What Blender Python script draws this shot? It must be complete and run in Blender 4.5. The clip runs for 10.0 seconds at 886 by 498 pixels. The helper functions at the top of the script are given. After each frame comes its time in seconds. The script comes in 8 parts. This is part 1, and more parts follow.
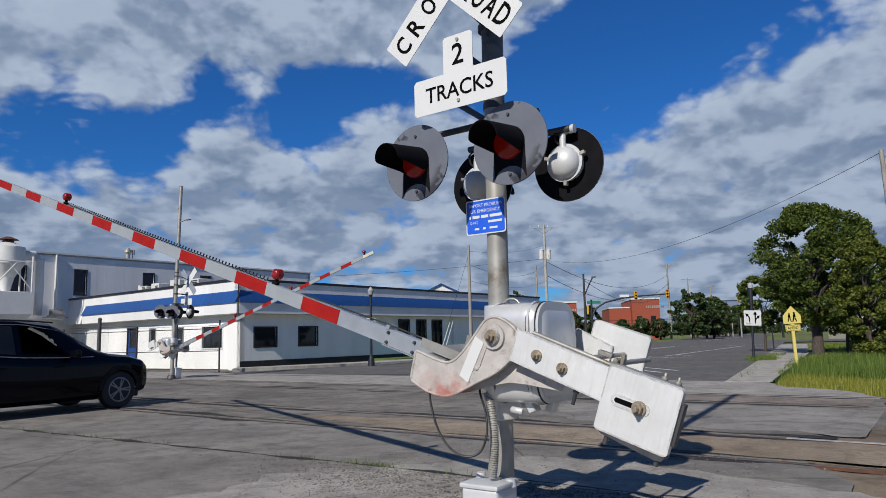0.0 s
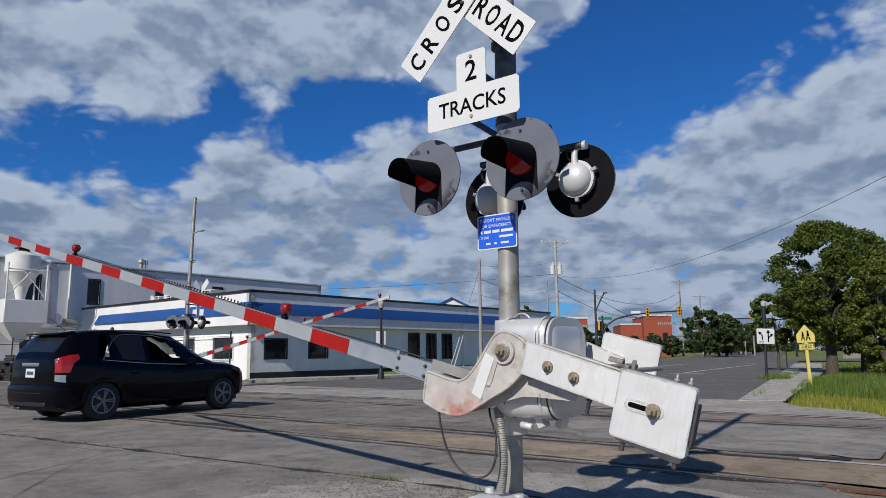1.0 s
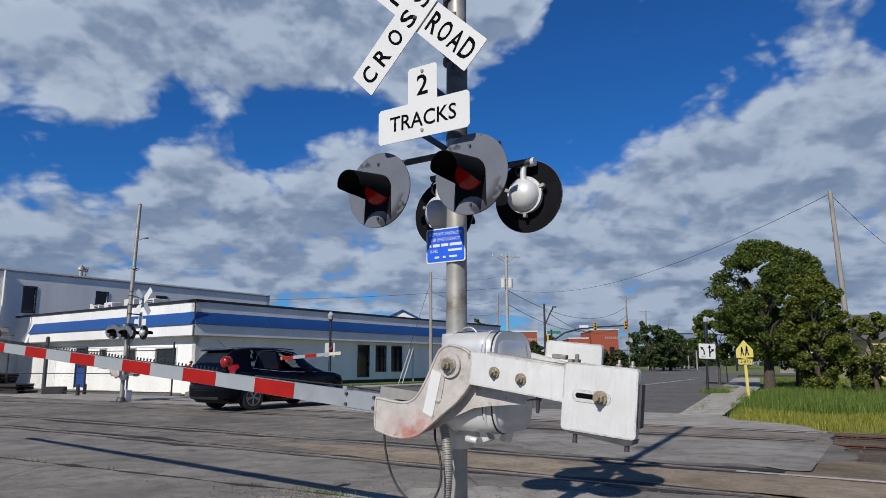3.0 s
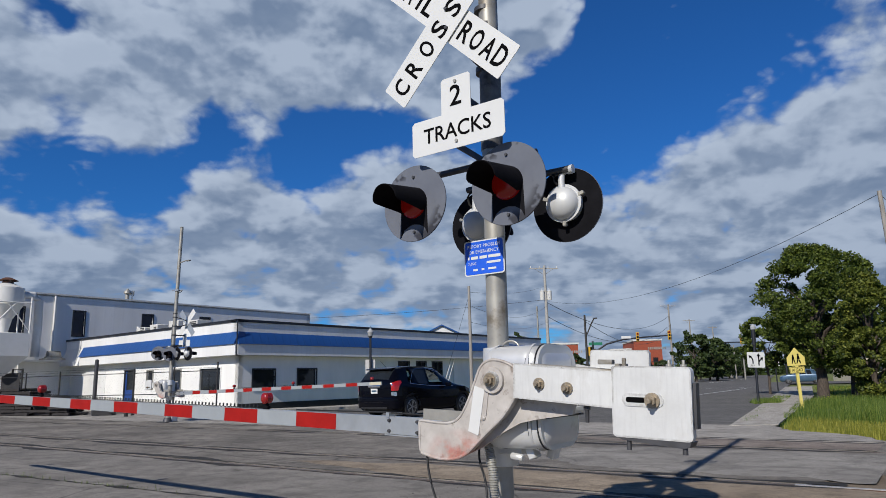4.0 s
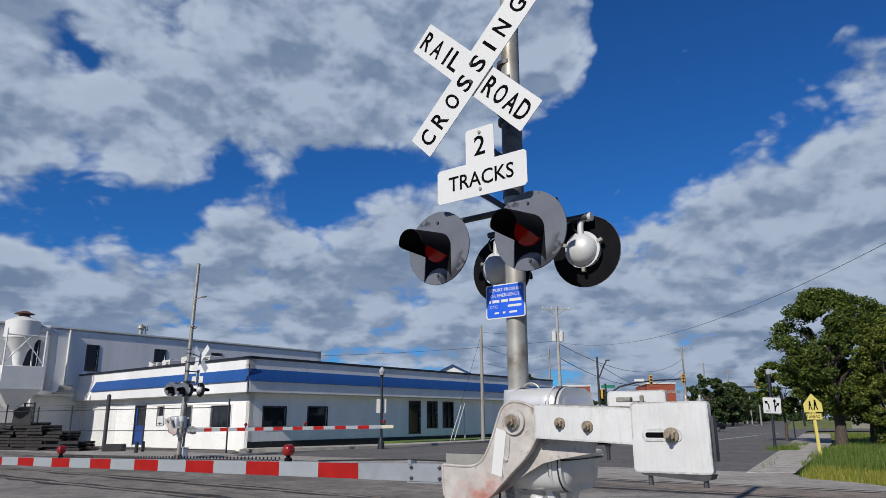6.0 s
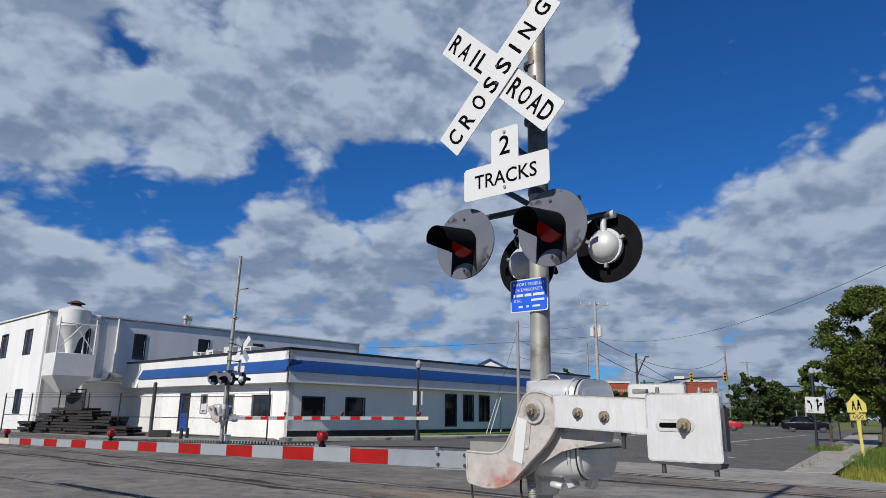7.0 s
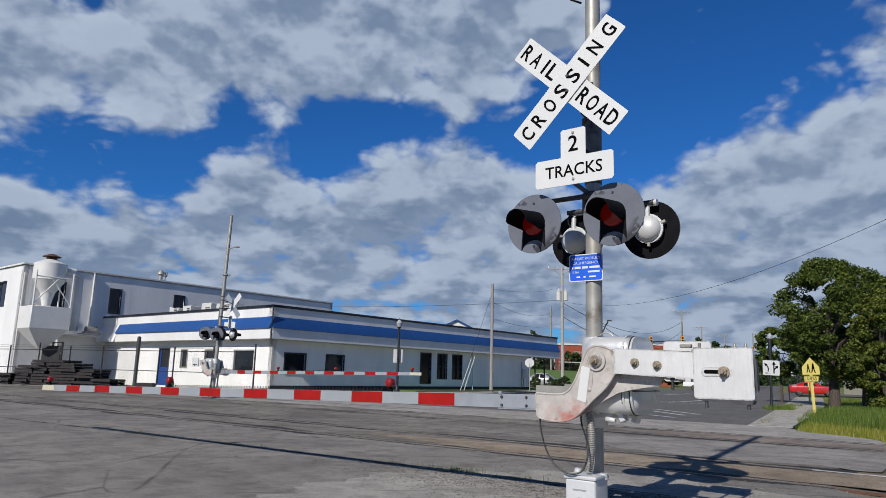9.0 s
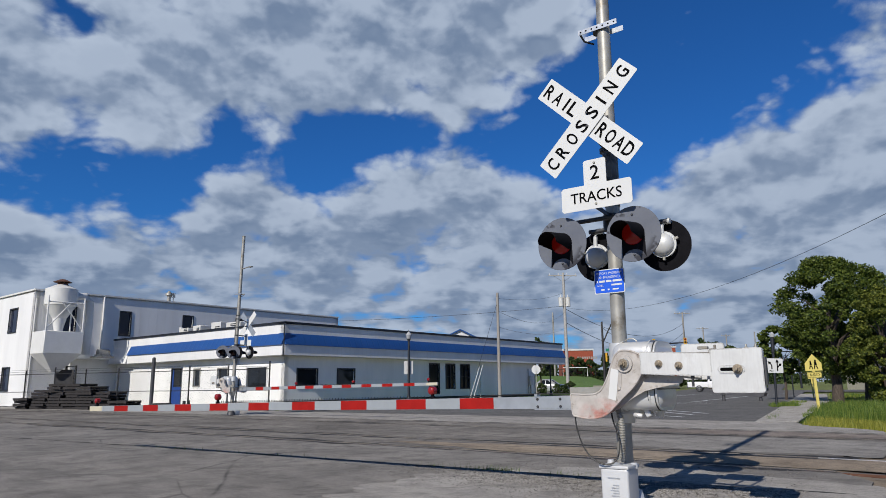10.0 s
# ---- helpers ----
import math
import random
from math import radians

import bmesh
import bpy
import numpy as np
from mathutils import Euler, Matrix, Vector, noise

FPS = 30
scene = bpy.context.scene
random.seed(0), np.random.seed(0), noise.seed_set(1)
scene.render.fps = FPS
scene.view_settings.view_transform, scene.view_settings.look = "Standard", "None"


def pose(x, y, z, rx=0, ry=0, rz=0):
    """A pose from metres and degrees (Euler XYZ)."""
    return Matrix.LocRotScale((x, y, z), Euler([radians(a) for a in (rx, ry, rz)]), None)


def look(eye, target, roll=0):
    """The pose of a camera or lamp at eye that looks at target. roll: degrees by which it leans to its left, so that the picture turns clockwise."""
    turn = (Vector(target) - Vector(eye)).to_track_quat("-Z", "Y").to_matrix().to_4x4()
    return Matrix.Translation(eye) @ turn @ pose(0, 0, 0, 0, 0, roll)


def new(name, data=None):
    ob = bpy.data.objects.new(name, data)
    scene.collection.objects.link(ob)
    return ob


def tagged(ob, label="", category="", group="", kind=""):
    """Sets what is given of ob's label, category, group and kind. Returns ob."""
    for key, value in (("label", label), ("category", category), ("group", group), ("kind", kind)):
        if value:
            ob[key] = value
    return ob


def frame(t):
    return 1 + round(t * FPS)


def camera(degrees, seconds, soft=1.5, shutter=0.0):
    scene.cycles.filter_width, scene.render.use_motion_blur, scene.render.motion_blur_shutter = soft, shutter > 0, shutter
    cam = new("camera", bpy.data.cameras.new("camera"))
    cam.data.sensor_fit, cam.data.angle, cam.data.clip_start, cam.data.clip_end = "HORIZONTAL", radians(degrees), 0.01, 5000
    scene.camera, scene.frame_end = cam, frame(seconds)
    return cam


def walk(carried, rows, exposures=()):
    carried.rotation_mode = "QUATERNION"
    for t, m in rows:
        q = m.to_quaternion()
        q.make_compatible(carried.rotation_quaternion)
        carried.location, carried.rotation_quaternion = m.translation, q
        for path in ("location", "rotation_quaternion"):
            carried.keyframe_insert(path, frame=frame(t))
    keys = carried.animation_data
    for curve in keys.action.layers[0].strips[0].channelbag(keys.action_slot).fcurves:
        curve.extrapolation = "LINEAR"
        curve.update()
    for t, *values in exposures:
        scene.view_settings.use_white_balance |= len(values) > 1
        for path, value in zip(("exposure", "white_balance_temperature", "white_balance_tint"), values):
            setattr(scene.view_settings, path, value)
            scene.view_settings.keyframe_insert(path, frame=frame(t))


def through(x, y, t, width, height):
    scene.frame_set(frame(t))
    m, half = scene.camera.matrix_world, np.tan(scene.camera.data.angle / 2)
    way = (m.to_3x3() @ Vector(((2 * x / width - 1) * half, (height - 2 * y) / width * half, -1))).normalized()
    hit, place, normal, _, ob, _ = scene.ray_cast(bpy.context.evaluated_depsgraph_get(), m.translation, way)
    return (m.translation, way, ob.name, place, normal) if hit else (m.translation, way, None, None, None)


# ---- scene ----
cam = camera(66.3, 10.0, soft=0.6)
PATH = [
    (0, (0.089, -4.449, 1.198), (-0.109, -2.476, 1.459), -1.4),
    (0.5, (0.089, -4.447, 1.199), (-0.143, -2.48, 1.482), -1.4),
    (1, (0.09, -4.476, 1.197), (-0.139, -2.512, 1.499), -0.6),
    (1.5, (0.105, -4.52, 1.207), (-0.09, -2.559, 1.548), -4.3),
    (2, (0.12, -4.498, 1.207), (-0.098, -2.537, 1.537), -2.9),
    (2.5, (0.113, -4.503, 1.209), (0.012, -2.534, 1.547), 0.1),
    (3.8, (0.113, -4.407, 1.186), (0.038, -2.437, 1.52), -0.6),
    (4, (0.1, -4.395, 1.206), (-0.095, -2.441, 1.586), -1.4),
    (4.5, (0.022, -4.464, 1.201), (-0.257, -2.528, 1.618), 0.5),
    (5, (-0.038, -4.544, 1.196), (-0.247, -2.607, 1.647), -0.8),
    (6.5, (0.108, -4.581, 1.209), (-0.154, -2.661, 1.704), 0.2),
    (7, (0.149, -4.73, 1.171), (-0.188, -2.817, 1.646), 0.7),
    (7.5, (-0.047, -4.891, 1.116), (-0.275, -2.965, 1.604), -1.5),
    (8, (-0.235, -5.418, 1.06), (-0.449, -3.502, 1.594), -1.4),
    (8.5, (-0.385, -5.602, 1.068), (-0.635, -3.669, 1.516), 2.8),
    (9, (-0.595, -5.796, 1.065), (-0.828, -3.844, 1.43), 1.5),
    (9.5, (-0.726, -6.22, 1.026), (-0.948, -4.27, 1.413), -1.1),
    (10, (-0.892, -6.562, 1.033), (-1.119, -4.614, 1.427), -0.6),
]
walk(cam, [(t, look(e, a, r)) for t, e, a, r in PATH])

# ---- sky and sun ----
SUN_BEARING, SUN_HEIGHT = radians(204.4), radians(35.7)
SUN_DIR = Vector((math.sin(SUN_BEARING) * math.cos(SUN_HEIGHT), math.cos(SUN_BEARING) * math.cos(SUN_HEIGHT), math.sin(SUN_HEIGHT)))


def make_world():
    world = bpy.data.worlds.new("sky")
    scene.world = world
    world.use_nodes = True
    nt = world.node_tree
    nt.nodes.clear()
    N, L = nt.nodes.new, nt.links.new

    def math_node(op, a, b=None, clamp=False):
        n = N("ShaderNodeMath")
        n.operation, n.use_clamp = op, clamp
        for i, v in enumerate((a, b)):
            if v is None:
                continue
            if isinstance(v, (int, float)):
                n.inputs[i].default_value = v
            else:
                L(v, n.inputs[i])
        return n.outputs[0]

    def smooth(v, lo, hi, to0=0.0, to1=1.0):
        n = N("ShaderNodeMapRange")
        n.interpolation_type = "SMOOTHSTEP"
        L(v, n.inputs[0])
        for i, x in enumerate((lo, hi, to0, to1)):
            n.inputs[i + 1].default_value = x
        return n.outputs[0]

    way = N("ShaderNodeTexCoord").outputs["Generated"]
    sky = N("ShaderNodeTexSky")
    sky.sky_type, sky.sun_disc = "NISHITA", False
    sky.sun_elevation, sky.sun_rotation = SUN_HEIGHT, SUN_BEARING
    sky.air_density, sky.dust_density, sky.ozone_density, sky.altitude = 1.0, 0.05, 3.0, 200
    split = N("ShaderNodeSeparateXYZ")
    L(way, split.inputs[0])
    high = math_node("MAXIMUM", split.outputs[2], 0.0)
    # heaped clouds, flatter towards the horizon
    flat = N("ShaderNodeCombineXYZ")
    L(split.outputs[0], flat.inputs[0])
    L(split.outputs[1], flat.inputs[1])
    L(math_node("MULTIPLY", math_node("POWER", high, 0.85), 1.55), flat.inputs[2])

    def puffs(shift, scale, detail, rough, seed):
        m = N("ShaderNodeVectorMath")
        m.operation = "ADD"
        L(flat.outputs[0], m.inputs[0])
        m.inputs[1].default_value = (shift[0], shift[1], shift[2] + seed)
        t = N("ShaderNodeTexNoise")
        t.inputs["Scale"].default_value, t.inputs["Detail"].default_value = scale, detail
        t.inputs["Roughness"].default_value, t.inputs["Distortion"].default_value = rough, 0.15
        L(m.outputs[0], t.inputs["Vector"])
        return t.outputs[0]

    def blob(c, wide, gain):
        m = N("ShaderNodeVectorMath")
        m.operation = "DOT_PRODUCT"
        L(way, m.inputs[0])
        m.inputs[1].default_value = Vector(c).normalized()
        return smooth(m.outputs["Value"], math.cos(radians(wide)), 1.0, 0.0, gain)

    # two banks of cloud: the height of the low one's top and of the high one's underside, along the horizon
    bearing = math_node("ARCTAN2", split.outputs[0], split.outputs[1])

    def along(points):
        n = N("ShaderNodeFloatCurve")
        c = n.mapping.curves[0]
        while len(c.points) < len(points):
            c.points.new(0.5, 0.5)
        for p, (x, y) in zip(c.points, points):
            p.location = ((x + 1.0) / 2.0, y)
        n.mapping.update()
        L(math_node("MULTIPLY", math_node("ADD", bearing, 1.0, False), 0.5, True), n.inputs["Value"])
        return n.outputs[0]

    low_top = along([(-1.0, 0.17), (-0.76, 0.24), (-0.71, 0.235), (-0.63, 0.225), (-0.54, 0.215), (-0.44, 0.275), (-0.38, 0.305), (-0.33, 0.275), (-0.27, 0.255), (-0.23, 0.278), (-0.17, 0.335), (-0.05, 0.318), (0.0, 0.305), (0.055, 0.262), (0.15, 0.268), (0.215, 0.282), (0.265, 0.310), (0.31, 0.325), (0.37, 0.340), (0.44, 0.362), (0.51, 0.380), (0.62, 0.355), (0.85, 0.16), (1.0, 0.15)])
    high_base = along([(-1.0, 0.85), (-0.84, 0.45), (-0.76, 0.27), (-0.715, 0.275), (-0.67, 0.322), (-0.52, 0.330), (-0.44, 0.352), (-0.36, 0.370), (-0.276, 0.395), (-0.15, 0.388), (-0.09, 0.386), (-0.01, 0.405), (0.08, 0.476), (0.12, 0.51), (0.2, 0.8), (1.0, 0.95)])

    def bank(v):
        n = N("ShaderNodeMapRange")
        L(math_node("MULTIPLY", v, 4.2), n.inputs[0])
        for i, x in enumerate((-0.30, 0.20, -0.16, 0.34)):
            n.inputs[i + 1].default_value = x
        return n.outputs[0]

    cover = math_node("MAXIMUM", bank(math_node("SUBTRACT", low_top, high)), bank(math_node("SUBTRACT", high, high_base)))
    cover = math_node("ADD", cover, smooth(high, 0.52, 0.75, 0.0, -0.40))
    for c, wide, gain in (((-0.314, 0.877, 0.335), 2.5, 0.10), ((-0.21, 0.925, 0.317), 2.0, 0.12), ((0.225, 0.855, 0.468), 3.0, 0.20), ((0.388, 0.815, 0.429), 4.0, 0.19), ((0.425, 0.79, 0.433), 4.0, 0.12), ((-0.13, 0.893, 0.43), 2.6, -0.15), ((-0.426, 0.768, 0.478), 4.5, -0.08)):
        cover = math_node("ADD", cover, blob(c, wide, gain))

    # a far layer of small heaps that closes up towards the horizon
    def rows_of_heaps(shift, fine):
        z = math_node("ADD", high, 0.13 + 0.45 * shift[2])
        v = N("ShaderNodeCombineXYZ")
        L(math_node("DIVIDE", split.outputs[0], z), v.inputs[0])
        L(math_node("DIVIDE", split.outputs[1], z), v.inputs[1])
        t = N("ShaderNodeTexNoise")
        t.inputs["Scale"].default_value, t.inputs["Detail"].default_value = 3.4, fine
        t.inputs["Roughness"].default_value, t.inputs["Distortion"].default_value = 0.55, 0.1
        L(v.outputs[0], t.inputs["Vector"])
        return math_node("MULTIPLY", math_node("SUBTRACT", t.outputs[0], 0.5), low_part)

    low_part = smooth(high, 0.36, 0.16, 0.0, 0.42)

    def lumps(shift, scale, detail, seed):
        """Rounded heads, like those of heaped clouds."""
        m = N("ShaderNodeVectorMath")
        m.operation = "ADD"
        L(flat.outputs[0], m.inputs[0])
        m.inputs[1].default_value = (shift[0], shift[1], shift[2] + seed)
        bend = N("ShaderNodeTexNoise")
        bend.inputs["Scale"].default_value, bend.inputs["Detail"].default_value = scale * 0.8, 3.0
        L(m.outputs[0], bend.inputs["Vector"])
        k = N("ShaderNodeVectorMath")
        k.operation = "MULTIPLY_ADD"
        L(bend.outputs["Color"], k.inputs[0])
        k.inputs[1].default_value = (0.10, 0.10, 0.10)
        L(m.outputs[0], k.inputs[2])
        t = N("ShaderNodeTexVoronoi")
        t.feature = "SMOOTH_F1"
        t.inputs["Scale"].default_value, t.inputs["Detail"].default_value = scale, detail
        t.inputs["Roughness"].default_value, t.inputs["Lacunarity"].default_value, t.inputs["Smoothness"].default_value = 0.55, 2.2, 0.35
        L(k.outputs[0], t.inputs["Vector"])
        return math_node("SUBTRACT", 0.42, t.outputs["Distance"])

    def density(shift, fine=9.0):
        big = puffs(shift, 3.0, 3.0, 0.5, 3.1)
        small = puffs(shift, 8.0, fine, 0.58, 7.7)
        heads = lumps(shift, 11.0, 2.0 if fine > 6 else 1.0, 1.3)
        mixed = math_node("ADD", math_node("ADD", math_node("MULTIPLY", big, 0.45), math_node("MULTIPLY", small, 0.62)), math_node("MULTIPLY", heads, 0.30))
        return math_node("ADD", math_node("ADD", mixed, cover), rows_of_heaps(shift, min(fine, 6.0)))

    here = density((0, 0, 0))
    soft_here = density((0, 0, 0), 6.5)
    lit = density((-0.010, -0.016, 0.042), 6.5)
    mask = smooth(here, 0.435, 0.635)
    thick = smooth(here, 0.58, 0.82)
    # the side of a puff that faces the sun is bright, deep parts are grey below
    edge = smooth(math_node("SUBTRACT", soft_here, lit), -0.15, 0.15)
    shade = math_node("SUBTRACT", math_node("ADD", 0.34, math_node("MULTIPLY", edge, 0.66)), math_node("ADD", math_node("MULTIPLY", thick, 0.16), smooth(high, 0.30, 0.08, 0.0, 0.05)), True)
    tone = N("ShaderNodeMix")
    tone.data_type = "RGBA"
    L(shade, tone.inputs[0])
    tone.inputs[6].default_value = (CLOUD_DARK[0], CLOUD_DARK[1], CLOUD_DARK[2], 1)
    tone.inputs[7].default_value = (CLOUD_LIT[0], CLOUD_LIT[1], CLOUD_LIT[2], 1)
    # deepen the clear sky as a camera does
    deep = N("ShaderNodeMix")
    deep.data_type, deep.blend_type = "RGBA", "MULTIPLY"
    deep.inputs[0].default_value = 1.0
    L(sky.outputs[0], deep.inputs[6])
    deep.inputs[7].default_value = SKY_TINT
    # the clear sky darkens towards the zenith
    zenith = N("ShaderNodeMix")
    zenith.data_type, zenith.blend_type = "RGBA", "MULTIPLY"
    zenith.inputs[0].default_value = 1.0
    fall = N("ShaderNodeCombineColor")
    for k, low in enumerate((0.65, 0.48, 0.36)):
        L(smooth(high, 0.5, 0.9, 1.0, low), fall.inputs[k])
    L(deep.outputs[2], zenith.inputs[6])
    L(fall.outputs[0], zenith.inputs[7])
    both = N("ShaderNodeMix")
    both.data_type = "RGBA"
    L(mask, both.inputs[0])
    L(zenith.outputs[2], both.inputs[6])
    L(tone.outputs[2], both.inputs[7])
    back = N("ShaderNodeBackground")
    back.inputs["Strength"].default_value = SKY_STRENGTH
    L(both.outputs[2], back.inputs["Color"])
    out = N("ShaderNodeOutputWorld")
    L(back.outputs[0], out.inputs["Surface"])


SKY_STRENGTH = 0.094
SKY_TINT = (0.155, 0.53, 1.02, 1)
CLOUD_DARK, CLOUD_LIT = (1.20, 1.92, 3.30), (4.95, 5.85, 7.30)
make_world()
sun = new("sun", bpy.data.lights.new("sun", "SUN"))
sun.data.energy, sun.data.angle, sun.data.color = 4.9, radians(0.55), (1.0, 0.945, 0.865)
sun.matrix_basis = look(SUN_DIR * 50, (0, 0, 0))
scene.view_settings.exposure = -0.10


# ---- materials ----
def shade_tree(name):
    m = bpy.data.materials.new(name)
    m.use_nodes = True
    nt = m.node_tree
    return m, nt, nt.nodes["Principled BSDF"], nt.nodes.new, nt.links.new


def ramp(N, L, v, stops):
    r = N("ShaderNodeValToRGB")
    e = r.color_ramp.elements
    while len(e) < len(stops):
        e.new(0.5)
    for k, (at, c) in zip(e, stops):
        k.position, k.color = at, (c[0], c[1], c[2], 1)
    L(v, r.inputs[0])
    return r.outputs[0]


def mixed(N, L, f, a, b, kind="MIX"):
    n = N("ShaderNodeMix")
    n.data_type, n.blend_type = "RGBA", kind
    for i, v in ((0, f), (6, a), (7, b)):
        if isinstance(v, (int, float)):
            n.inputs[i].default_value = v
        elif isinstance(v, tuple):
            n.inputs[i].default_value = (v[0], v[1], v[2], 1)
        else:
            L(v, n.inputs[i])
    return n.outputs[2]


def noise_of(N, L, scale, detail=4, rough=0.55, stretch=None, kind="Object"):
    t = N("ShaderNodeTexNoise")
    t.inputs["Scale"].default_value, t.inputs["Detail"].default_value, t.inputs["Roughness"].default_value = scale, detail, rough
    v = N("ShaderNodeTexCoord").outputs[kind]
    if stretch:
        m = N("ShaderNodeMapping")
        m.inputs["Scale"].default_value = stretch
        L(v, m.inputs[0])
        v = m.outputs[0]
    L(v, t.inputs["Vector"])
    return t.outputs[0]


def bumped(N, L, bsdf, h, strength, distance):
    b = N("ShaderNodeBump")
    b.inputs["Strength"].default_value, b.inputs["Distance"].default_value = strength, distance
    L(h, b.inputs["Height"])
    L(b.outputs[0], bsdf.inputs["Normal"])


def mat(name, color, rough=0.6, metal=0.0, vary=0.12, scale=6.0, dirt=None, dirt_scale=1.6, dirt_at=0.62, bump=0.15, grain=60.0, bump_m=0.002, coat=0.0, spec=0.5, stretch=None):
    """Painted or plain surface: two scales of tone, optional stains of another colour, fine relief."""
    m, nt, bsdf, N, L = shade_tree(name)
    big = noise_of(N, L, scale, 4, 0.6, stretch)
    lo, hi = [max(0, c * (1 - vary)) for c in color], [min(1, c * (1 + vary)) for c in color]
    c = ramp(N, L, big, [(0.3, lo), (0.7, hi)])
    if dirt:
        f = noise_of(N, L, dirt_scale, 8, 0.68, stretch)
        k = ramp(N, L, f, [(dirt_at, (0, 0, 0)), (min(1, dirt_at + 0.12), (1, 1, 1))])
        c = mixed(N, L, k, c, tuple(dirt))
    L(c, bsdf.inputs["Base Color"])
    r = noise_of(N, L, scale * 3.1, 3)
    rr = N("ShaderNodeMapRange")
    L(r, rr.inputs[0])
    rr.inputs[3].default_value, rr.inputs[4].default_value = max(0.02, rough - 0.1), min(1, rough + 0.1)
    L(rr.outputs[0], bsdf.inputs["Roughness"])
    bsdf.inputs["Metallic"].default_value = metal
    bsdf.inputs["Coat Weight"].default_value = coat
    bsdf.inputs["Specular IOR Level"].default_value = spec
    if bump:
        bumped(N, L, bsdf, noise_of(N, L, grain, 3, 0.6), bump, bump_m)
    return m


def asphalt(name, dark, light, seed, crack=0.35, tyre=0.30, streak=1.0):
    m, nt, bsdf, N, L = shade_tree(name)
    wide = noise_of(N, L, 0.35 + seed * 0.05, 5, 0.6)
    c = ramp(N, L, wide, [(0.32, dark), (0.5, tuple((a + b) / 2 for a, b in zip(dark, light))), (0.7, light)])
    mid = noise_of(N, L, 2.3, 7, 0.7)
    c = mixed(N, L, ramp(N, L, mid, [(0.46, (0, 0, 0)), (0.64, (0.65, 0.65, 0.65))]), c, tuple(x * 0.50 for x in dark))
    # dark rubbed bands along the lanes
    lane = noise_of(N, L, 1.0, 7, 0.65, (0.12, 1.1, 1))
    c = mixed(N, L, ramp(N, L, lane, [(0.5, (0, 0, 0)), (0.8, (tyre, tyre, tyre))]), c, tuple(x * 0.5 for x in dark))
    # stained and scraped streaks along the rails, and coarse dark aggregate
    scrape = noise_of(N, L, 1.0, 8, 0.7, (0.35, 3.2, 1))
    c = mixed(N, L, ramp(N, L, scrape, [(0.49, (0, 0, 0)), (0.66, (0.7 * streak,) * 3)]), c, tuple(x * 0.42 for x in dark))
    nick = noise_of(N, L, 1.0, 8, 0.75, (2.2, 13.0, 1))
    c = mixed(N, L, ramp(N, L, nick, [(0.53, (0, 0, 0)), (0.66, (0.75 * streak,) * 3)]), c, tuple(x * 0.35 for x in dark))
    c = mixed(N, L, ramp(N, L, nick, [(0.30, (0.5 * streak,) * 3), (0.45, (0, 0, 0))]), c, tuple(min(1, x * 1.15) for x in light))
    coarse = noise_of(N, L, 26, 5, 0.75)
    c = mixed(N, L, ramp(N, L, coarse, [(0.30, (0.75, 0.75, 0.75)), (0.46, (0.0, 0.0, 0.0))]), c, tuple(x * 0.30 for x in dark))
    c = mixed(N, L, ramp(N, L, coarse, [(0.58, (0.0, 0.0, 0.0)), (0.78, (0.4, 0.4, 0.4))]), c, tuple(min(1, x * 1.5) for x in light))
    grit = noise_of(N, L, 110, 2, 0.7)
    c = mixed(N, L, ramp(N, L, grit, [(0.30, (0.7, 0.7, 0.7)), (0.5, (0.0, 0.0, 0.0))]), c, tuple(x * 0.35 for x in dark))
    c = mixed(N, L, ramp(N, L, grit, [(0.60, (0.0, 0.0, 0.0)), (0.75, (0.5, 0.5, 0.5))]), c, tuple(min(1, x * 1.7) for x in light))
    v = N("ShaderNodeTexVoronoi")
    v.feature = "DISTANCE_TO_EDGE"
    v.inputs["Scale"].default_value = 0.24
    warp = N("ShaderNodeVectorMath")
    warp.operation = "ADD"
    L(N("ShaderNodeTexCoord").outputs["Object"], warp.inputs[0])
    wn = N("ShaderNodeTexNoise")
    wn.inputs["Scale"].default_value, wn.inputs["Detail"].default_value = 1.1, 6
    sc = N("ShaderNodeVectorMath")
    sc.operation = "SCALE"
    sc.inputs["Scale"].default_value = 1.5
    L(wn.outputs["Color"], sc.inputs[0])
    L(sc.outputs[0], warp.inputs[1])
    L(warp.outputs[0], v.inputs["Vector"])
    k = ramp(N, L, v.outputs[0], [(0.0, (crack, crack, crack)), (0.0045, (0, 0, 0))])
    k = mixed(N, L, 1.0, k, ramp(N, L, noise_of(N, L, 0.9, 4, 0.6), [(0.40, (0, 0, 0)), (0.56, (1, 1, 1))]), "MULTIPLY")
    c = mixed(N, L, k, c, (0.02, 0.019, 0.018))
    L(c, bsdf.inputs["Base Color"])
    bsdf.inputs["Roughness"].default_value = 0.9
    bsdf.inputs["Specular IOR Level"].default_value = 0.3
    bumped(N, L, bsdf, coarse, 0.55, 0.009)
    return m


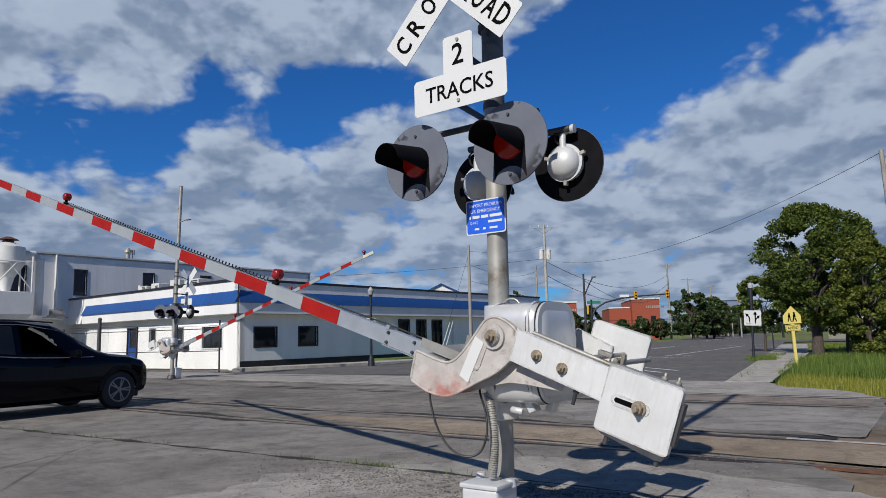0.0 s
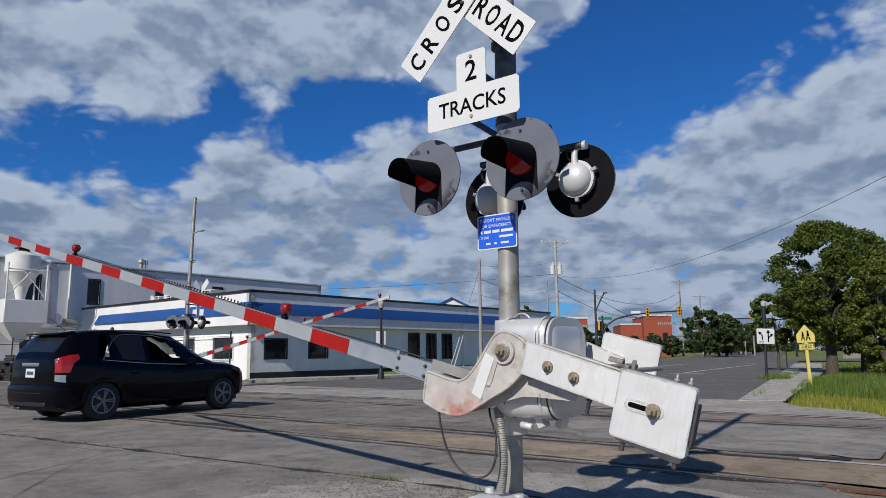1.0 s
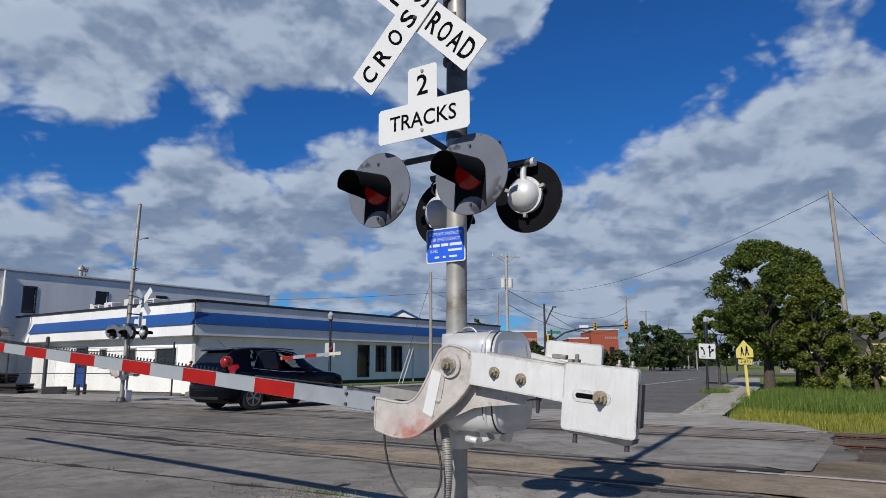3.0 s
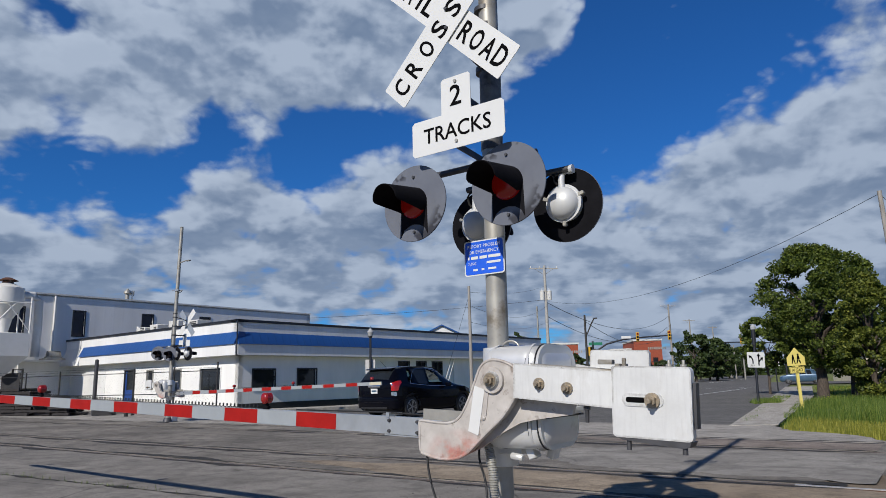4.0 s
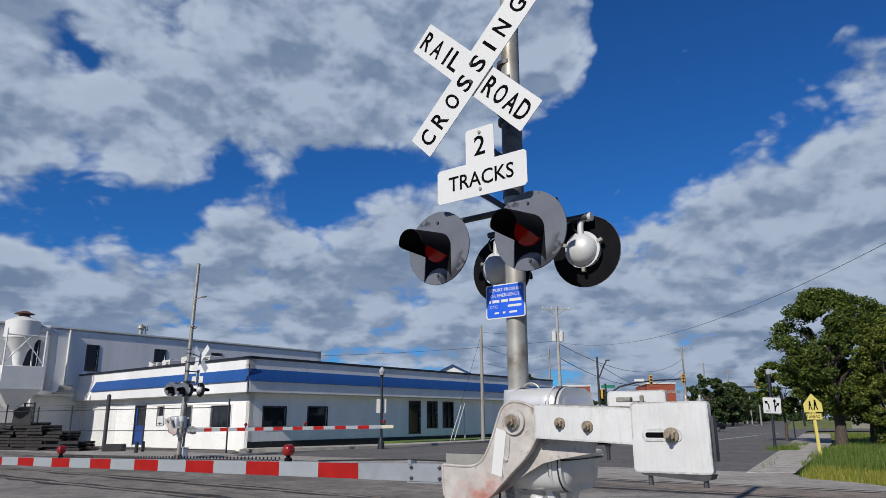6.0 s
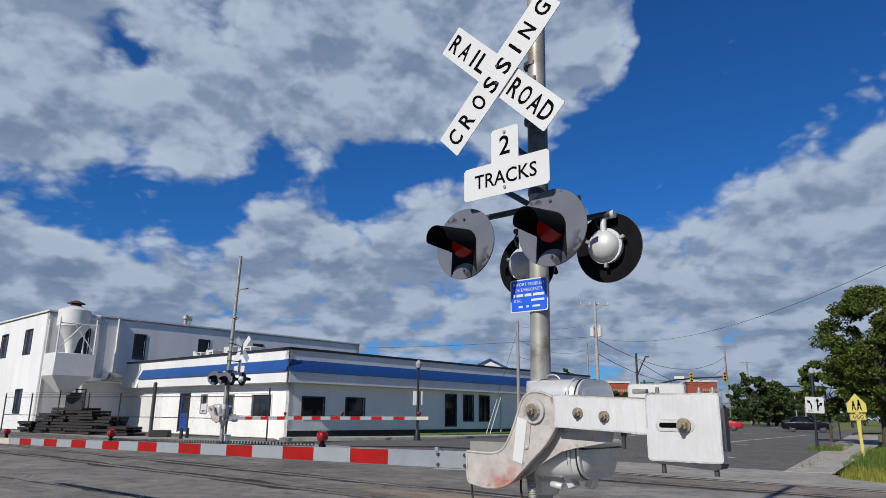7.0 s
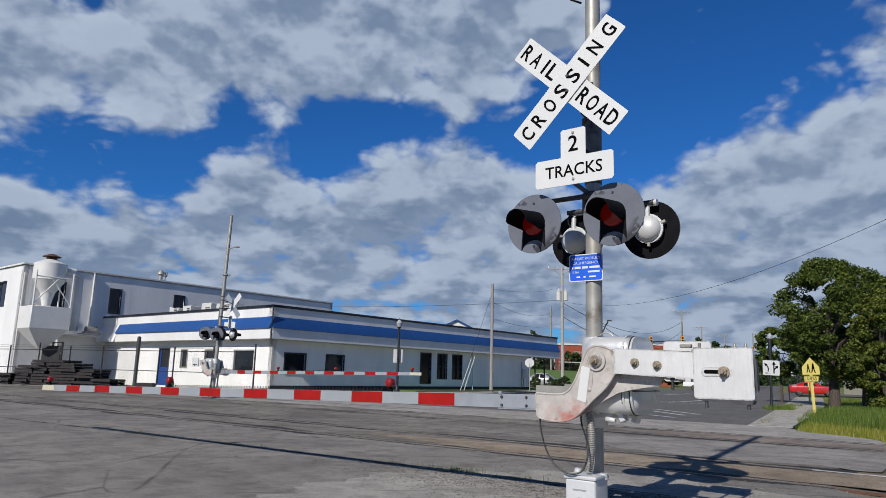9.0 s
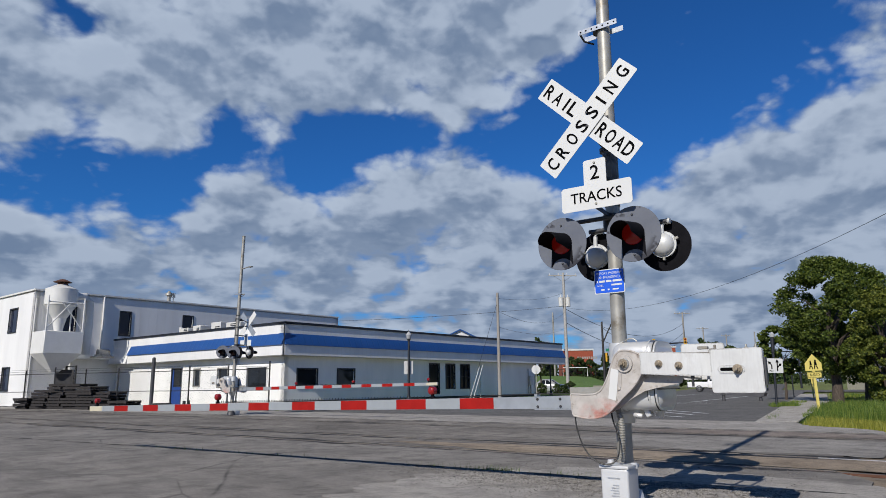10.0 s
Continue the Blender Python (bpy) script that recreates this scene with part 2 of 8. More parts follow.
def ribbed(name, color, per_m, axis, rough=0.45, dirt=None, depth=0.012, line=0.22):
    """Painted ribbed sheet metal: ribs every 1 / per_m metres along an axis of the object."""
    m, nt, bsdf, N, L = shade_tree(name)
    co = N("ShaderNodeTexCoord").outputs["Object"]
    sp = N("ShaderNodeSeparateXYZ")
    L(co, sp.inputs[0])
    f = N("ShaderNodeMath")
    f.operation = "MULTIPLY"
    L(sp.outputs[axis], f.inputs[0])
    f.inputs[1].default_value = per_m
    g = N("ShaderNodeMath")
    g.operation = "FRACT"
    L(f.outputs[0], g.inputs[0])
    rib = ramp(N, L, g.outputs[0], [(0.0, (0, 0, 0)), (0.06, (1, 1, 1)), (0.16, (1, 1, 1)), (0.22, (0, 0, 0))])
    tone = noise_of(N, L, 0.7, 5, 0.6, (1, 1, 0.25))
    c = ramp(N, L, tone, [(0.3, [x * 0.88 for x in color]), (0.7, [min(1, x * 1.05) for x in color])])
    c = mixed(N, L, mixed(N, L, line, (0, 0, 0), rib), c, tuple(x * 0.55 for x in color))
    if dirt:
        k = ramp(N, L, noise_of(N, L, 1.6, 8, 0.7, (2.5, 2.5, 0.35)), [(0.58, (0, 0, 0)), (0.8, (0.7, 0.7, 0.7))])
        c = mixed(N, L, k, c, tuple(dirt))
    L(c, bsdf.inputs["Base Color"])
    bsdf.inputs["Roughness"].default_value = rough
    bumped(N, L, bsdf, rib, 0.4, depth)
    return m


def glass_dark(name, tint=(0.012, 0.014, 0.017), rough=0.04):
    m, nt, bsdf, N, L = shade_tree(name)
    c = ramp(N, L, noise_of(N, L, 1.1, 3), [(0.3, tint), (0.7, tuple(x * 1.7 for x in tint))])
    L(c, bsdf.inputs["Base Color"])
    bsdf.inputs["Roughness"].default_value = rough
    bsdf.inputs["Specular IOR Level"].default_value = 0.35
    return m


def glow(name, color, power, rough=0.2):
    m, nt, bsdf, N, L = shade_tree(name)
    bsdf.inputs["Base Color"].default_value = (*color, 1)
    bsdf.inputs["Emission Color"].default_value = (*color, 1)
    bsdf.inputs["Emission Strength"].default_value = power
    bsdf.inputs["Roughness"].default_value = rough
    return m


def leafy(name, dark, light, through=0.35):
    m, nt, bsdf, N, L = shade_tree(name)
    g = N("ShaderNodeNewGeometry")
    c = ramp(N, L, g.outputs["Random Per Island"], [(0.0, dark), (0.6, tuple((a + b) / 2 for a, b in zip(dark, light))), (1.0, light)])
    L(c, bsdf.inputs["Base Color"])
    bsdf.inputs["Roughness"].default_value = 0.55
    bsdf.inputs["Specular IOR Level"].default_value = 0.35
    tr = N("ShaderNodeBsdfTranslucent")
    L(c, tr.inputs[0])
    ms = N("ShaderNodeMixShader")
    ms.inputs[0].default_value = through
    L(bsdf.outputs[0], ms.inputs[1])
    L(tr.outputs[0], ms.inputs[2])
    L(ms.outputs[0], nt.nodes["Material Output"].inputs["Surface"])
    return m


def faded_disc():
    """Faded black paint, with darker patches where the old coat is left along the rim."""
    m, nt, bsdf, N, L = shade_tree("faded black disc")
    c = ramp(N, L, noise_of(N, L, 5, 5, 0.6), [(0.3, (0.108, 0.118, 0.145)), (0.7, (0.138, 0.150, 0.18))])
    far = N("ShaderNodeVectorMath")
    far.operation = "LENGTH"
    L(N("ShaderNodeTexCoord").outputs["Object"], far.inputs[0])
    rim = ramp(N, L, far.outputs["Value"], [(0.16, (0, 0, 0)), (0.215, (1, 1, 1))])
    left = ramp(N, L, noise_of(N, L, 3.6, 4, 0.55), [(0.55, (0, 0, 0)), (0.58, (1, 1, 1))])
    c = mixed(N, L, mixed(N, L, 1.0, rim, left, "MULTIPLY"), c, (0.034, 0.035, 0.043))
    L(c, bsdf.inputs["Base Color"])
    bsdf.inputs["Roughness"].default_value = 0.5
    bsdf.inputs["Specular IOR Level"].default_value = 0.3
    return m


def old_paint():
    """White paint on steel: grey grime, rust runs and small chips."""
    m, nt, bsdf, N, L = shade_tree("old white paint")
    c = ramp(N, L, noise_of(N, L, 4, 6, 0.65), [(0.3, (0.50, 0.505, 0.50)), (0.7, (0.62, 0.63, 0.625))])
    # brush marks that run down
    c = mixed(N, L, ramp(N, L, noise_of(N, L, 9, 6, 0.65, (6.0, 6.0, 0.5)), [(0.50, (0, 0, 0)), (0.75, (0.45, 0.45, 0.45))]), c, (0.42, 0.42, 0.41))
    c = mixed(N, L, ramp(N, L, noise_of(N, L, 2.2, 9, 0.7, (2.0, 2.0, 0.8)), [(0.56, (0, 0, 0)), (0.80, (0.5, 0.5, 0.5))]), c, (0.30, 0.265, 0.22))
    c = mixed(N, L, ramp(N, L, noise_of(N, L, 11, 9, 0.72, (1.0, 1.0, 0.45)), [(0.66, (0, 0, 0)), (0.74, (0.7, 0.7, 0.7))]), c, (0.26, 0.17, 0.11))
    # chipped and grimy along the edges
    round_edge = N("ShaderNodeBevel")
    round_edge.samples = 4
    round_edge.inputs["Radius"].default_value = 0.02
    turn = N("ShaderNodeVectorMath")
    turn.operation = "DOT_PRODUCT"
    L(round_edge.outputs[0], turn.inputs[0])
    L(N("ShaderNodeNewGeometry").outputs["Normal"], turn.inputs[1])
    rim = ramp(N, L, turn.outputs["Value"], [(0.90, (1, 1, 1)), (0.995, (0, 0, 0))])
    chips = mixed(N, L, 1.0, rim, ramp(N, L, noise_of(N, L, 16, 7, 0.7), [(0.42, (0.1, 0.1, 0.1)), (0.58, (0.9, 0.9, 0.9))]), "MULTIPLY")
    c = mixed(N, L, chips, c, (0.10, 0.085, 0.07))
    L(c, bsdf.inputs["Base Color"])
    bsdf.inputs["Roughness"].default_value = 0.5
    bumped(N, L, bsdf, noise_of(N, L, 26, 5, 0.65), 0.35, 0.003)
    return m


def worn_casting():
    """Scuffed off-white paint over red, bare red at the lower curve of the casting."""
    m, nt, bsdf, N, L = shade_tree("scuffed casting paint")
    c = ramp(N, L, noise_of(N, L, 8, 4, 0.6), [(0.3, (0.34, 0.315, 0.29)), (0.7, (0.50, 0.47, 0.44))])
    c = mixed(N, L, ramp(N, L, noise_of(N, L, 3.2, 8, 0.68), [(0.52, (0, 0, 0)), (0.66, (0.7, 0.7, 0.7))]), c, (0.27, 0.205, 0.16))
    far = N("ShaderNodeVectorMath")
    far.operation = "DISTANCE"
    scaled = N("ShaderNodeMapping")
    scaled.inputs["Scale"].default_value = (1.0, 0.0, 1.7)
    L(N("ShaderNodeTexCoord").outputs["Object"], scaled.inputs[0])
    L(scaled.outputs[0], far.inputs[0])
    far.inputs[1].default_value = (0.22, 0, -0.74)
    near = ramp(N, L, far.outputs["Value"], [(0.05, (0.62, 0.62, 0.62)), (0.26, (0, 0, 0))])
    worn = mixed(N, L, 1.0, near, ramp(N, L, noise_of(N, L, 9, 8, 0.72), [(0.40, (0.15, 0.15, 0.15)), (0.54, (1, 1, 1))]), "MULTIPLY")
    c = mixed(N, L, worn, c, (0.46, 0.075, 0.045))
    c = mixed(N, L, ramp(N, L, noise_of(N, L, 14, 8, 0.75), [(0.57, (0, 0, 0)), (0.66, (0.7, 0.7, 0.7))]), c, (0.12, 0.09, 0.07))
    L(c, bsdf.inputs["Base Color"])
    bsdf.inputs["Roughness"].default_value = 0.5
    bumped(N, L, bsdf, noise_of(N, L, 30, 4, 0.6), 0.3, 0.003)
    return m


STEEL = mat("galvanised steel", (0.33, 0.32, 0.29), 0.5, 0.4, 0.2, 5, (0.17, 0.14, 0.10), 2.2, 0.54, 0.15, 90, 0.0015)
# mast steel in a darker colour that stands for the signs' shade
MAST_SHADE = mat("shaded and stained mast steel", (0.13, 0.13, 0.13), 0.6, 0.3, 0.4, 7, (0.045, 0.045, 0.05), 4, 0.5)
STEEL_DARK = mat("weathered dark steel", (0.07, 0.07, 0.075), 0.55, 0.5, 0.3, 9, (0.16, 0.13, 0.10), 4, 0.62)
ALU_PAINT = mat("aluminium paint", (0.52, 0.53, 0.535), 0.45, 0.12, 0.10, 4, (0.40, 0.37, 0.33), 3.0, 0.66, 0.10, 45, 0.001)
HOUSING = mat("silver housing paint", (0.60, 0.605, 0.60), 0.36, 0.35, 0.08, 4, (0.46, 0.44, 0.41), 3.5, 0.62, 0.12, 45, 0.001)
ALU = mat("bare aluminium", (0.50, 0.525, 0.55), 0.36, 0.65, 0.10, 7, (0.45, 0.44, 0.42), 5, 0.62, 0.1, 120, 0.001)
WEIGHT_WHITE = old_paint()
CAST_WHITE = worn_casting()
SIGN_WHITE = mat("sign white", (0.61, 0.615, 0.605), 0.42, 0, 0.03, 3, (0.50, 0.48, 0.43), 6, 0.66, 0.03)
SIGN_BLACK = mat("sign black", (0.004, 0.004, 0.0045), 0.9, 0, 0.2, 10, None, bump=0, spec=0.03)
SIGN_BLUE = mat("sign blue", (0.016, 0.10, 0.62), 0.35, 0, 0.08, 5, None, bump=0.02)
DISC_BLACK = faded_disc()
HOOD_BLACK = mat("hood black", (0.006, 0.006, 0.008), 0.75, 0, 0.3, 8, (0.014, 0.014, 0.017), 5, 0.62, spec=0.08)
LENS_RED = glow("red signal lens", (0.10, 0.003, 0.002), 0.35, 0.25)
LENS_LIT = glow("lit red signal lens", (0.11, 0.003, 0.002), 0.35, 0.25)
LENS_DARK = mat("unlit dark red lens", (0.028, 0.004, 0.004), 0.3, 0, 0.1, 9, None, bump=0)
LAMP_RED = mat("red gate lamp", (0.25, 0.008, 0.008), 0.25, 0, 0.1, 9, None, bump=0.02, coat=0.4)
STRIPE_RED = mat("reflective red", (0.29, 0.008, 0.006), 0.75, 0, 0.12, 6, (0.25, 0.03, 0.02), 7, 0.70, 0.06, spec=0.2)
STRIPE_WHITE = mat("reflective white", (0.27, 0.295, 0.315), 0.6, 0, 0.06, 6, (0.22, 0.235, 0.245), 5, 0.64, 0.06)
STRIPE_CREAM = mat("aged reflective cream", (0.52, 0.48, 0.36), 0.5, 0, 0.05, 6, None, bump=0.05)
BRASS = mat("rusted bolt", (0.30, 0.25, 0.185), 0.45, 0.5, 0.35, 60, (0.10, 0.06, 0.04), 40, 0.58)
RUBBER = mat("rubber", (0.018, 0.018, 0.018), 0.75, 0, 0.2, 20)
CABLE = mat("black cable", (0.012, 0.012, 0.012), 0.5, 0, 0.2, 20, bump=0)
ASPHALT_OLD = asphalt("worn crossing asphalt", (0.122, 0.112, 0.100), (0.315, 0.288, 0.255), 1, 0.6, 0.3, 0.42)
DUSTY = asphalt("brown dusty crossing fill", (0.23, 0.182, 0.133), (0.40, 0.33, 0.25), 6, 0.4, 0.3, 0.45)
ROSY = asphalt("rosy dust on asphalt", (0.20, 0.165, 0.142), (0.33, 0.285, 0.25), 10, 0.4, 0.3, 0.45)
ASPHALT_PALE = asphalt("pale worn asphalt", (0.175, 0.163, 0.149), (0.305, 0.284, 0.258), 5, 0.7, 0.25, 0.3)
GRAVEL_DUST = asphalt("pale gravelly asphalt", (0.29, 0.272, 0.25), (0.43, 0.405, 0.37), 7, 0.4, 0.15, 0.15)
ASPHALT_ROAD = asphalt("road asphalt", (0.115, 0.112, 0.109), (0.175, 0.170, 0.163), 2, 0.3, 0.15, 0.15)
CONCRETE = asphalt("worn concrete", (0.35, 0.328, 0.295), (0.50, 0.47, 0.43), 3, 0.5, 0.1, 0.15)
DUST_GREY = asphalt("grey dust on asphalt", (0.215, 0.202, 0.186), (0.36, 0.34, 0.312), 9, 0.5, 0.2, 0.25)
SAND = asphalt("sandy track dirt", (0.145, 0.112, 0.078), (0.30, 0.245, 0.18), 8, 0.3, 0.05, 0.3)
DIRT = asphalt("cinder dirt", (0.07, 0.055, 0.042), (0.16, 0.125, 0.09), 4, 0.1, 0.05, 0.3)
SEAL = mat("dark flangeway", (0.020, 0.018, 0.016), 0.9, 0, 0.4, 6, (0.075, 0.055, 0.04), 3, 0.55, 0.5, 40, 0.01)
TAR = mat("dark tar patch", (0.020, 0.018, 0.016), 0.85, 0, 0.4, 3, (0.085, 0.075, 0.065), 2.2, 0.56, 0.6, 60, 0.004)
RAIL_TOP = mat("rail steel", (0.15, 0.12, 0.10), 0.5, 0.4, 0.3, 6, (0.16, 0.08, 0.045), 2, 0.55)
RAIL_BRIGHT = mat("bare rail steel", (0.62, 0.60, 0.58), 0.38, 0.6, 0.15, 6)
RUST = mat("rusty rail", (0.105, 0.046, 0.028), 0.8, 0.2, 0.3, 9, (0.07, 0.035, 0.022), 4, 0.55)
GRASS_SOIL = mat("rough grass ground", (0.13, 0.155, 0.036), 0.9, 0, 0.5, 2.5, (0.20, 0.17, 0.075), 1.1, 0.58, 0.8, 30, 0.03)
LAWN = mat("mown lawn", (0.085, 0.15, 0.030), 0.9, 0, 0.3, 3, (0.12, 0.15, 0.05), 0.8, 0.6, 0.6, 60, 0.02)
BLADES = leafy("grass blades", (0.055, 0.125, 0.018), (0.25, 0.31, 0.06), 0.42)
BLADES_DRY = leafy("dry grass blades", (0.14, 0.17, 0.02), (0.46, 0.43, 0.08), 0.42)
LEAVES = leafy("tree leaves", (0.018, 0.042, 0.008), (0.18, 0.23, 0.036), 0.40)
LEAVES_BUSH = leafy("young yellow-green leaves", (0.026, 0.054, 0.009), (0.25, 0.275, 0.045), 0.42)
LEAVES_FAR = leafy("far leaves", (0.025, 0.045, 0.014), (0.075, 0.11, 0.03), 0.3)
BARK = mat("bark", (0.075, 0.058, 0.045), 0.9, 0, 0.4, 9, (0.03, 0.025, 0.02), 6, 0.5, 0.9, 22, 0.02, stretch=(3, 3, 0.5))
POLE_WOOD = mat("grey pole wood", (0.26, 0.245, 0.225), 0.85, 0, 0.25, 5, (0.13, 0.10, 0.08), 3, 0.6, 0.5, 30, 0.004, stretch=(4, 4, 0.3))
STEEL_POLE = mat("pale weathered pole", (0.34, 0.33, 0.31), 0.8, 0, 0.2, 5)
POLE_DARK = mat("dark pole", (0.03, 0.028, 0.026), 0.7, 0, 0.3, 5)
WALL_WHITE = ribbed("white ribbed wall", (0.82, 0.815, 0.79), 3.2, 0, 0.5, (0.70, 0.69, 0.65), 0.004, 0.03)
FASCIA_WHITE = ribbed("white ribbed fascia", (0.73, 0.73, 0.72), 3.2, 0, 0.45, (0.62, 0.61, 0.58), 0.006, 0.07)
BIG_WHITE = ribbed("warehouse sheet", (0.77, 0.77, 0.76), 1.6, 0, 0.5, (0.66, 0.65, 0.62), 0.004, 0.02)
BAND_BLUE = ribbed("blue metal band", (0.018, 0.075, 0.255), 2.2, 0, 0.4, None, 0.015)
TRIM_DARK = mat("dark trim", (0.012, 0.014, 0.02), 0.5, 0, 0.2, 4)
PLINTH = mat("black plinth", (0.02, 0.02, 0.022), 0.8, 0, 0.3, 3, (0.06, 0.055, 0.05), 2, 0.6)
DOOR_BLUE = mat("blue door", (0.016, 0.055, 0.23), 0.45, 0, 0.1, 4)
PANE = glass_dark("window pane")
PANE_BLUE = glass_dark("dark blue pane", (0.008, 0.012, 0.028), 0.08)
SILO_WHITE = mat("silo paint", (0.65, 0.65, 0.63), 0.5, 0, 0.05, 2, (0.50, 0.46, 0.40), 1.2, 0.66, 0.08)
STUCCO = mat("cream stucco", (0.60, 0.54, 0.41), 0.85, 0, 0.08, 2, (0.48, 0.42, 0.32), 1.2, 0.62)
ROOF_GREY = mat("roof felt", (0.10, 0.10, 0.10), 0.9, 0, 0.2, 3)
SOFFIT = mat("soffit", (0.55, 0.55, 0.53), 0.7, 0, 0.1, 3)
PALLET = mat("weathered pallet wood", (0.024, 0.021, 0.021), 0.9, 0, 0.4, 4, (0.022, 0.02, 0.02), 3, 0.5)
FENCE = mat("dark fence steel", (0.035, 0.035, 0.036), 0.6, 0.4, 0.2, 8)
BRICK = mat("red brick wall", (0.27, 0.060, 0.030), 0.85, 0, 0.15, 3, (0.20, 0.06, 0.035), 1, 0.6, 0.3, 12, 0.01)
CAR_NAVY = mat("dark navy car paint", (0.0022, 0.0026, 0.0055), 0.08, 0.0, 0.1, 2, None, bump=0, coat=0.0, spec=0.16)
RIM_ALLOY = mat("dull alloy rim", (0.24, 0.245, 0.25), 0.35, 0.55, 0.1, 7)
CAR_BLACK = mat("black car paint", (0.005, 0.006, 0.009), 0.2, 0.0, 0.1, 2, None, bump=0, coat=0.0, spec=0.25)
CAR_RED = mat("red car paint", (0.42, 0.012, 0.012), 0.3, 0.0, 0.1, 2, None, bump=0, coat=0.8)
CAR_BLUE = mat("steel blue car paint", (0.05, 0.10, 0.16), 0.3, 0.2, 0.1, 2, None, bump=0, coat=0.8)
CAR_WHITE = mat("white car paint", (0.72, 0.72, 0.71), 0.3, 0.0, 0.05, 2, None, bump=0, coat=0.6)
CAR_SILVER = mat("silver car paint", (0.42, 0.43, 0.44), 0.3, 0.4, 0.05, 2, None, bump=0, coat=0.6)
CAR_GLASS = glass_dark("car glass", (0.010, 0.012, 0.014), 0.03)
def clear_glass():
    m, nt, bsdf, N, L = shade_tree("clear car glass")
    bsdf.inputs["Base Color"].default_value = (0.62, 0.72, 0.70, 1)
    bsdf.inputs["Transmission Weight"].default_value = 1.0
    bsdf.inputs["Roughness"].default_value = 0.0
    bsdf.inputs["IOR"].default_value = 1.05
    return m


CAR_CLEAR = clear_glass()
CAR_TRIM = mat("black car trim", (0.008, 0.008, 0.009), 0.6, 0, 0.2, 8, bump=0)
CHROME = mat("chrome", (0.72, 0.72, 0.73), 0.14, 0.95, 0.03, 5, None, bump=0)
TAIL_RED = mat("tail lamp red", (0.36, 0.010, 0.007), 0.14, 0, 0.1, 9, None, bump=0, coat=0.8)
YELLOW = mat("sign yellow", (0.66, 0.55, 0.15), 0.5, 0, 0.05, 4, (0.58, 0.47, 0.13), 4, 0.7, 0.04)
SIGNAL_YELLOW = mat("signal housing yellow", (0.55, 0.30, 0.02), 0.5, 0, 0.1, 5)
GREEN_SIGN = mat("green sign", (0.01, 0.16, 0.09), 0.5, 0, 0.05, 5)
LAMP_GLASS = mat("frosted lamp globe", (0.34, 0.35, 0.36), 0.25, 0, 0.05, 5, None, bump=0)
STONES = mat("gravel stones", (0.17, 0.16, 0.147), 0.9, 0, 0.75, 9, (0.05, 0.046, 0.042), 14, 0.5)


# ---- shapes ----
def bm_new():
    return bmesh.new()


def box(bm, c, s, rot=None):
    m = Matrix.Translation(c) @ (rot if rot else Matrix()) @ Matrix.Diagonal((s[0], s[1], s[2], 1))
    return bmesh.ops.create_cube(bm, size=1, matrix=m)["verts"]


def span(bm, a, b):
    return box(bm, [(p + q) / 2 for p, q in zip(a, b)], [abs(q - p) for p, q in zip(a, b)])


def cyl(bm, a, b, r0, r1=None, seg=16):
    a, b = Vector(a), Vector(b)
    d = b - a
    m = Matrix.Translation((a + b) / 2) @ d.to_track_quat("Z", "Y").to_matrix().to_4x4()
    return bmesh.ops.create_cone(bm, cap_ends=True, segments=seg, radius1=r0, radius2=r0 if r1 is None else r1, depth=d.length, matrix=m)["verts"]


def ball(bm, c, r, squash=(1, 1, 1), seg=16):
    m = Matrix.Translation(c) @ Matrix.Diagonal((*squash, 1))
    return bmesh.ops.create_uvsphere(bm, u_segments=seg, v_segments=max(6, seg // 2), radius=r, matrix=m)["verts"]


def tube(bm, pts, r, seg=8):
    pts = [Vector(p) for p in pts]
    rings = []
    for i, p in enumerate(pts):
        d = (pts[min(i + 1, len(pts) - 1)] - pts[max(i - 1, 0)]).normalized()
        side = d.cross(Vector((0, 0, 1)) if abs(d.z) < 0.95 else Vector((0, 1, 0))).normalized()
        up = side.cross(d)
        rad = r[i] if isinstance(r, (list, tuple)) else r
        rings.append([bm.verts.new(p + rad * (math.cos(a) * side + math.sin(a) * up)) for a in (2 * math.pi * k / seg for k in range(seg))])
    for a, b in zip(rings, rings[1:]):
        for k in range(seg):
            bm.faces.new((a[k], a[(k + 1) % seg], b[(k + 1) % seg], b[k]))
    bm.faces.new(rings[0][::-1])
    bm.faces.new(rings[-1])


def slab(bm, pts, lo, hi, axis=1):
    """A flat polygon, given in the two other axes, made solid from lo to hi along an axis."""
    def at(p, h):
        q = list(p)
        q.insert(axis, h)
        return q
    a = [bm.verts.new(at(p, lo)) for p in pts]
    b = [bm.verts.new(at(p, hi)) for p in pts]
    bm.faces.new(a)
    bm.faces.new(b[::-1])
    n = len(pts)
    for i in range(n):
        bm.faces.new((a[i], b[i], b[(i + 1) % n], a[(i + 1) % n]))


def soften(bm, width, seg=2, angle=30):
    edges = [e for e in bm.edges if len(e.link_faces) == 2 and e.calc_face_angle(0) > radians(angle)]
    bmesh.ops.bevel(bm, geom=edges, offset=width, segments=seg, profile=0.6, affect="EDGES", clamp_overlap=True)


def rounded(w, h, r, n=4, cx=0.0, cz=0.0):
    pts = []
    for sx, sz, a0 in ((1, 1, 0), (-1, 1, 90), (-1, -1, 180), (1, -1, 270)):
        for k in range(n + 1):
            a = radians(a0 + 90 * k / n)
            pts.append((cx + sx * (w / 2 - r) + r * math.cos(a), cz + sz * (h / 2 - r) + r * math.sin(a)))
    return pts


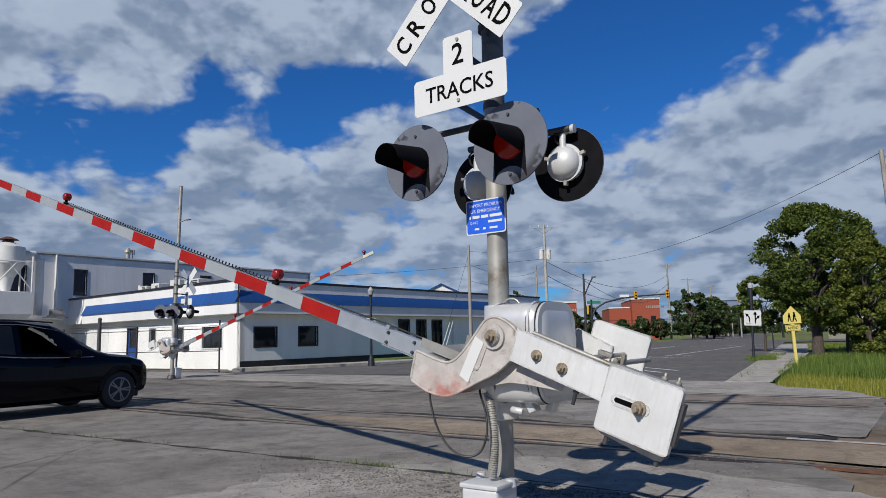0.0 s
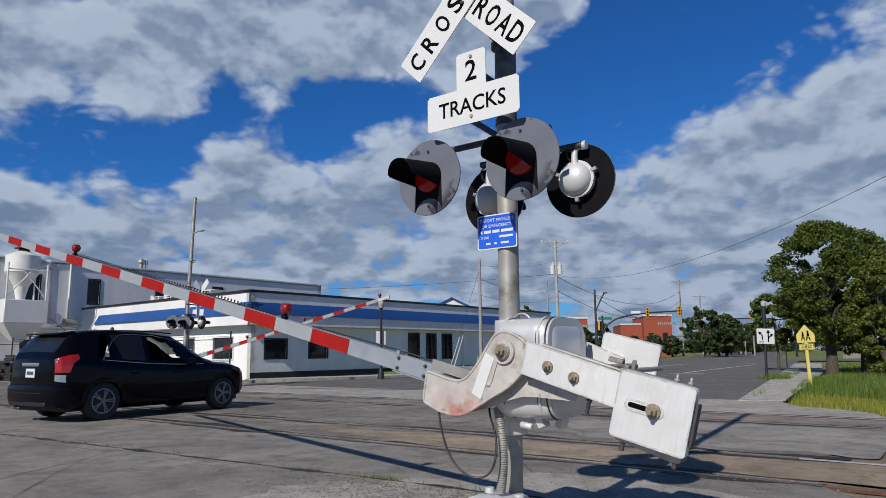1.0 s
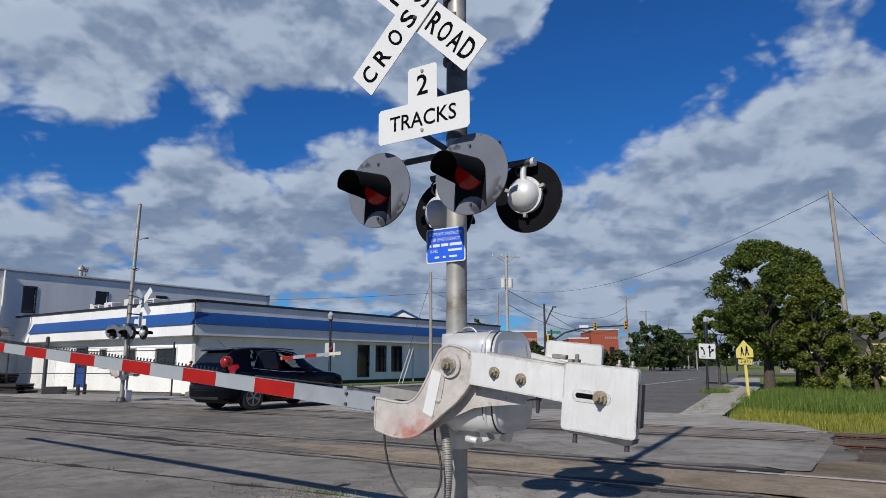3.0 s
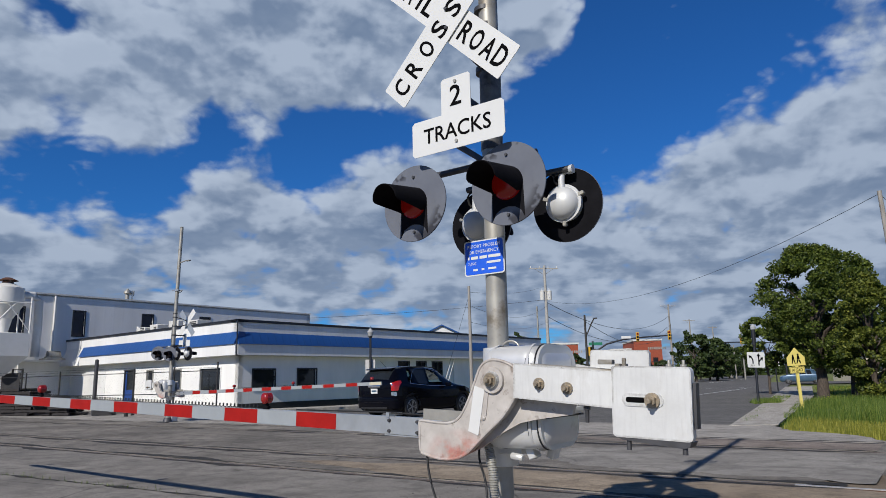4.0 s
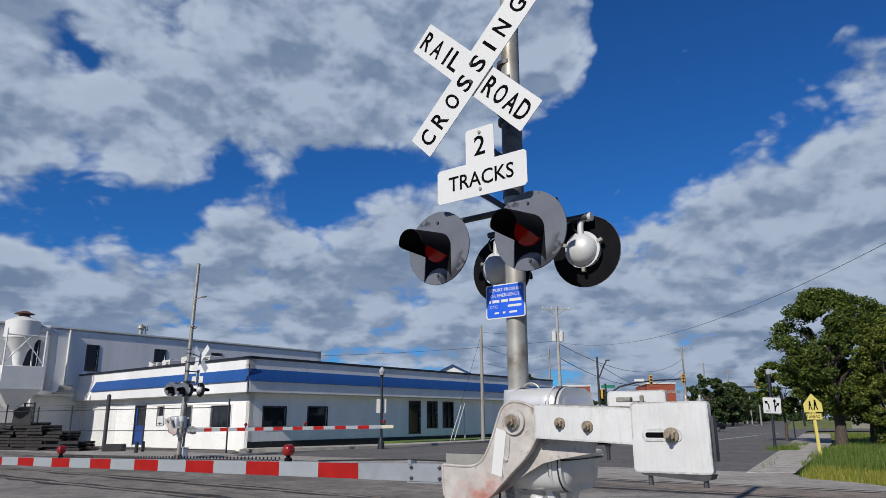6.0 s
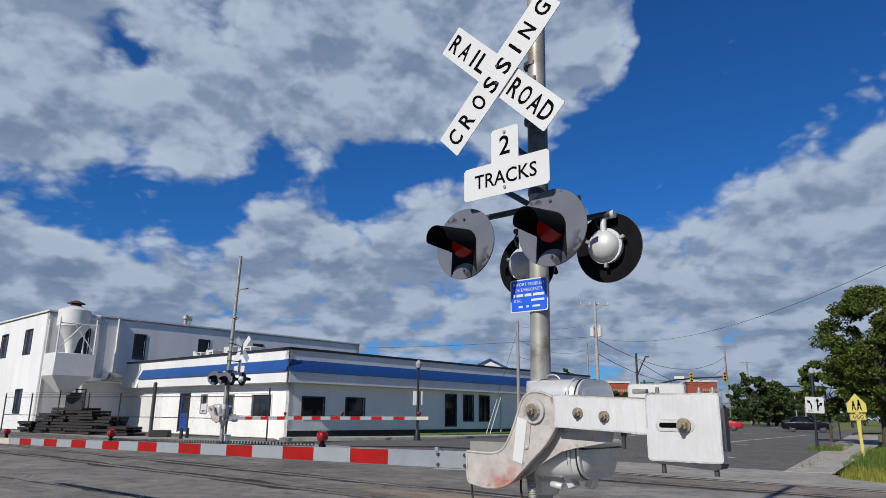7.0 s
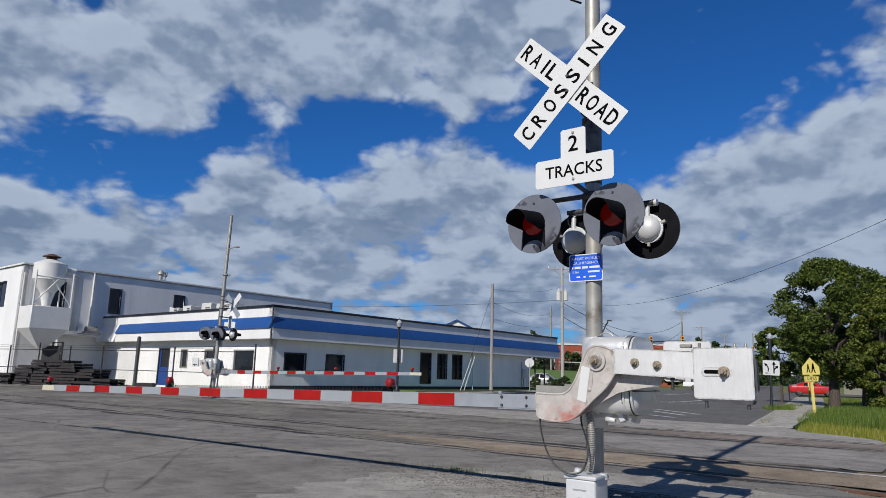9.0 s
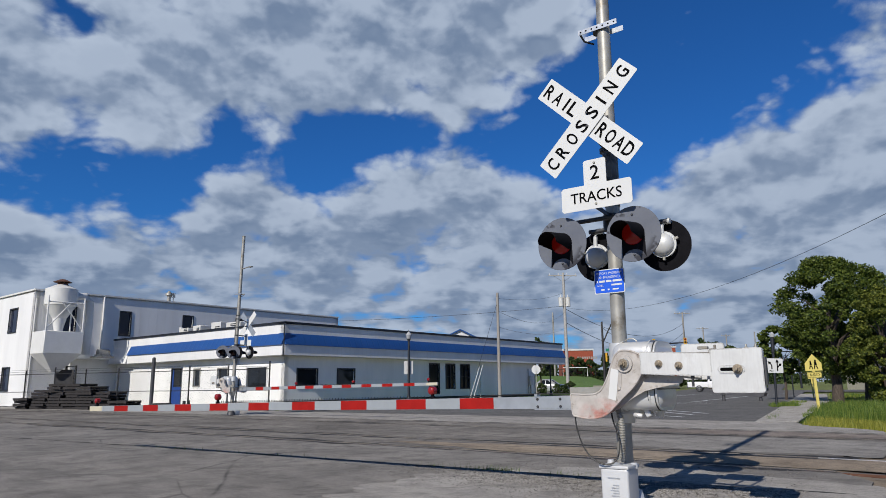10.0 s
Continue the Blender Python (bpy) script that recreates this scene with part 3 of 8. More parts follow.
def mesh_of(name, bm, material):
    bmesh.ops.recalc_face_normals(bm, faces=bm.faces)
    me = bpy.data.meshes.new(name)
    bm.to_mesh(me)
    bm.free()
    me.materials.append(material)
    me.polygons.foreach_set("use_smooth", [True] * len(me.polygons))
    me.set_sharp_from_angle(angle=radians(38))
    return me


def upright(m):
    """The same frame with its x turned round, where it is left-handed."""
    return m @ Matrix.Diagonal((-1, 1, 1, 1)) if m.determinant() < 0 else m


def part(name, bm, material, parent, label="", at=None):
    """One mesh object under a thing or under a part."""
    if at is not None and at.determinant() < 0:
        bmesh.ops.scale(bm, vec=(-1, 1, 1), verts=bm.verts)
        at = upright(at)
    ob = new(name, mesh_of(name, bm, material))
    ob.parent = parent
    if at is not None:
        ob.matrix_basis = at
    if label:
        ob["label"] = label
    return ob


def piece(name, me, parent, at):
    ob = new(name, me)
    ob.parent = parent
    ob.matrix_basis = at
    return ob


def thing(name, label, category, at=None, group="", kind=""):
    ob = new(name)
    ob.empty_display_size = 0.2
    if at is not None:
        ob.matrix_basis = at
    return tagged(ob, label, category, group, kind)


def single(name, bm, material, label, category, at=None, group="", kind=""):
    ob = new(name, mesh_of(name, bm, material))
    if at is not None:
        ob.matrix_basis = at
    return tagged(ob, label, category, group, kind)


def letters(text, width, height, bold=0.0):
    """Flat lettering, centred, fitted to a width and height, in the XY plane."""
    cu = bpy.data.curves.new("lettering", "FONT")
    cu.body, cu.align_x, cu.align_y, cu.offset, cu.resolution_u = text, "CENTER", "CENTER", bold, 3
    ob = bpy.data.objects.new("lettering", cu)
    scene.collection.objects.link(ob)
    bpy.context.view_layer.update()
    me = bpy.data.meshes.new_from_object(ob.evaluated_get(bpy.context.evaluated_depsgraph_get()))
    bpy.data.objects.remove(ob)
    co = np.array([v.co[:] for v in me.vertices])
    lo, hi = co.min(0), co.max(0)
    k = [width / (hi[0] - lo[0]), height / (hi[1] - lo[1])]
    for v in me.vertices:
        v.co = ((v.co.x - (lo[0] + hi[0]) / 2) * k[0], (v.co.y - (lo[1] + hi[1]) / 2) * k[1], 0)
    return me


def lettering(text, width, height, material, parent, at, bold=0.0):
    me = letters(text, width, height, bold)
    me.materials.clear()
    me.materials.append(material)
    ob = new("lettering", me)
    ob.parent, ob.matrix_basis = parent, at
    return ob


def facing(x, y, z, turn=0.0):
    """Lettering on a plate that faces +y: read from there, its line runs towards -x, turned by some degrees."""
    base = Matrix(((-1, 0, 0, x), (0, 0, 1, y), (0, 1, 0, z), (0, 0, 0, 1)))
    return base @ Matrix.Rotation(radians(turn), 4, "Z")


# ---- the plan: u runs along the rails, v across them, away from the camera ----
TURN = radians(149.5)
U, V = Vector((math.cos(TURN), math.sin(TURN), 0)), Vector((math.sin(TURN), -math.cos(TURN), 0))


def uv(u, v, z=0.0):
    return U * u + V * v + Vector((0, 0, z))


ALONG = pose(0, 0, 0, 0, 0, 149.5)  # its x runs along u, its y along -v
RAILS = (3.22, 4.75, 8.50, 10.02)


def sheet(name, pts, z, material, label, category, thick=0.0):
    bm = bm_new()
    if thick:
        slab(bm, [(p[0], p[1]) for p in pts], z - thick, z, 2)
    else:
        bm.faces.new([bm.verts.new((p[0], p[1], z)) for p in pts])
    ob = new(name, mesh_of(name, bm, material))
    return tagged(ob, label, category, kind="structure")


def ground_and_road():
    # open ground to the horizon, below the pavements
    bm = bm_new()
    rings = [0, 30, 80, 200, 600, 2400]
    grid = {}
    for i, r in enumerate(rings):
        for k in range(32):
            a = 2 * math.pi * k / 32
            grid[i, k] = bm.verts.new((r * math.cos(a), r * math.sin(a) + 8, -0.10)) if r or k == 0 else grid[0, 0]
    for i in range(len(rings) - 1):
        for k in range(32):
            f = [grid[i, k], grid[i + 1, k], grid[i + 1, (k + 1) % 32], grid[i, (k + 1) % 32]]
            bm.faces.new(f if i else f[:3])
    tagged(new("ground", mesh_of("ground", bm, GRASS_SOIL)), "rough green and straw coloured grass ground", "ground", kind="structure")
    # dirt bed of the two tracks
    sheet("track_bed", [uv(60, 2.2), uv(-60, 2.2), uv(-60, 11.1), uv(60, 11.1)], -0.075, DIRT, "brown cinder and dirt bed under the two tracks", "ground")
    bm = bm_new()
    rows = []
    for k in range(60):
        u = -0.9 - 0.09 * k - (0.012 * k) ** 2 * 40
        row = []
        for j in range(67):
            v = -0.8 + 7.3 * j / 66
            deep = 0.016 + 0.04 * min(1.0, max(0.0, (-1.9 - u) / 2.4))
            z = -deep + 0.016 * noise.noise(Vector((u * 2.1, v * 2.1, 5.0))) + 0.010 * noise.noise(Vector((u * 7, v * 7, 2.0)))
            gap = min(abs(v - q) for q in RAILS)
            row.append(bm.verts.new((u, -v, min(z, -0.012) - (0.02 if gap < 0.09 else 0.0))))
        rows.append(row)
    for p, q in zip(rows, rows[1:]):
        for j in range(66):
            bm.faces.new((p[j], p[j + 1], q[j + 1], q[j]))
    ob = new("track_bed", mesh_of("track_bed", bm, SAND))
    ob.matrix_basis = ALONG
    tagged(ob, "sandy brown dirt filling the tracks beside the paving", "ground", kind="structure")
    # crossing pavement in strips, with open flangeways at each rail
    rng = random.Random(5)
    EDGE_V = [0.5, 1.4, 2.3, 3.0, 3.4, 4.2, 4.9, 5.6, 6.5, 7.9, 8.8, 10.2, 11.4, 12.0, 12.3, 13.75]
    EDGE_U = [-1.97, -1.9, -1.7, -1.3, -1.08, -1.2, -0.8, -1.2, -1.95, -1.6, -1.53, -1.3, -0.93, -0.15, 0.63, 1.03]
    edges = [-14.0]
    for r in RAILS:
        edges += [r - 0.075, r + 0.105]
    edges.append(13.75)
    for i in range(0, len(edges), 2):
        bm = bm_new()
        a, b = edges[i], edges[i + 1]
        ends = []
        n = max(2, int((b - a) / 0.22))
        for k in range(n + 1):
            v = a + (b - a) * k / n
            base = float(np.interp(v, EDGE_V, EDGE_U)) - 0.06 * math.sin(v * 2.7) - max(0.0, 0.5 - v) * 0.8
            ends.append((max(base, -9.0) + rng.uniform(-0.06, 0.06), v))
        loop = [uv(46, a), *[uv(u, v) for u, v in ends], uv(46, b)]
        top = [bm.verts.new((p.x, p.y, 0.0)) for p in loop]
        low = [bm.verts.new((p.x, p.y, -0.09)) for p in loop]
        bm.faces.new(top)
        for k in range(len(loop)):
            bm.faces.new((top[k], low[k], low[(k + 1) % len(loop)], top[(k + 1) % len(loop)]))
        # the paving's own axes follow the rails
        bmesh.ops.transform(bm, matrix=ALONG.inverted(), verts=bm.verts)
        ob = new("road", mesh_of("road", bm, ASPHALT_PALE if i == 0 else GRAVEL_DUST if i == 8 else ASPHALT_OLD))
        ob.matrix_basis = ALONG
        tagged(ob, "worn grey asphalt of the level crossing, cracked and stained", "road", kind="structure")
    # pale gravelly patch round the near signal
    bm = bm_new()
    hub = bm.verts.new((-0.6, 0.1, 0.0016))
    ring = []
    for k in range(160):
        a = 2 * math.pi * k / 160
        c, s = math.cos(a), math.sin(a)
        r = 1.0 + 0.22 * noise.noise(Vector((c * 1.5, s * 1.5, 3.0))) + 0.10 * noise.noise(Vector((c * 7, s * 7, 1.0))) + 0.05 * noise.noise(Vector((c * 25, s * 25, 1.0)))
        ring.append(bm.verts.new((-0.6 + 3.4 * r * c, max(-2.9, 0.1 + 2.3 * r * s), 0.0016)))
    for k in range(160):
        bm.faces.new((hub, ring[k], ring[(k + 1) % 160]))
    ob = new("gravel_patch", mesh_of("gravel_patch", bm, GRAVEL_DUST))
    ob.matrix_basis = ALONG
    tagged(ob, "pale gravelly asphalt round the signal mast", "road", kind="structure")
    # dark ragged patches of asphalt along the rails
    patch = thing("asphalt_patch", "dark ragged asphalt patches along the rails", "road", ALONG, "", "structure")
    for r in RAILS:
        for side in (-1, 1):
            a = r + (-0.075 if side < 0 else 0.105)
            bm = bm_new()
            row = []
            for k in range(221):
                u = -1.25 + 40 * k / 220
                w = 0.035 + 0.27 * max(0.0, noise.noise(Vector((u * 0.8, r * 3 + side, 1.0))) + 0.22) + 0.05 * noise.noise(Vector((u * 5, r, side)))
                row.append((bm.verts.new((u, -a, 0.0022)), bm.verts.new((u, -a - side * max(0.012, w), 0.0022))))
            for p, q in zip(row, row[1:]):
                bm.faces.new((p[0], q[0], q[1], p[1]))
            part("patch", bm, TAR, patch)
    # worn timber and dirt panels inside the near track
    bm = bm_new()
    row = []
    for k in range(121):
        u = -2.6 + 9.0 * k / 120
        fade = min(1.0, max(0.0, (6.4 - u) / 3.0))
        lo = 3.34 + 0.10 * (noise.noise(Vector((u * 1.7, 1.3, 0))) + 0.5) + 0.04 * noise.noise(Vector((u * 7, 4, 0))) + 0.55 * (1 - fade)
        hi = 4.63 - 0.16 * (noise.noise(Vector((u * 1.3, 7.3, 0))) + 0.5) - 0.04 * noise.noise(Vector((u * 6, 8, 0))) - 0.60 * (1 - fade)
        hi = max(hi, lo + 0.02)
        row.append([bm.verts.new((u, -lo, 0.0025)), bm.verts.new((u, -(lo + hi) / 2, 0.014 * fade + 0.003)), bm.verts.new((u, -hi, 0.0025))])
    for p, q in zip(row, row[1:]):
        for k in range(2):
            bm.faces.new((p[k], q[k], q[k + 1], p[k + 1]))
    ob = new("crossing_fill", mesh_of("crossing_fill", bm, DUSTY))
    ob.matrix_basis = ALONG
    tagged(ob, "brown dusty worn fill between the rails of the track", "road", kind="structure")
    # rosy dust inside the far track
    bm = bm_new()
    row = []
    for k in range(121):
        u = -1.25 + 6.0 * k / 120
        fade = min(1.0, max(0.0, (4.75 - u) / 2.6))
        lo = 8.66 + 0.16 * (noise.noise(Vector((u * 1.7, 21.3, 0))) + 0.4) + 0.05 * noise.noise(Vector((u * 7, 24, 0))) + 0.6 * (1 - fade)
        hi = 9.90 - 0.16 * (noise.noise(Vector((u * 1.3, 27.3, 0))) + 0.4) - 0.05 * noise.noise(Vector((u * 6, 28, 0))) - 0.6 * (1 - fade)
        hi = max(hi, lo + 0.02)
        row.append([bm.verts.new((u, -lo, 0.0026)), bm.verts.new((u, -hi, 0.0026))])
    for p, q in zip(row, row[1:]):
        bm.faces.new((p[0], q[0], q[1], p[1]))
    ob = new("crossing_fill", mesh_of("crossing_fill", bm, ROSY))
    ob.matrix_basis = ALONG
    tagged(ob, "rosy dusty worn fill between the rails of the far track", "road", kind="structure")
    # pale dust over the asphalt between the tracks
    bm = bm_new()
    row = []
    for k in range(121):
        u = -1.5 + 5.6 * k / 120
        fade = min(1.0, max(0.0, (4.1 - u) / 2.2))
        lo = 5.05 + 0.30 * (noise.noise(Vector((u * 1.9, 3.3, 0))) + 0.5) + 0.10 * noise.noise(Vector((u * 8, 4, 0))) + 1.3 * (1 - fade)
        hi = 8.25 - 0.30 * (noise.noise(Vector((u * 1.5, 9.3, 0))) + 0.5) - 0.10 * noise.noise(Vector((u * 7, 8, 0))) - 1.5 * (1 - fade)
        hi = max(hi, lo + 0.02)
        row.append([bm.verts.new((u, -lo, 0.0018)), bm.verts.new((u, -hi, 0.0018))])
    for p, q in zip(row, row[1:]):
        bm.faces.new((p[0], q[0], q[1], p[1]))
    ob = new("gravel_patch", mesh_of("gravel_patch", bm, DUST_GREY))
    ob.matrix_basis = ALONG
    tagged(ob, "pale dust and grit on the asphalt between the tracks", "road", kind="structure")
    for i, r in enumerate(RAILS):
        t = thing("rail", "worn steel rail, polished on top and rusty beside", "rail", ALONG, "rails", "structure")
        bm = bm_new()
        slab(bm, [(-r - 0.036, -0.006), (-r + 0.036, -0.006), (-r + 0.036, -0.035), (-r + 0.01, -0.05), (-r + 0.01, -0.075), (-r - 0.01, -0.075), (-r - 0.01, -0.05), (-r - 0.036, -0.035)], -60, 60, 0)
        part("web", bm, RUST, t)
        bm = bm_new()
        span(bm, (-60, -r - 0.030, -0.006), (60, -r + 0.030, -0.002))
        part("railhead", bm, RAIL_TOP, t, "polished running surface")
        if i == 1:
            bm = bm_new()
            span(bm, (-60, -r - 0.032, -0.003), (-0.78, -r + 0.032, 0.004))
            part("worn_head", bm, RAIL_BRIGHT, t, "bare bright rail top")
        bm = bm_new()
        span(bm, (-60, -r - 0.10, -0.07), (60, -r + 0.072, -0.064))
        part("flangeway", bm, SEAL, t, "dark dirt in the flangeway")
    # dark road on the far side, with its pavement and verge
    right = [(5.3, 12.45), (10.1, 24.3), (13.4, 32.4), (22.3, 55), (27.4, 68)]
    left = [(-22.0, 27.8), (-12.2, 24.4), (-6.7, 28.6), (-1.6, 37.0), (4.0, 52), (8.5, 64)]
    sheet("road_far", [uv(22, 13.75), uv(1.55, 13.75), *right, (27.4, 68), (64, 55), (64, 76), (31.5, 86), (120, 330), (96, 330), (19, 88), (-40, 108), (-40, 92), (8.5, 64), *left[-2:1:-1]], -0.004, ASPHALT_ROAD, "dark grey asphalt street running away beyond the crossing", "road")
    sheet("forecourt", [uv(46, 13.75), uv(22, 13.75), (-12.2, 24.4), (-13.3, 26.6), (-40, 43)], -0.004, ASPHALT_OLD, "grey asphalt yard before the white building", "pavement")
    sheet("pavement", [uv(1.55, 13.6), (6.2, 12.75), (11.6, 24.6), (14.9, 32), (24.2, 55), (22.2, 55.2), (13.1, 32.5), (9.85, 24.4), (5.05, 12.6)], 0.012, CONCRETE, "cracked light concrete pavement beside the street", "pavement", 0.03)
    sheet("pavement", [(-12.2, 24.5), (-6.7, 28.7), (-1.6, 37.1), (3.9, 52), (2.2, 52), (-3.4, 37.3), (-8.2, 30.2), (-12.6, 26.0)], 0.10, CONCRETE, "pale concrete kerb and pavement before the building", "pavement", 0.2)
    sheet("lawn", [(-6.6, 33.2), (-3.6, 37.6), (2.0, 52), (-0.2, 52), (-6.2, 38.5), (-8.4, 35)], 0.13, LAWN, "mown green lawn strip before the building", "lawn", 0.2)
    sheet("lawn", [(2.2, 53), (4.2, 53), (8.0, 63.5), (-40, 90), (-30, 66)], 0.08, LAWN, "mown green lawn beyond the building", "lawn", 0.2)
    # far lawn, rising to a bank beyond the cross street
    bm = bm_new()
    rows = [[bm.verts.new((x + dx * (y - 96) / 26, y, z * k)) for x, dx, k in ((-16, -4, 0), (-4, -1, 1), (5, 1, 1), (9, 2, 0.9), (15, 3, 0))] for y, z in ((96, 0.0), (102, 0.7), (110, 1.75), (120, 2.5), (150, 2.7), (151, -0.1))]
    for p, q in zip(rows, rows[1:]):
        for k in range(4):
            bm.faces.new((p[k], p[k + 1], q[k + 1], q[k]))
    tagged(new("lawn_bank", mesh_of("lawn_bank", bm, LAWN)), "mown green playing field rising beyond the cross street", "lawn", kind="structure")
    # painted lane lines
    lane = thing("lane_line", "worn white painted lane lines on the street", "road marking", None, "", "structure")
    for a, b in (((9.0, 34.5), (18.2, 52.5)), ((4.4, 30), (8.6, 30.2)), ((5.2, 32), (9.2, 32.2)), ((3.6, 40), (6.2, 48)), ((9.5, 54), (21.5, 57)), ((26, 92), (44, 135)), ((4.37, 21.66), (5.24, 18.14)), ((3.29, 16.96), (3.92, 15.61)), ((3.9, 20.2), (4.55, 17.2)), ((7.81, 32.28), (9.57, 35.27)), ((10.2, 48.92), (14.18, 57.69))):
        a, b = Vector((*a, 0.0015)), Vector((*b, 0.0015))
        d = (b - a).normalized()
        s = Vector((-d.y, d.x, 0)) * 0.07
        bm = bm_new()
        bm.faces.new([bm.verts.new(p) for p in (a - s, b - s, b + s, a + s)])
        part("stripe", bm, SIGN_WHITE, lane)


ground_and_road()


# ---- the crossing signal ----
def bolt(bm, c, r=0.016, out=0.02, axis=(0, 1, 0)):
    a = Vector(c)
    n = Vector(axis)
    cyl(bm, a, a + n * out * 0.35, r * 1.7, r * 1.7, 14)
    cyl(bm, a + n * out * 0.3, a + n * out, r * 1.15, r * 1.15, 6)
    cyl(bm, a + n * out, a + n * out * 1.7, r * 0.6, r * 0.55, 10)


def signal_lamp(parent, x, y, z, face, lit, arm_z, aim=0.0, back=0.06):
    """A 12-inch flashing lamp with a 20-inch round backing; face = 1 looks along +y."""
    lamp = new("signal_lamp")
    lamp.parent = parent
    lamp.matrix_basis = pose(x, y, z, 0, 0, (0 if face > 0 else 180) + aim)
    lamp["label"] = "flashing red lamp on a round black backing"
    bm = bm_new()
    cyl(bm, (0, -0.004, 0), (0, 0.006, 0), 0.252, 0.252, 48)
    soften(bm, 0.002, 1)
    part("backing_disc", bm, DISC_BLACK, lamp, "faded black round backing")
    bm = bm_new()
    cyl(bm, (0, -0.006, 0), (0, -0.0045, 0), 0.250, 0.250, 48)
    part("disc_back", bm, HOOD_BLACK, lamp, "black painted back of the disc")
    bm = bm_new()
    cyl(bm, (0, 0.006, 0), (0, 0.022, 0), 0.102, 0.098, 32)
    ball(bm, (0, 0.018, 0), 0.095, (1, 0.30, 1), 24)
    part("lens", bm, LENS_LIT if lit else LENS_RED if face > 0 else LENS_DARK, lamp, "round red lens")
    # hood: a tube with a long roof, its lower side cut away
    bm = bm_new()
    ring = []
    n = 44
    for k in range(n):
        a = 2 * math.pi * k / n
        ca, sa = math.cos(a), math.sin(a)
        reach = 0.315 - 0.02 * (1 - sa) if sa > -0.12 else max(0.012, 0.29 - (-0.12 - sa) * 0.52)
        for rr in (0.104, 0.099):
            ring.append((bm.verts.new((rr * ca, 0.006, rr * sa)), bm.verts.new((rr * ca * 0.90, 0.006 + reach, rr * sa * 0.90 - reach * 0.10))))
    for k in range(n):
        o0, i0 = ring[2 * k], ring[2 * k + 1]
        o1, i1 = ring[2 * ((k + 1) % n)], ring[2 * ((k + 1) % n) + 1]
        bm.faces.new((o0[0], o1[0], o1[1], o0[1]))
        bm.faces.new((i0[0], i0[1], i1[1], i1[0]))
        bm.faces.new((o0[1], o1[1], i1[1], i0[1]))
    part("hood", bm, HOOD_BLACK, lamp, "long black visor hood")
    bm = bm_new()
    slab(bm, [(-0.104, 0.02), (0.104, 0.02), (0.108, -0.215), (0.085, -0.172), (0.045, -0.148), (0.0, -0.140), (-0.045, -0.148), (-0.085, -0.172), (-0.108, -0.215)], 0.007, 0.010)
    part("hood_skirt", bm, HOOD_BLACK, lamp, "black pointed skirt under the lens")
    for bx, bz in ((0, 0.175), (0, -0.19)):
        bm = bm_new()
        cyl(bm, (bx, 0.006, bz), (bx, 0.016, bz), 0.010, 0.009, 10)
        part("bolt", bm, STEEL_DARK, lamp)
    bm = bm_new()
    cyl(bm, (0, -0.004, 0), (0, -0.050, 0), 0.116, 0.116, 36)
    cyl(bm, (0, -0.050, 0), (0, -0.062, 0), 0.128, 0.128, 36)
    ball(bm, (0, -0.060, 0), 0.110, (1, 0.80, 1), 32)
    part("housing", bm, ALU_PAINT, lamp, "domed silver lamp housing")
    for a in (20, 160, 270):
        bm = bm_new()
        c = Vector((0.136 * math.cos(radians(a)), -0.052, 0.136 * math.sin(radians(a))))
        box(bm, c, (0.04, 0.03, 0.026), Matrix.Rotation(radians(-a), 4, "Y"))
        soften(bm, 0.004, 1)
        part("clamp", bm, STEEL, lamp, "cast clamp lug")
    bm = bm_new()
    up = arm_z - z
    tube(bm, [(0, -0.07, 0.09), (0, -0.07, 0.15), (0.002, -0.065, 0.20), (0.004, -0.5 * (back + 0.06), up - 0.02), (0.03, -back, up), (0.075, -back, up)], 0.022, 10)
    cyl(bm, (0.085, -back, up), (0.045, -back, up), 0.030, 0.030, 14)
    part("hanger", bm, ALU_PAINT, lamp, "cast silver hanger")
    bm = bm_new()
    tube(bm, [(0.03, -0.085, up - 0.01), (-0.03, -0.09, up - 0.03), (-0.05, -0.09, 0.20), (-0.045, -0.08, 0.15), (-0.03, -0.07, 0.13)], 0.008, 8)
    part("lamp_lead", bm, CABLE, lamp, "short black lead")
    return lamp


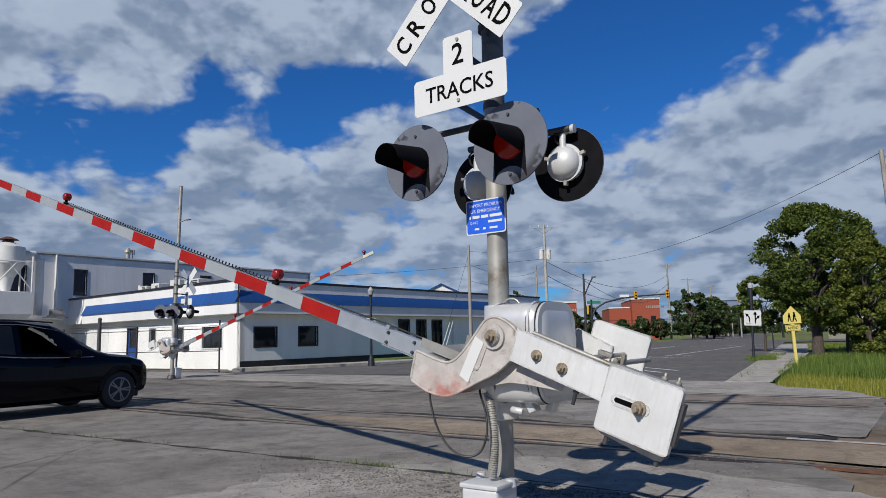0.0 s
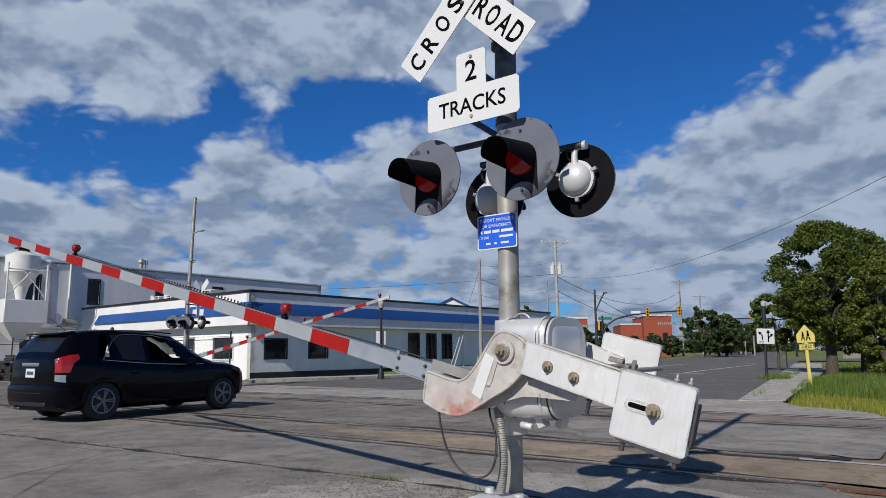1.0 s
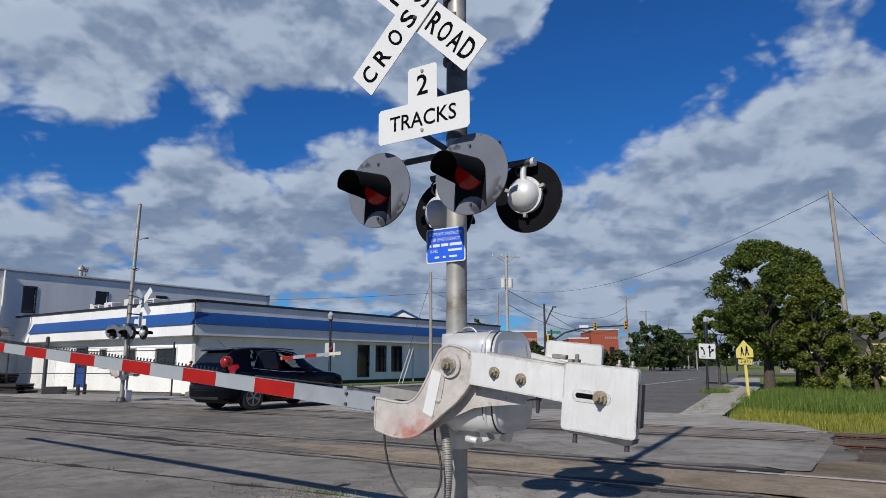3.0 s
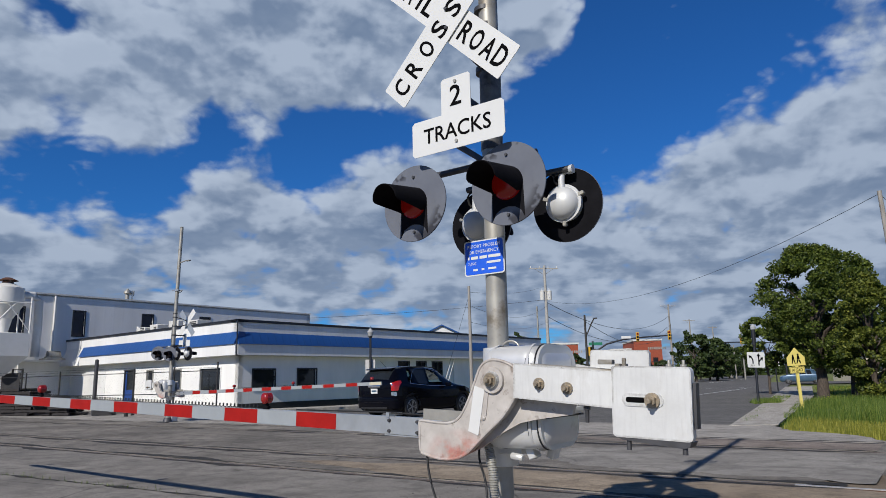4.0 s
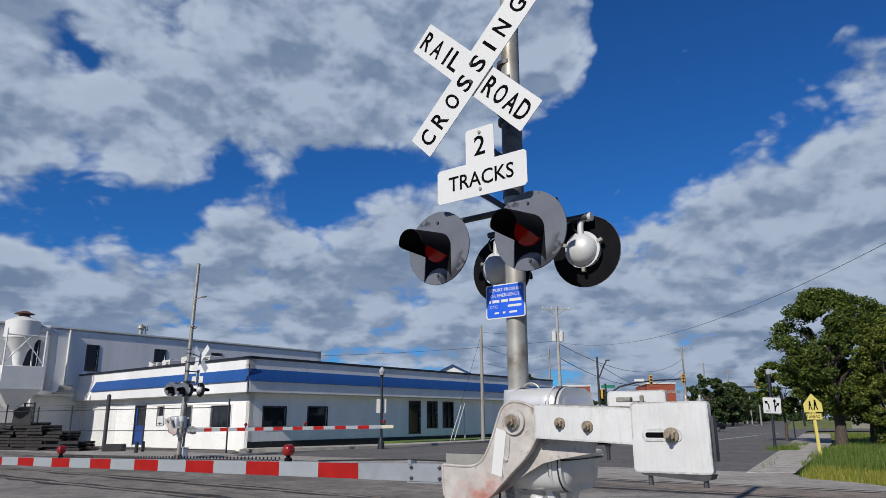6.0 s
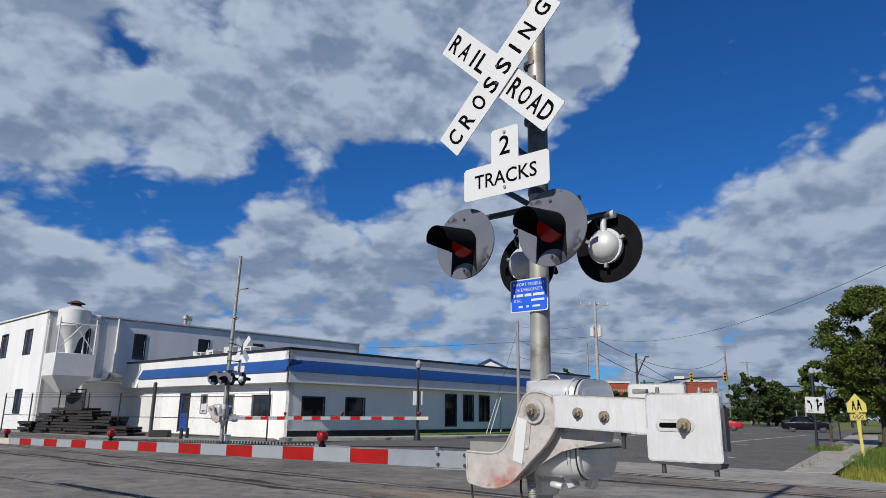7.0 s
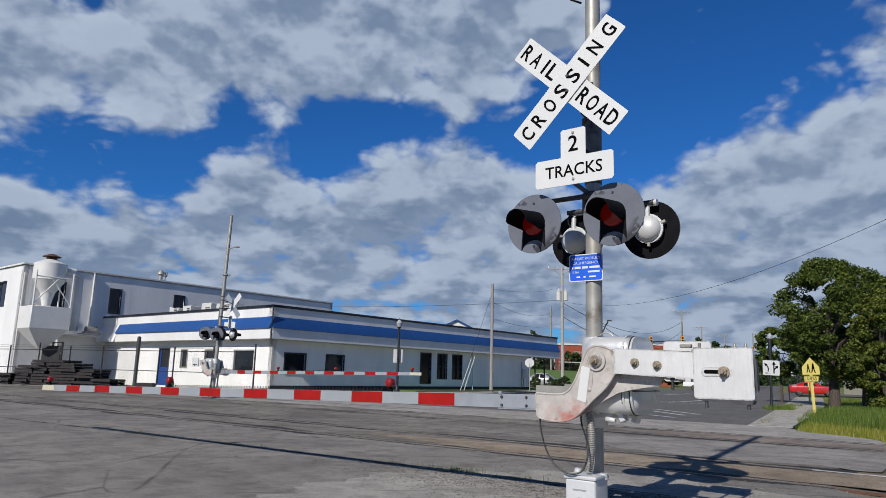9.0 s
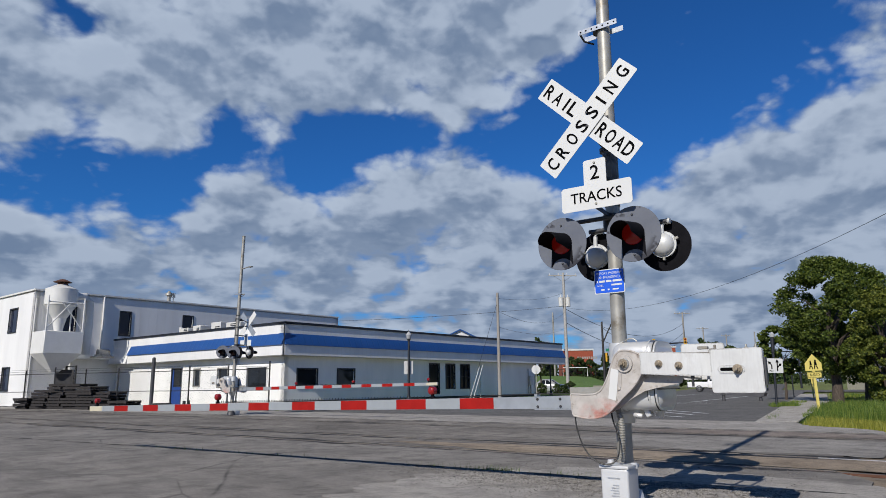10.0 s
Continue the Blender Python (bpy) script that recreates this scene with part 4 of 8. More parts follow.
def crossing_signal(at, height, label, detailed=True):
    sig = thing("crossing_signal", label, "crossing signal", at, "crossing signals")
    bm = bm_new()
    cyl(bm, (0.012, 0, 0.10), (-0.06 if detailed else 0.0, 0, height), 0.0705, 0.062, 32)
    part("mast", bm, STEEL, sig, "galvanised steel mast")
    bm = bm_new()
    cyl(bm, (-0.06 if detailed else 0.0, 0, height), (-0.06 if detailed else 0.0, 0, height + 0.03), 0.07, 0.05, 24)
    part("mast_cap", bm, STEEL, sig)
    # base casting and junction box
    bm = bm_new()
    cyl(bm, (0, 0, -0.08), (0, 0, 0.10), 0.17, 0.12, 24)
    box(bm, (0, 0, -0.06), (0.52, 0.52, 0.06))
    soften(bm, 0.01, 1)
    part("base_casting", bm, ALU_PAINT if detailed else STEEL_DARK, sig, "cast mast base")
    bm = bm_new()
    span(bm, (-0.135, 0.08, -0.06), (0.115, 0.32, 0.31))
    soften(bm, 0.022, 3)
    jb = part("junction_box", bm, ALU_PAINT, sig, "silver cast junction box")
    bm = bm_new()
    span(bm, (-0.145, 0.07, 0.305), (0.125, 0.33, 0.335))
    soften(bm, 0.012, 2)
    cyl(bm, (-0.12, 0.13, 0.30), (-0.12, 0.13, 0.345), 0.035, 0.03, 14)
    cyl(bm, (0.10, 0.12, 0.33), (0.10, 0.12, 0.362), 0.032, 0.027, 14)
    part("lid", bm, ALU_PAINT, jb)
    bm = bm_new()
    for k in range(6):
        span(bm, (-0.05, 0.3205, 0.055 + 0.022 * k), (0.03 - 0.012 * (k % 3), 0.3225, 0.064 + 0.022 * k))
    span(bm, (-0.06, 0.3205, 0.222), (0.05, 0.3225, 0.234))
    part("cast_mark", bm, ALU, jb, "raised cast markings")
    # crossbuck
    for turn, name in ((-45, "under"), (45, "over")):
        y = 0.508 if name == "under" else 0.521
        bm = bm_new()
        slab(bm, rounded(1.22, 0.229, 0.010, 2), -0.0025, 0.0025)
        blade = part("crossbuck_blade", bm, SIGN_WHITE if detailed else (ALU if name == "over" else SIGN_WHITE), sig, "white blade with black letters", pose(-0.03, y, 3.457, 0, turn, 0) @ pose(0, 0, 0, 0, 0, 180))
        # read from +y: a line along -x, rising for the blade on top
        if name == "over":
            words = [("C", -0.52), ("R", -0.375), ("O", -0.225), ("S", -0.08), ("S", 0.075), ("I", 0.21), ("N", 0.35), ("G", 0.52)]
        else:
            words = [("R", -0.53), ("A", -0.405), ("I", -0.29), ("L", -0.195), ("R", 0.195), ("O", 0.305), ("A", 0.42), ("D", 0.53)]
        for ch, s in words:
            wide = 0.024 if ch == "I" else 0.09
            lettering(ch, wide, 0.135, SIGN_BLACK, blade, Matrix(((1, 0, 0, s), (0, 0, -1, -0.0035), (0, 1, 0, 0), (0, 0, 0, 1))), 0.018)
    for z in (3.52, 3.39):
        bm = bm_new()
        cyl(bm, (-0.03, 0.525, z), (-0.03, 0.537, z), 0.013, 0.011, 10)
        part("bolt", bm, STEEL_DARK, sig)
    bm = bm_new()
    for z in (3.30, 3.62):
        cyl(bm, (0, 0, z - 0.02), (0, 0, z + 0.02), 0.08, 0.08, 24)
        tube(bm, [(0, 0.07, z), (-0.01, 0.28, z + (0.03 if z < 3.5 else -0.03)), (-0.03, 0.504, 3.457 + (-0.07 if z < 3.5 else 0.07))], 0.014, 8)
    part("crossbuck_bracket", bm, STEEL_DARK, sig)
    # number-of-tracks sign
    bm = bm_new()
    pts = [(0.11, 3.055), (0.095, 3.07), (-0.095, 3.07), (-0.11, 3.055), (-0.11, 2.835), (-0.325, 2.835), (-0.343, 2.817), (-0.343, 2.618), (-0.325, 2.60), (0.325, 2.60), (0.343, 2.618), (0.343, 2.817), (0.325, 2.835), (0.11, 2.835)]
    slab(bm, [(x, z) for x, z in pts], -0.002, 0.002)
    plate = part("tracks_sign", bm, SIGN_WHITE, sig, "white plate reading 2 TRACKS", pose(-0.060, 0.487, 0))
    lettering("2", 0.085, 0.135, SIGN_BLACK, plate, facing(0, 0.0035, 2.945), 0.012)
    lettering("TRACKS", 0.50, 0.102, SIGN_BLACK, plate, facing(0, 0.0035, 2.722), 0.010)
    for z in (2.645, 3.035):
        bm = bm_new()
        cyl(bm, (0, 0.002, z), (0, 0.012, z), 0.012, 0.010, 10)
        part("bolt", bm, STEEL, plate)
    for z in (2.62, 2.98):
        bm = bm_new()
        cyl(bm, (0, 0, z - 0.025), (0, 0, z + 0.025), 0.08, 0.08, 24)
        box(bm, (-0.026, 0.275, z + 0.005), (0.012, 0.42, 0.04), Matrix.Rotation(radians(6), 4, "Z"))
        part("sign_bracket", bm, STEEL_DARK, sig, "dark steel sign bracket")
    # dark band round the mast: the signs' shade on the steel, put in as colour
    bm = bm_new()
    cyl(bm, (-0.014, 0, 2.72), (-0.022, 0, 3.36), 0.0735, 0.0735, 32)
    part("mast_shade_band", bm, MAST_SHADE, sig, "dark band painted as the shade of the signs")
    # lamp crossarm
    arm_z = 2.585
    bm = bm_new()
    cyl(bm, (0.44, 0.14, arm_z), (-0.42, 0.14, arm_z), 0.022, 0.022, 14)
    cyl(bm, (0.34, -0.22, arm_z - 0.03), (-0.46, -0.22, arm_z - 0.03), 0.022, 0.022, 14)
    box(bm, (0, 0.09, arm_z), (0.05, 0.14, 0.035))
    box(bm, (0, -0.14, arm_z - 0.03), (0.05, 0.20, 0.035))
    cyl(bm, (0, 0, arm_z - 0.10), (0, 0, arm_z + 0.03), 0.085, 0.085, 24)
    part("lamp_crossarm", bm, STEEL_DARK, sig, "dark steel lamp crossarm")
    signal_lamp(sig, 0.345, 0.40, 2.335, 1, True, arm_z, 0.0, 0.26)
    signal_lamp(sig, -0.355, 0.40, 2.335, 1, False, arm_z, 0.0, 0.26)
    aim = 0.0 if detailed else 38.0
    signal_lamp(sig, 0.285, -0.30, 2.30, -1, False, arm_z - 0.03, aim)
    signal_lamp(sig, -0.40, -0.30, 2.335, -1, False, arm_z - 0.03, aim)
    # blue notice wrapped on the mast
    bm = bm_new()
    slab(bm, rounded(0.305, 0.232, 0.018, 4), -0.002, 0.002)
    note = part("blue_notice", bm, SIGN_WHITE, sig, "blue emergency notice with white lettering", pose(0.03, 0.079, 1.985))
    bm = bm_new()
    slab(bm, rounded(0.289, 0.216, 0.014, 4), 0.0022, 0.0035)
    part("face", bm, SIGN_BLUE, note)
    if detailed:
        lettering("REPORT PROBLEM", 0.25, 0.022, SIGN_WHITE, note, facing(0, 0.0048, 0.078))
        lettering("OR EMERGENCY", 0.23, 0.022, SIGN_WHITE, note, facing(0, 0.0048, 0.040))
        lettering("X-ING", 0.062, 0.020, SIGN_WHITE, note, facing(0.092, 0.0048, -0.036))
        for a, b in ((0.125, 0.112), (0.100, 0.045), (0.033, -0.022), (-0.034, -0.125)):
            bm = bm_new()
            span(bm, (a, 0.0036, -0.008), (b, 0.0046, 0.011))
            part("text_bar", bm, SIGN_WHITE, note)
        bm = bm_new()
        span(bm, (-0.02, 0.0036, -0.044), (-0.125, 0.0046, -0.029))
        part("text_bar", bm, SIGN_WHITE, note)
        for a, b in ((0.085, 0.05), (0.02, 0.0), (-0.03, -0.09)):
            bm = bm_new()
            span(bm, (a, 0.0036, -0.085), (b, 0.0046, -0.072))
            part("text_bar", bm, SIGN_WHITE, note)
    # perforated straps near the top
    bm = bm_new()
    for y, z, tilt in ((0.085, 4.60, 0), (-0.085, 4.60, 0)):
        box(bm, (0.0, y, z), (0.42, 0.006, 0.055))
    straps = part("bracket_strap", bm, ALU, sig, "perforated aluminium straps")
    for k in range(7):
        for y in (0.0895, -0.0895):
            bm = bm_new()
            cyl(bm, (-0.18 + 0.06 * k, y, 4.60), (-0.18 + 0.06 * k, y + (0.001 if y > 0 else -0.001), 4.60), 0.009, 0.009, 10)
            part("hole", bm, SIGN_BLACK, straps)
    bm = bm_new()
    cyl(bm, (0, 0, 4.57), (0, 0, 4.63), 0.078, 0.078, 24)
    part("band_clamp", bm, STEEL_DARK, sig)
    bm = bm_new()
    tube(bm, [(0.19, 0.085, 4.585), (0.17, 0.03, 4.52), (0.10, -0.05, 4.50)], 0.010, 8)
    part("loose_lead", bm, CABLE, sig)
    bm = bm_new()
    cyl(bm, (0, 0, 3.74), (0, 0, 3.77), 0.078, 0.078, 24)
    part("band_clamp", bm, STEEL_DARK, sig)
    # gate mechanism on the side of the mast
    bm = bm_new()
    span(bm, (-0.445, -0.25, 0.80), (0.02, 0.25, 1.40))
    vs = [v for v in bm.verts]
    for v in vs:
        if v.co.z > 1.3:
            v.co.x = -0.20 + (v.co.x + 0.20) * 0.92
    soften(bm, 0.13, 8)
    body = part("gate_mechanism", bm, HOUSING, sig, "rounded silver gate mechanism housing")
    bm = bm_new()
    span(bm, (-0.452, -0.258, 0.985), (0.027, 0.258, 1.03))
    soften(bm, 0.02, 2)
    for x in (-0.09, -0.345, -0.405):
        for y in (0.0,):
            k = 1.0 if x > -0.38 else 0.97
            prof = rounded(0.524 * k, 0.622 * k, 0.145, 8, 0.0, 1.10)
            slab(bm, [(py, pz) for py, pz in prof], x - 0.008, x + 0.008, 0)
    part("seam_flange", bm, HOUSING, body, "raised seam ribs")
    bm = bm_new()
    for x in (-0.103, -0.332, -0.392):
        slab(bm, rounded(0.512, 0.610, 0.14, 8, 0.0, 1.10), x - 0.003, x + 0.003, 0)
    span(bm, (-0.449, -0.254, 0.978), (0.024, 0.254, 0.984))
    part("seam_gap", bm, TRIM_DARK, body, "dark narrow seam")
    bm = bm_new()
    cyl(bm, (0, 0, 1.22), (0, 0, 1.40), 0.105, 0.095, 28)
    part("mast_clamp", bm, HOUSING, body, "silver mast clamp")
    bm = bm_new()
    cyl(bm, (0, 0, 0.68), (0, 0, 0.84), 0.10, 0.115, 28)
    box(bm, (-0.12, 0.0, 0.79), (0.16, 0.22, 0.06))
    box(bm, (-0.27, 0.10, 0.785), (0.05, 0.08, 0.09), Matrix.Rotation(radians(25), 4, "Y"))
    box(bm, (-0.33, -0.06, 0.78), (0.05, 0.08, 0.10), Matrix.Rotation(radians(-20), 4, "Y"))
    cyl(bm, (-0.16, 0.16, 0.76), (-0.24, 0.16, 0.75), 0.022, 0.022, 10)
    soften(bm, 0.006, 1)
    part("mast_clamp", bm, HOUSING, body, "silver mast clamp")
    bm = bm_new()
    tube(bm, [(-0.15 + 0.06 * math.cos(a), 0.10, 1.39 + 0.045 * math.sin(a)) for a in np.linspace(0, math.pi, 10)], 0.006, 8)
    box(bm, (-0.25, 0.10, 1.39), (0.06, 0.03, 0.02))
    part("hasp", bm, STEEL, body, "wire hasp")
    bm = bm_new()
    cyl(bm, (-0.190, 0.42, 1.2), (-0.190, -0.42, 1.2), 0.045, 0.045, 24)
    part("gate_shaft", bm, STEEL, body)
    # ribbed conduit
    bm = bm_new()
    pts, rad = [], []
    for k in range(150):
        s = k / 149
        pts.append((-0.030 - 0.045 * math.sin(s * math.pi * 0.95) + 0.015 * s, 0.20 + 0.02 * math.sin(s * 3), 0.36 + s * 0.50))
        rad.append(0.030 if k % 4 < 2 else 0.0235)
    tube(bm, pts, rad, 12)
    part("conduit", bm, STEEL, sig, "ribbed metal conduit")
    return sig


# ---- the gate: its x runs along the lowered arm, its y towards the traffic, the shaft is its y axis ----
def smooth_loop(pts, n=3):
    """A closed outline rounded by a spline through its points."""
    out = []
    m = len(pts)
    for i in range(m):
        p0, p1, p2, p3 = (Vector(pts[(i + k) % m]) for k in (-1, 0, 1, 2))
        for j in range(n):
            s = j / n
            out.append(tuple(0.5 * (2 * p1 + (p2 - p0) * s + (2 * p0 - 5 * p1 + 4 * p2 - p3) * s * s + (3 * p1 - p0 - 3 * p2 + p3) * s ** 3)))
    return out


def arm_lamp(parent, x, z, lit=False):
    lamp = new("arm_lamp")
    lamp.parent, lamp.matrix_basis = parent, pose(x, 0, z) @ Matrix.Scale(0.78, 4)
    lamp["label"] = "red round warning lamp"
    bm = bm_new()
    box(bm, (0, 0, 0.018), (0.075, 0.05, 0.036))
    box(bm, (0, 0.0, 0.045), (0.035, 0.04, 0.04))
    soften(bm, 0.006, 1)
    part("lamp_base", bm, HOOD_BLACK, lamp, "black lamp base")
    bm = bm_new()
    cyl(bm, (0, -0.035, 0.115), (0, 0.035, 0.115), 0.058, 0.058, 24)
    ball(bm, (0, 0.035, 0.115), 0.052, (1, 0.5, 1), 20)
    ball(bm, (0, -0.035, 0.115), 0.052, (1, 0.5, 1), 20)
    part("lamp_lens", bm, LAMP_RED, lamp, "red lens")
    return lamp


def crossing_gate(at, reach, label):
    gate = thing("crossing_gate", label, "crossing gate", at, "crossing gates")
    for side in (1, -1):
        y = 0.355 * side
        # swan-necked casting from the shaft down to the arm
        outline = smooth_loop([(0.525, -0.262), (0.525, -0.30), (0.515, -0.43), (0.48, -0.452), (0.38, -0.468), (0.28, -0.462), (0.19, -0.43), (0.11, -0.36), (0.03, -0.285), (-0.06, -0.205), (-0.13, -0.11), (-0.165, -0.03), (-0.16, 0.05), (-0.11, 0.09), (-0.04, 0.112), (0.03, 0.112), (0.085, 0.075), (0.12, 0.0), (0.155, -0.09), (0.195, -0.17), (0.235, -0.225), (0.29, -0.255), (0.38, -0.262), (0.49, -0.258)])
        bm = bm_new()
        slab(bm, outline, y - 0.028, y + 0.028)
        soften(bm, 0.014, 2, 50)
        cyl(bm, (0, y - 0.03, 0), (0, y + 0.045, 0), 0.082, 0.074, 28)
        cast = part("arm_casting", bm, CAST_WHITE, gate, "scuffed white casting with red paint showing")
        bm = bm_new()
        tube(bm, [(px, y + side * 0.026, pz) for px, pz in outline + outline[:1]], 0.0085, 8)
        part("cast_rim", bm, CAST_WHITE, cast, "raised rounded edge")
        bm = bm_new()
        cyl(bm, (0, y + side * 0.044, 0), (0, y + side * 0.058, 0), 0.052, 0.048, 24)
        part("hub_ring", bm, WEIGHT_WHITE, cast)
        bm = bm_new()
        bolt(bm, (0, y + side * 0.055, 0), 0.024, 0.035, (0, side, 0))
        part("hub_nut", bm, BRASS, cast, "rusted brass-coloured nut")
        if side > 0:
            bm = bm_new()
            slab(bm, [(0.125, -0.035), (0.055, -0.055), (0.095, -0.315), (0.165, -0.295)], y + 0.029, y + 0.0315)
            part("sticker", bm, SIGN_WHITE, cast, "white reflective strip")
            bm = bm_new()
            slab(bm, [(0.035, -0.07), (0.028, -0.07), (0.042, -0.20), (0.049, -0.20)], y + 0.029, y + 0.034)
            ball(bm, (0.06, y + 0.03, -0.215), 0.014, (1, 0.7, 1), 10)
            part("cast_rib", bm, CAST_WHITE, cast)
        # curved web behind the arm
        bm = bm_new()
        wide = -0.48 if side > 0 else -0.20
        slab(bm, [(wide, -0.11), (-0.15, -0.10), (0.02, -0.20), (0.16, -0.36), (0.20, -0.43), (0.10, -0.38), (-0.02, -0.30), (-0.14, -0.235), (-0.24, -0.21), (wide + 0.02, -0.17)], y - side * 0.05 - 0.012, y - side * 0.05 + 0.012)
        soften(bm, 0.006, 1)
        part("web", bm, CAST_WHITE, gate, "scuffed curved web")
        # counterweight arm
        back = 0.86 if side > 0 else 0.42
        cx = -0.94 if side > 0 else -0.44
        bm = bm_new()
        slab(bm, [(-0.150, 0.098), (-back, 0.058), (-back, -0.125), (-0.150, -0.092)], y + side * 0.030, y + side * 0.055)
        soften(bm, 0.006, 2)
        plate = part("weight_arm", bm, WEIGHT_WHITE, gate, "white painted counterweight arm")
        for bx, bz in ((-0.312, -0.010), (-0.478, -0.028)) if side > 0 else ():
            bm = bm_new()
            bolt(bm, (bx, y + side * 0.055, bz), 0.019, 0.03, (0, side, 0))
            part("bolt", bm, BRASS, plate, "rusted bolt")
        # counterweight
        bm = bm_new()
        out = 0.105 if side > 0 else 0.09
        slab(bm, rounded(0.39, 0.345 if side > 0 else 0.33, 0.022, 3, cx, -0.078 if side > 0 else 0.025), min(y + side * 0.056, y + side * out), max(y + side * 0.056, y + side * out))
        soften(bm, 0.008, 2)
        weight = part("counterweight", bm, WEIGHT_WHITE, gate, "white painted steel counterweight with chipped edges")
        bm = bm_new()
        yy = y + side * out
        slab(bm, rounded(0.205, 0.062, 0.030, 5, cx + 0.04, -0.068), min(yy, yy + side * 0.004), max(yy, yy + side * 0.004))
        part("slot_rim", bm, WEIGHT_WHITE, weight)
        bm = bm_new()
        slab(bm, rounded(0.135, 0.026, 0.0125, 5, cx + 0.055, -0.068), min(yy, yy + side * 0.0055), max(yy, yy + side * 0.0055))
        part("slot", bm, SIGN_BLACK, weight)
        bm = bm_new()
        bolt(bm, (cx - 0.01, yy, -0.068), 0.022, 0.045, (0, side, 0))
        part("weight_bolt", bm, BRASS, weight, "rusted bolt and washer")
        if side < 0:
            continue
        bm = bm_new()
        slab(bm, [(-0.775, -0.252), (-1.125, -0.252), (-1.115, -0.275), (-1.085, -0.282), (-0.795, -0.262)], min(y, yy), max(y, yy))
        for fx in (-0.82, -1.09):
            cyl(bm, (fx, yy - side * 0.02, -0.25), (fx, yy - side * 0.02, -0.31), 0.011, 0.013, 10)
        part("weight_foot", bm, STEEL_DARK, weight, "dark retaining strip and studs")
    # second leaf of the weight, rods and the stop between the two sides
    bm = bm_new()
    span(bm, (-1.151, 0.39, -0.19), (-1.138, 0.445, 0.02))
    part("end_plate", bm, STEEL_DARK, gate)
    for rx, rz in ((-0.66, 0.05), (-0.50, 0.03)):
        bm = bm_new()
        cyl(bm, (rx, 0.40, rz), (rx, -0.40, rz), 0.015, 0.015, 12)
        part("tie_rod", bm, STEEL, gate, "steel tie rod")
    for dy, z0, z1, rad in ((0.30, 0.085, 0.045, 0.014), (0.255, 0.075, 0.035, 0.010), (0.21, 0.065, 0.025, 0.010)):
        bm = bm_new()
        cyl(bm, (-0.20, dy, z0), (-1.06, dy, z1), rad, rad, 10)
        part("weight_rail", bm, STEEL, gate, "long grey rod beside the weight arm")
    bm = bm_new()
    span(bm, (-0.735, 0.20, 0.03), (-0.710, 0.33, 0.105))
    span(bm, (-0.755, 0.28, 0.02), (-0.735, 0.295, 0.135))
    span(bm, (-0.70, 0.30, 0.10), (-0.62, 0.34, 0.125))
    for px in (-1.00, -1.07):
        cyl(bm, (px, 0.35, 0.07), (px, 0.35, 0.128), 0.009, 0.009, 8)
        cyl(bm, (px, 0.35, 0.090), (px, 0.35, 0.106), 0.018, 0.018, 6)
    span(bm, (-1.09, 0.33, 0.072), (-0.72, 0.40, 0.090))
    soften(bm, 0.003, 1)
    part("stop_bracket", bm, STEEL, gate, "steel stop bracket")
    bm = bm_new()
    span(bm, (-0.585, 0.36, -0.135), (-0.56, 0.385, -0.10))
    cyl(bm, (-0.572, 0.372, -0.13), (-0.572, 0.372, -0.20), 0.011, 0.010, 10)
    part("stop_stud", bm, STEEL_DARK, gate, "dark stop stud under the weight arm")
    # cradle that carries the arm between the castings
    bm = bm_new()
    slab(bm, [(-0.28, -0.185), (0.25, -0.185), (0.25, -0.262), (-0.28, -0.262)], 0.27, 0.60, 0)
    for v in bm.verts:
        if v.co.y > 0 and v.co.z > -0.2:
            v.co.z = -0.197
    bm.normal_update()
    bmesh.ops.delete(bm, geom=[f for f in bm.faces if f.normal.z > 0.7 or abs(f.normal.x) > 0.9], context="FACES_ONLY")
    bmesh.ops.solidify(bm, geom=bm.faces[:], thickness=0.008)
    part("arm_cradle", bm, STEEL, gate, "grey metal channel cradle")
    bm = bm_new()
    span(bm, (0.36, -0.33, -0.44), (0.515, 0.33, -0.415))
    span(bm, (0.38, -0.33, -0.29), (0.52, 0.33, -0.275))
    part("cradle_plate", bm, ALU, gate)
    # the arm, dropping slightly towards its tip
    arm = new("gate_arm")
    arm.parent, arm.matrix_basis = gate, pose(0.487, 0, -0.335, 0, 0.95, 0)
    arm["label"] = "red and white striped gate arm"
    L = reach - 0.45
    bm = bm_new()
    tip = 0.045
    vs = [bm.verts.new((x, y, z)) for x, h, w in ((0, 0.060, 0.028), (L, tip, 0.014)) for y, z in ((-w, -h), (w, -h), (w, h), (-w, h))]
    for f in ((0, 1, 2, 3), (7, 6, 5, 4), (0, 4, 5, 1), (1, 5, 6, 2), (2, 6, 7, 3), (3, 7, 4, 0)):
        bm.faces.new([vs[i] for i in f])
    soften(bm, 0.004, 1)
    part("arm_tube", bm, ALU, arm, "aluminium arm tube")

    def half(x):
        return 0.060 + (tip - 0.060) * x / L, 0.028 + (0.014 - 0.028) * x / L

    x, k = 1.10, 0
    step = 0.898
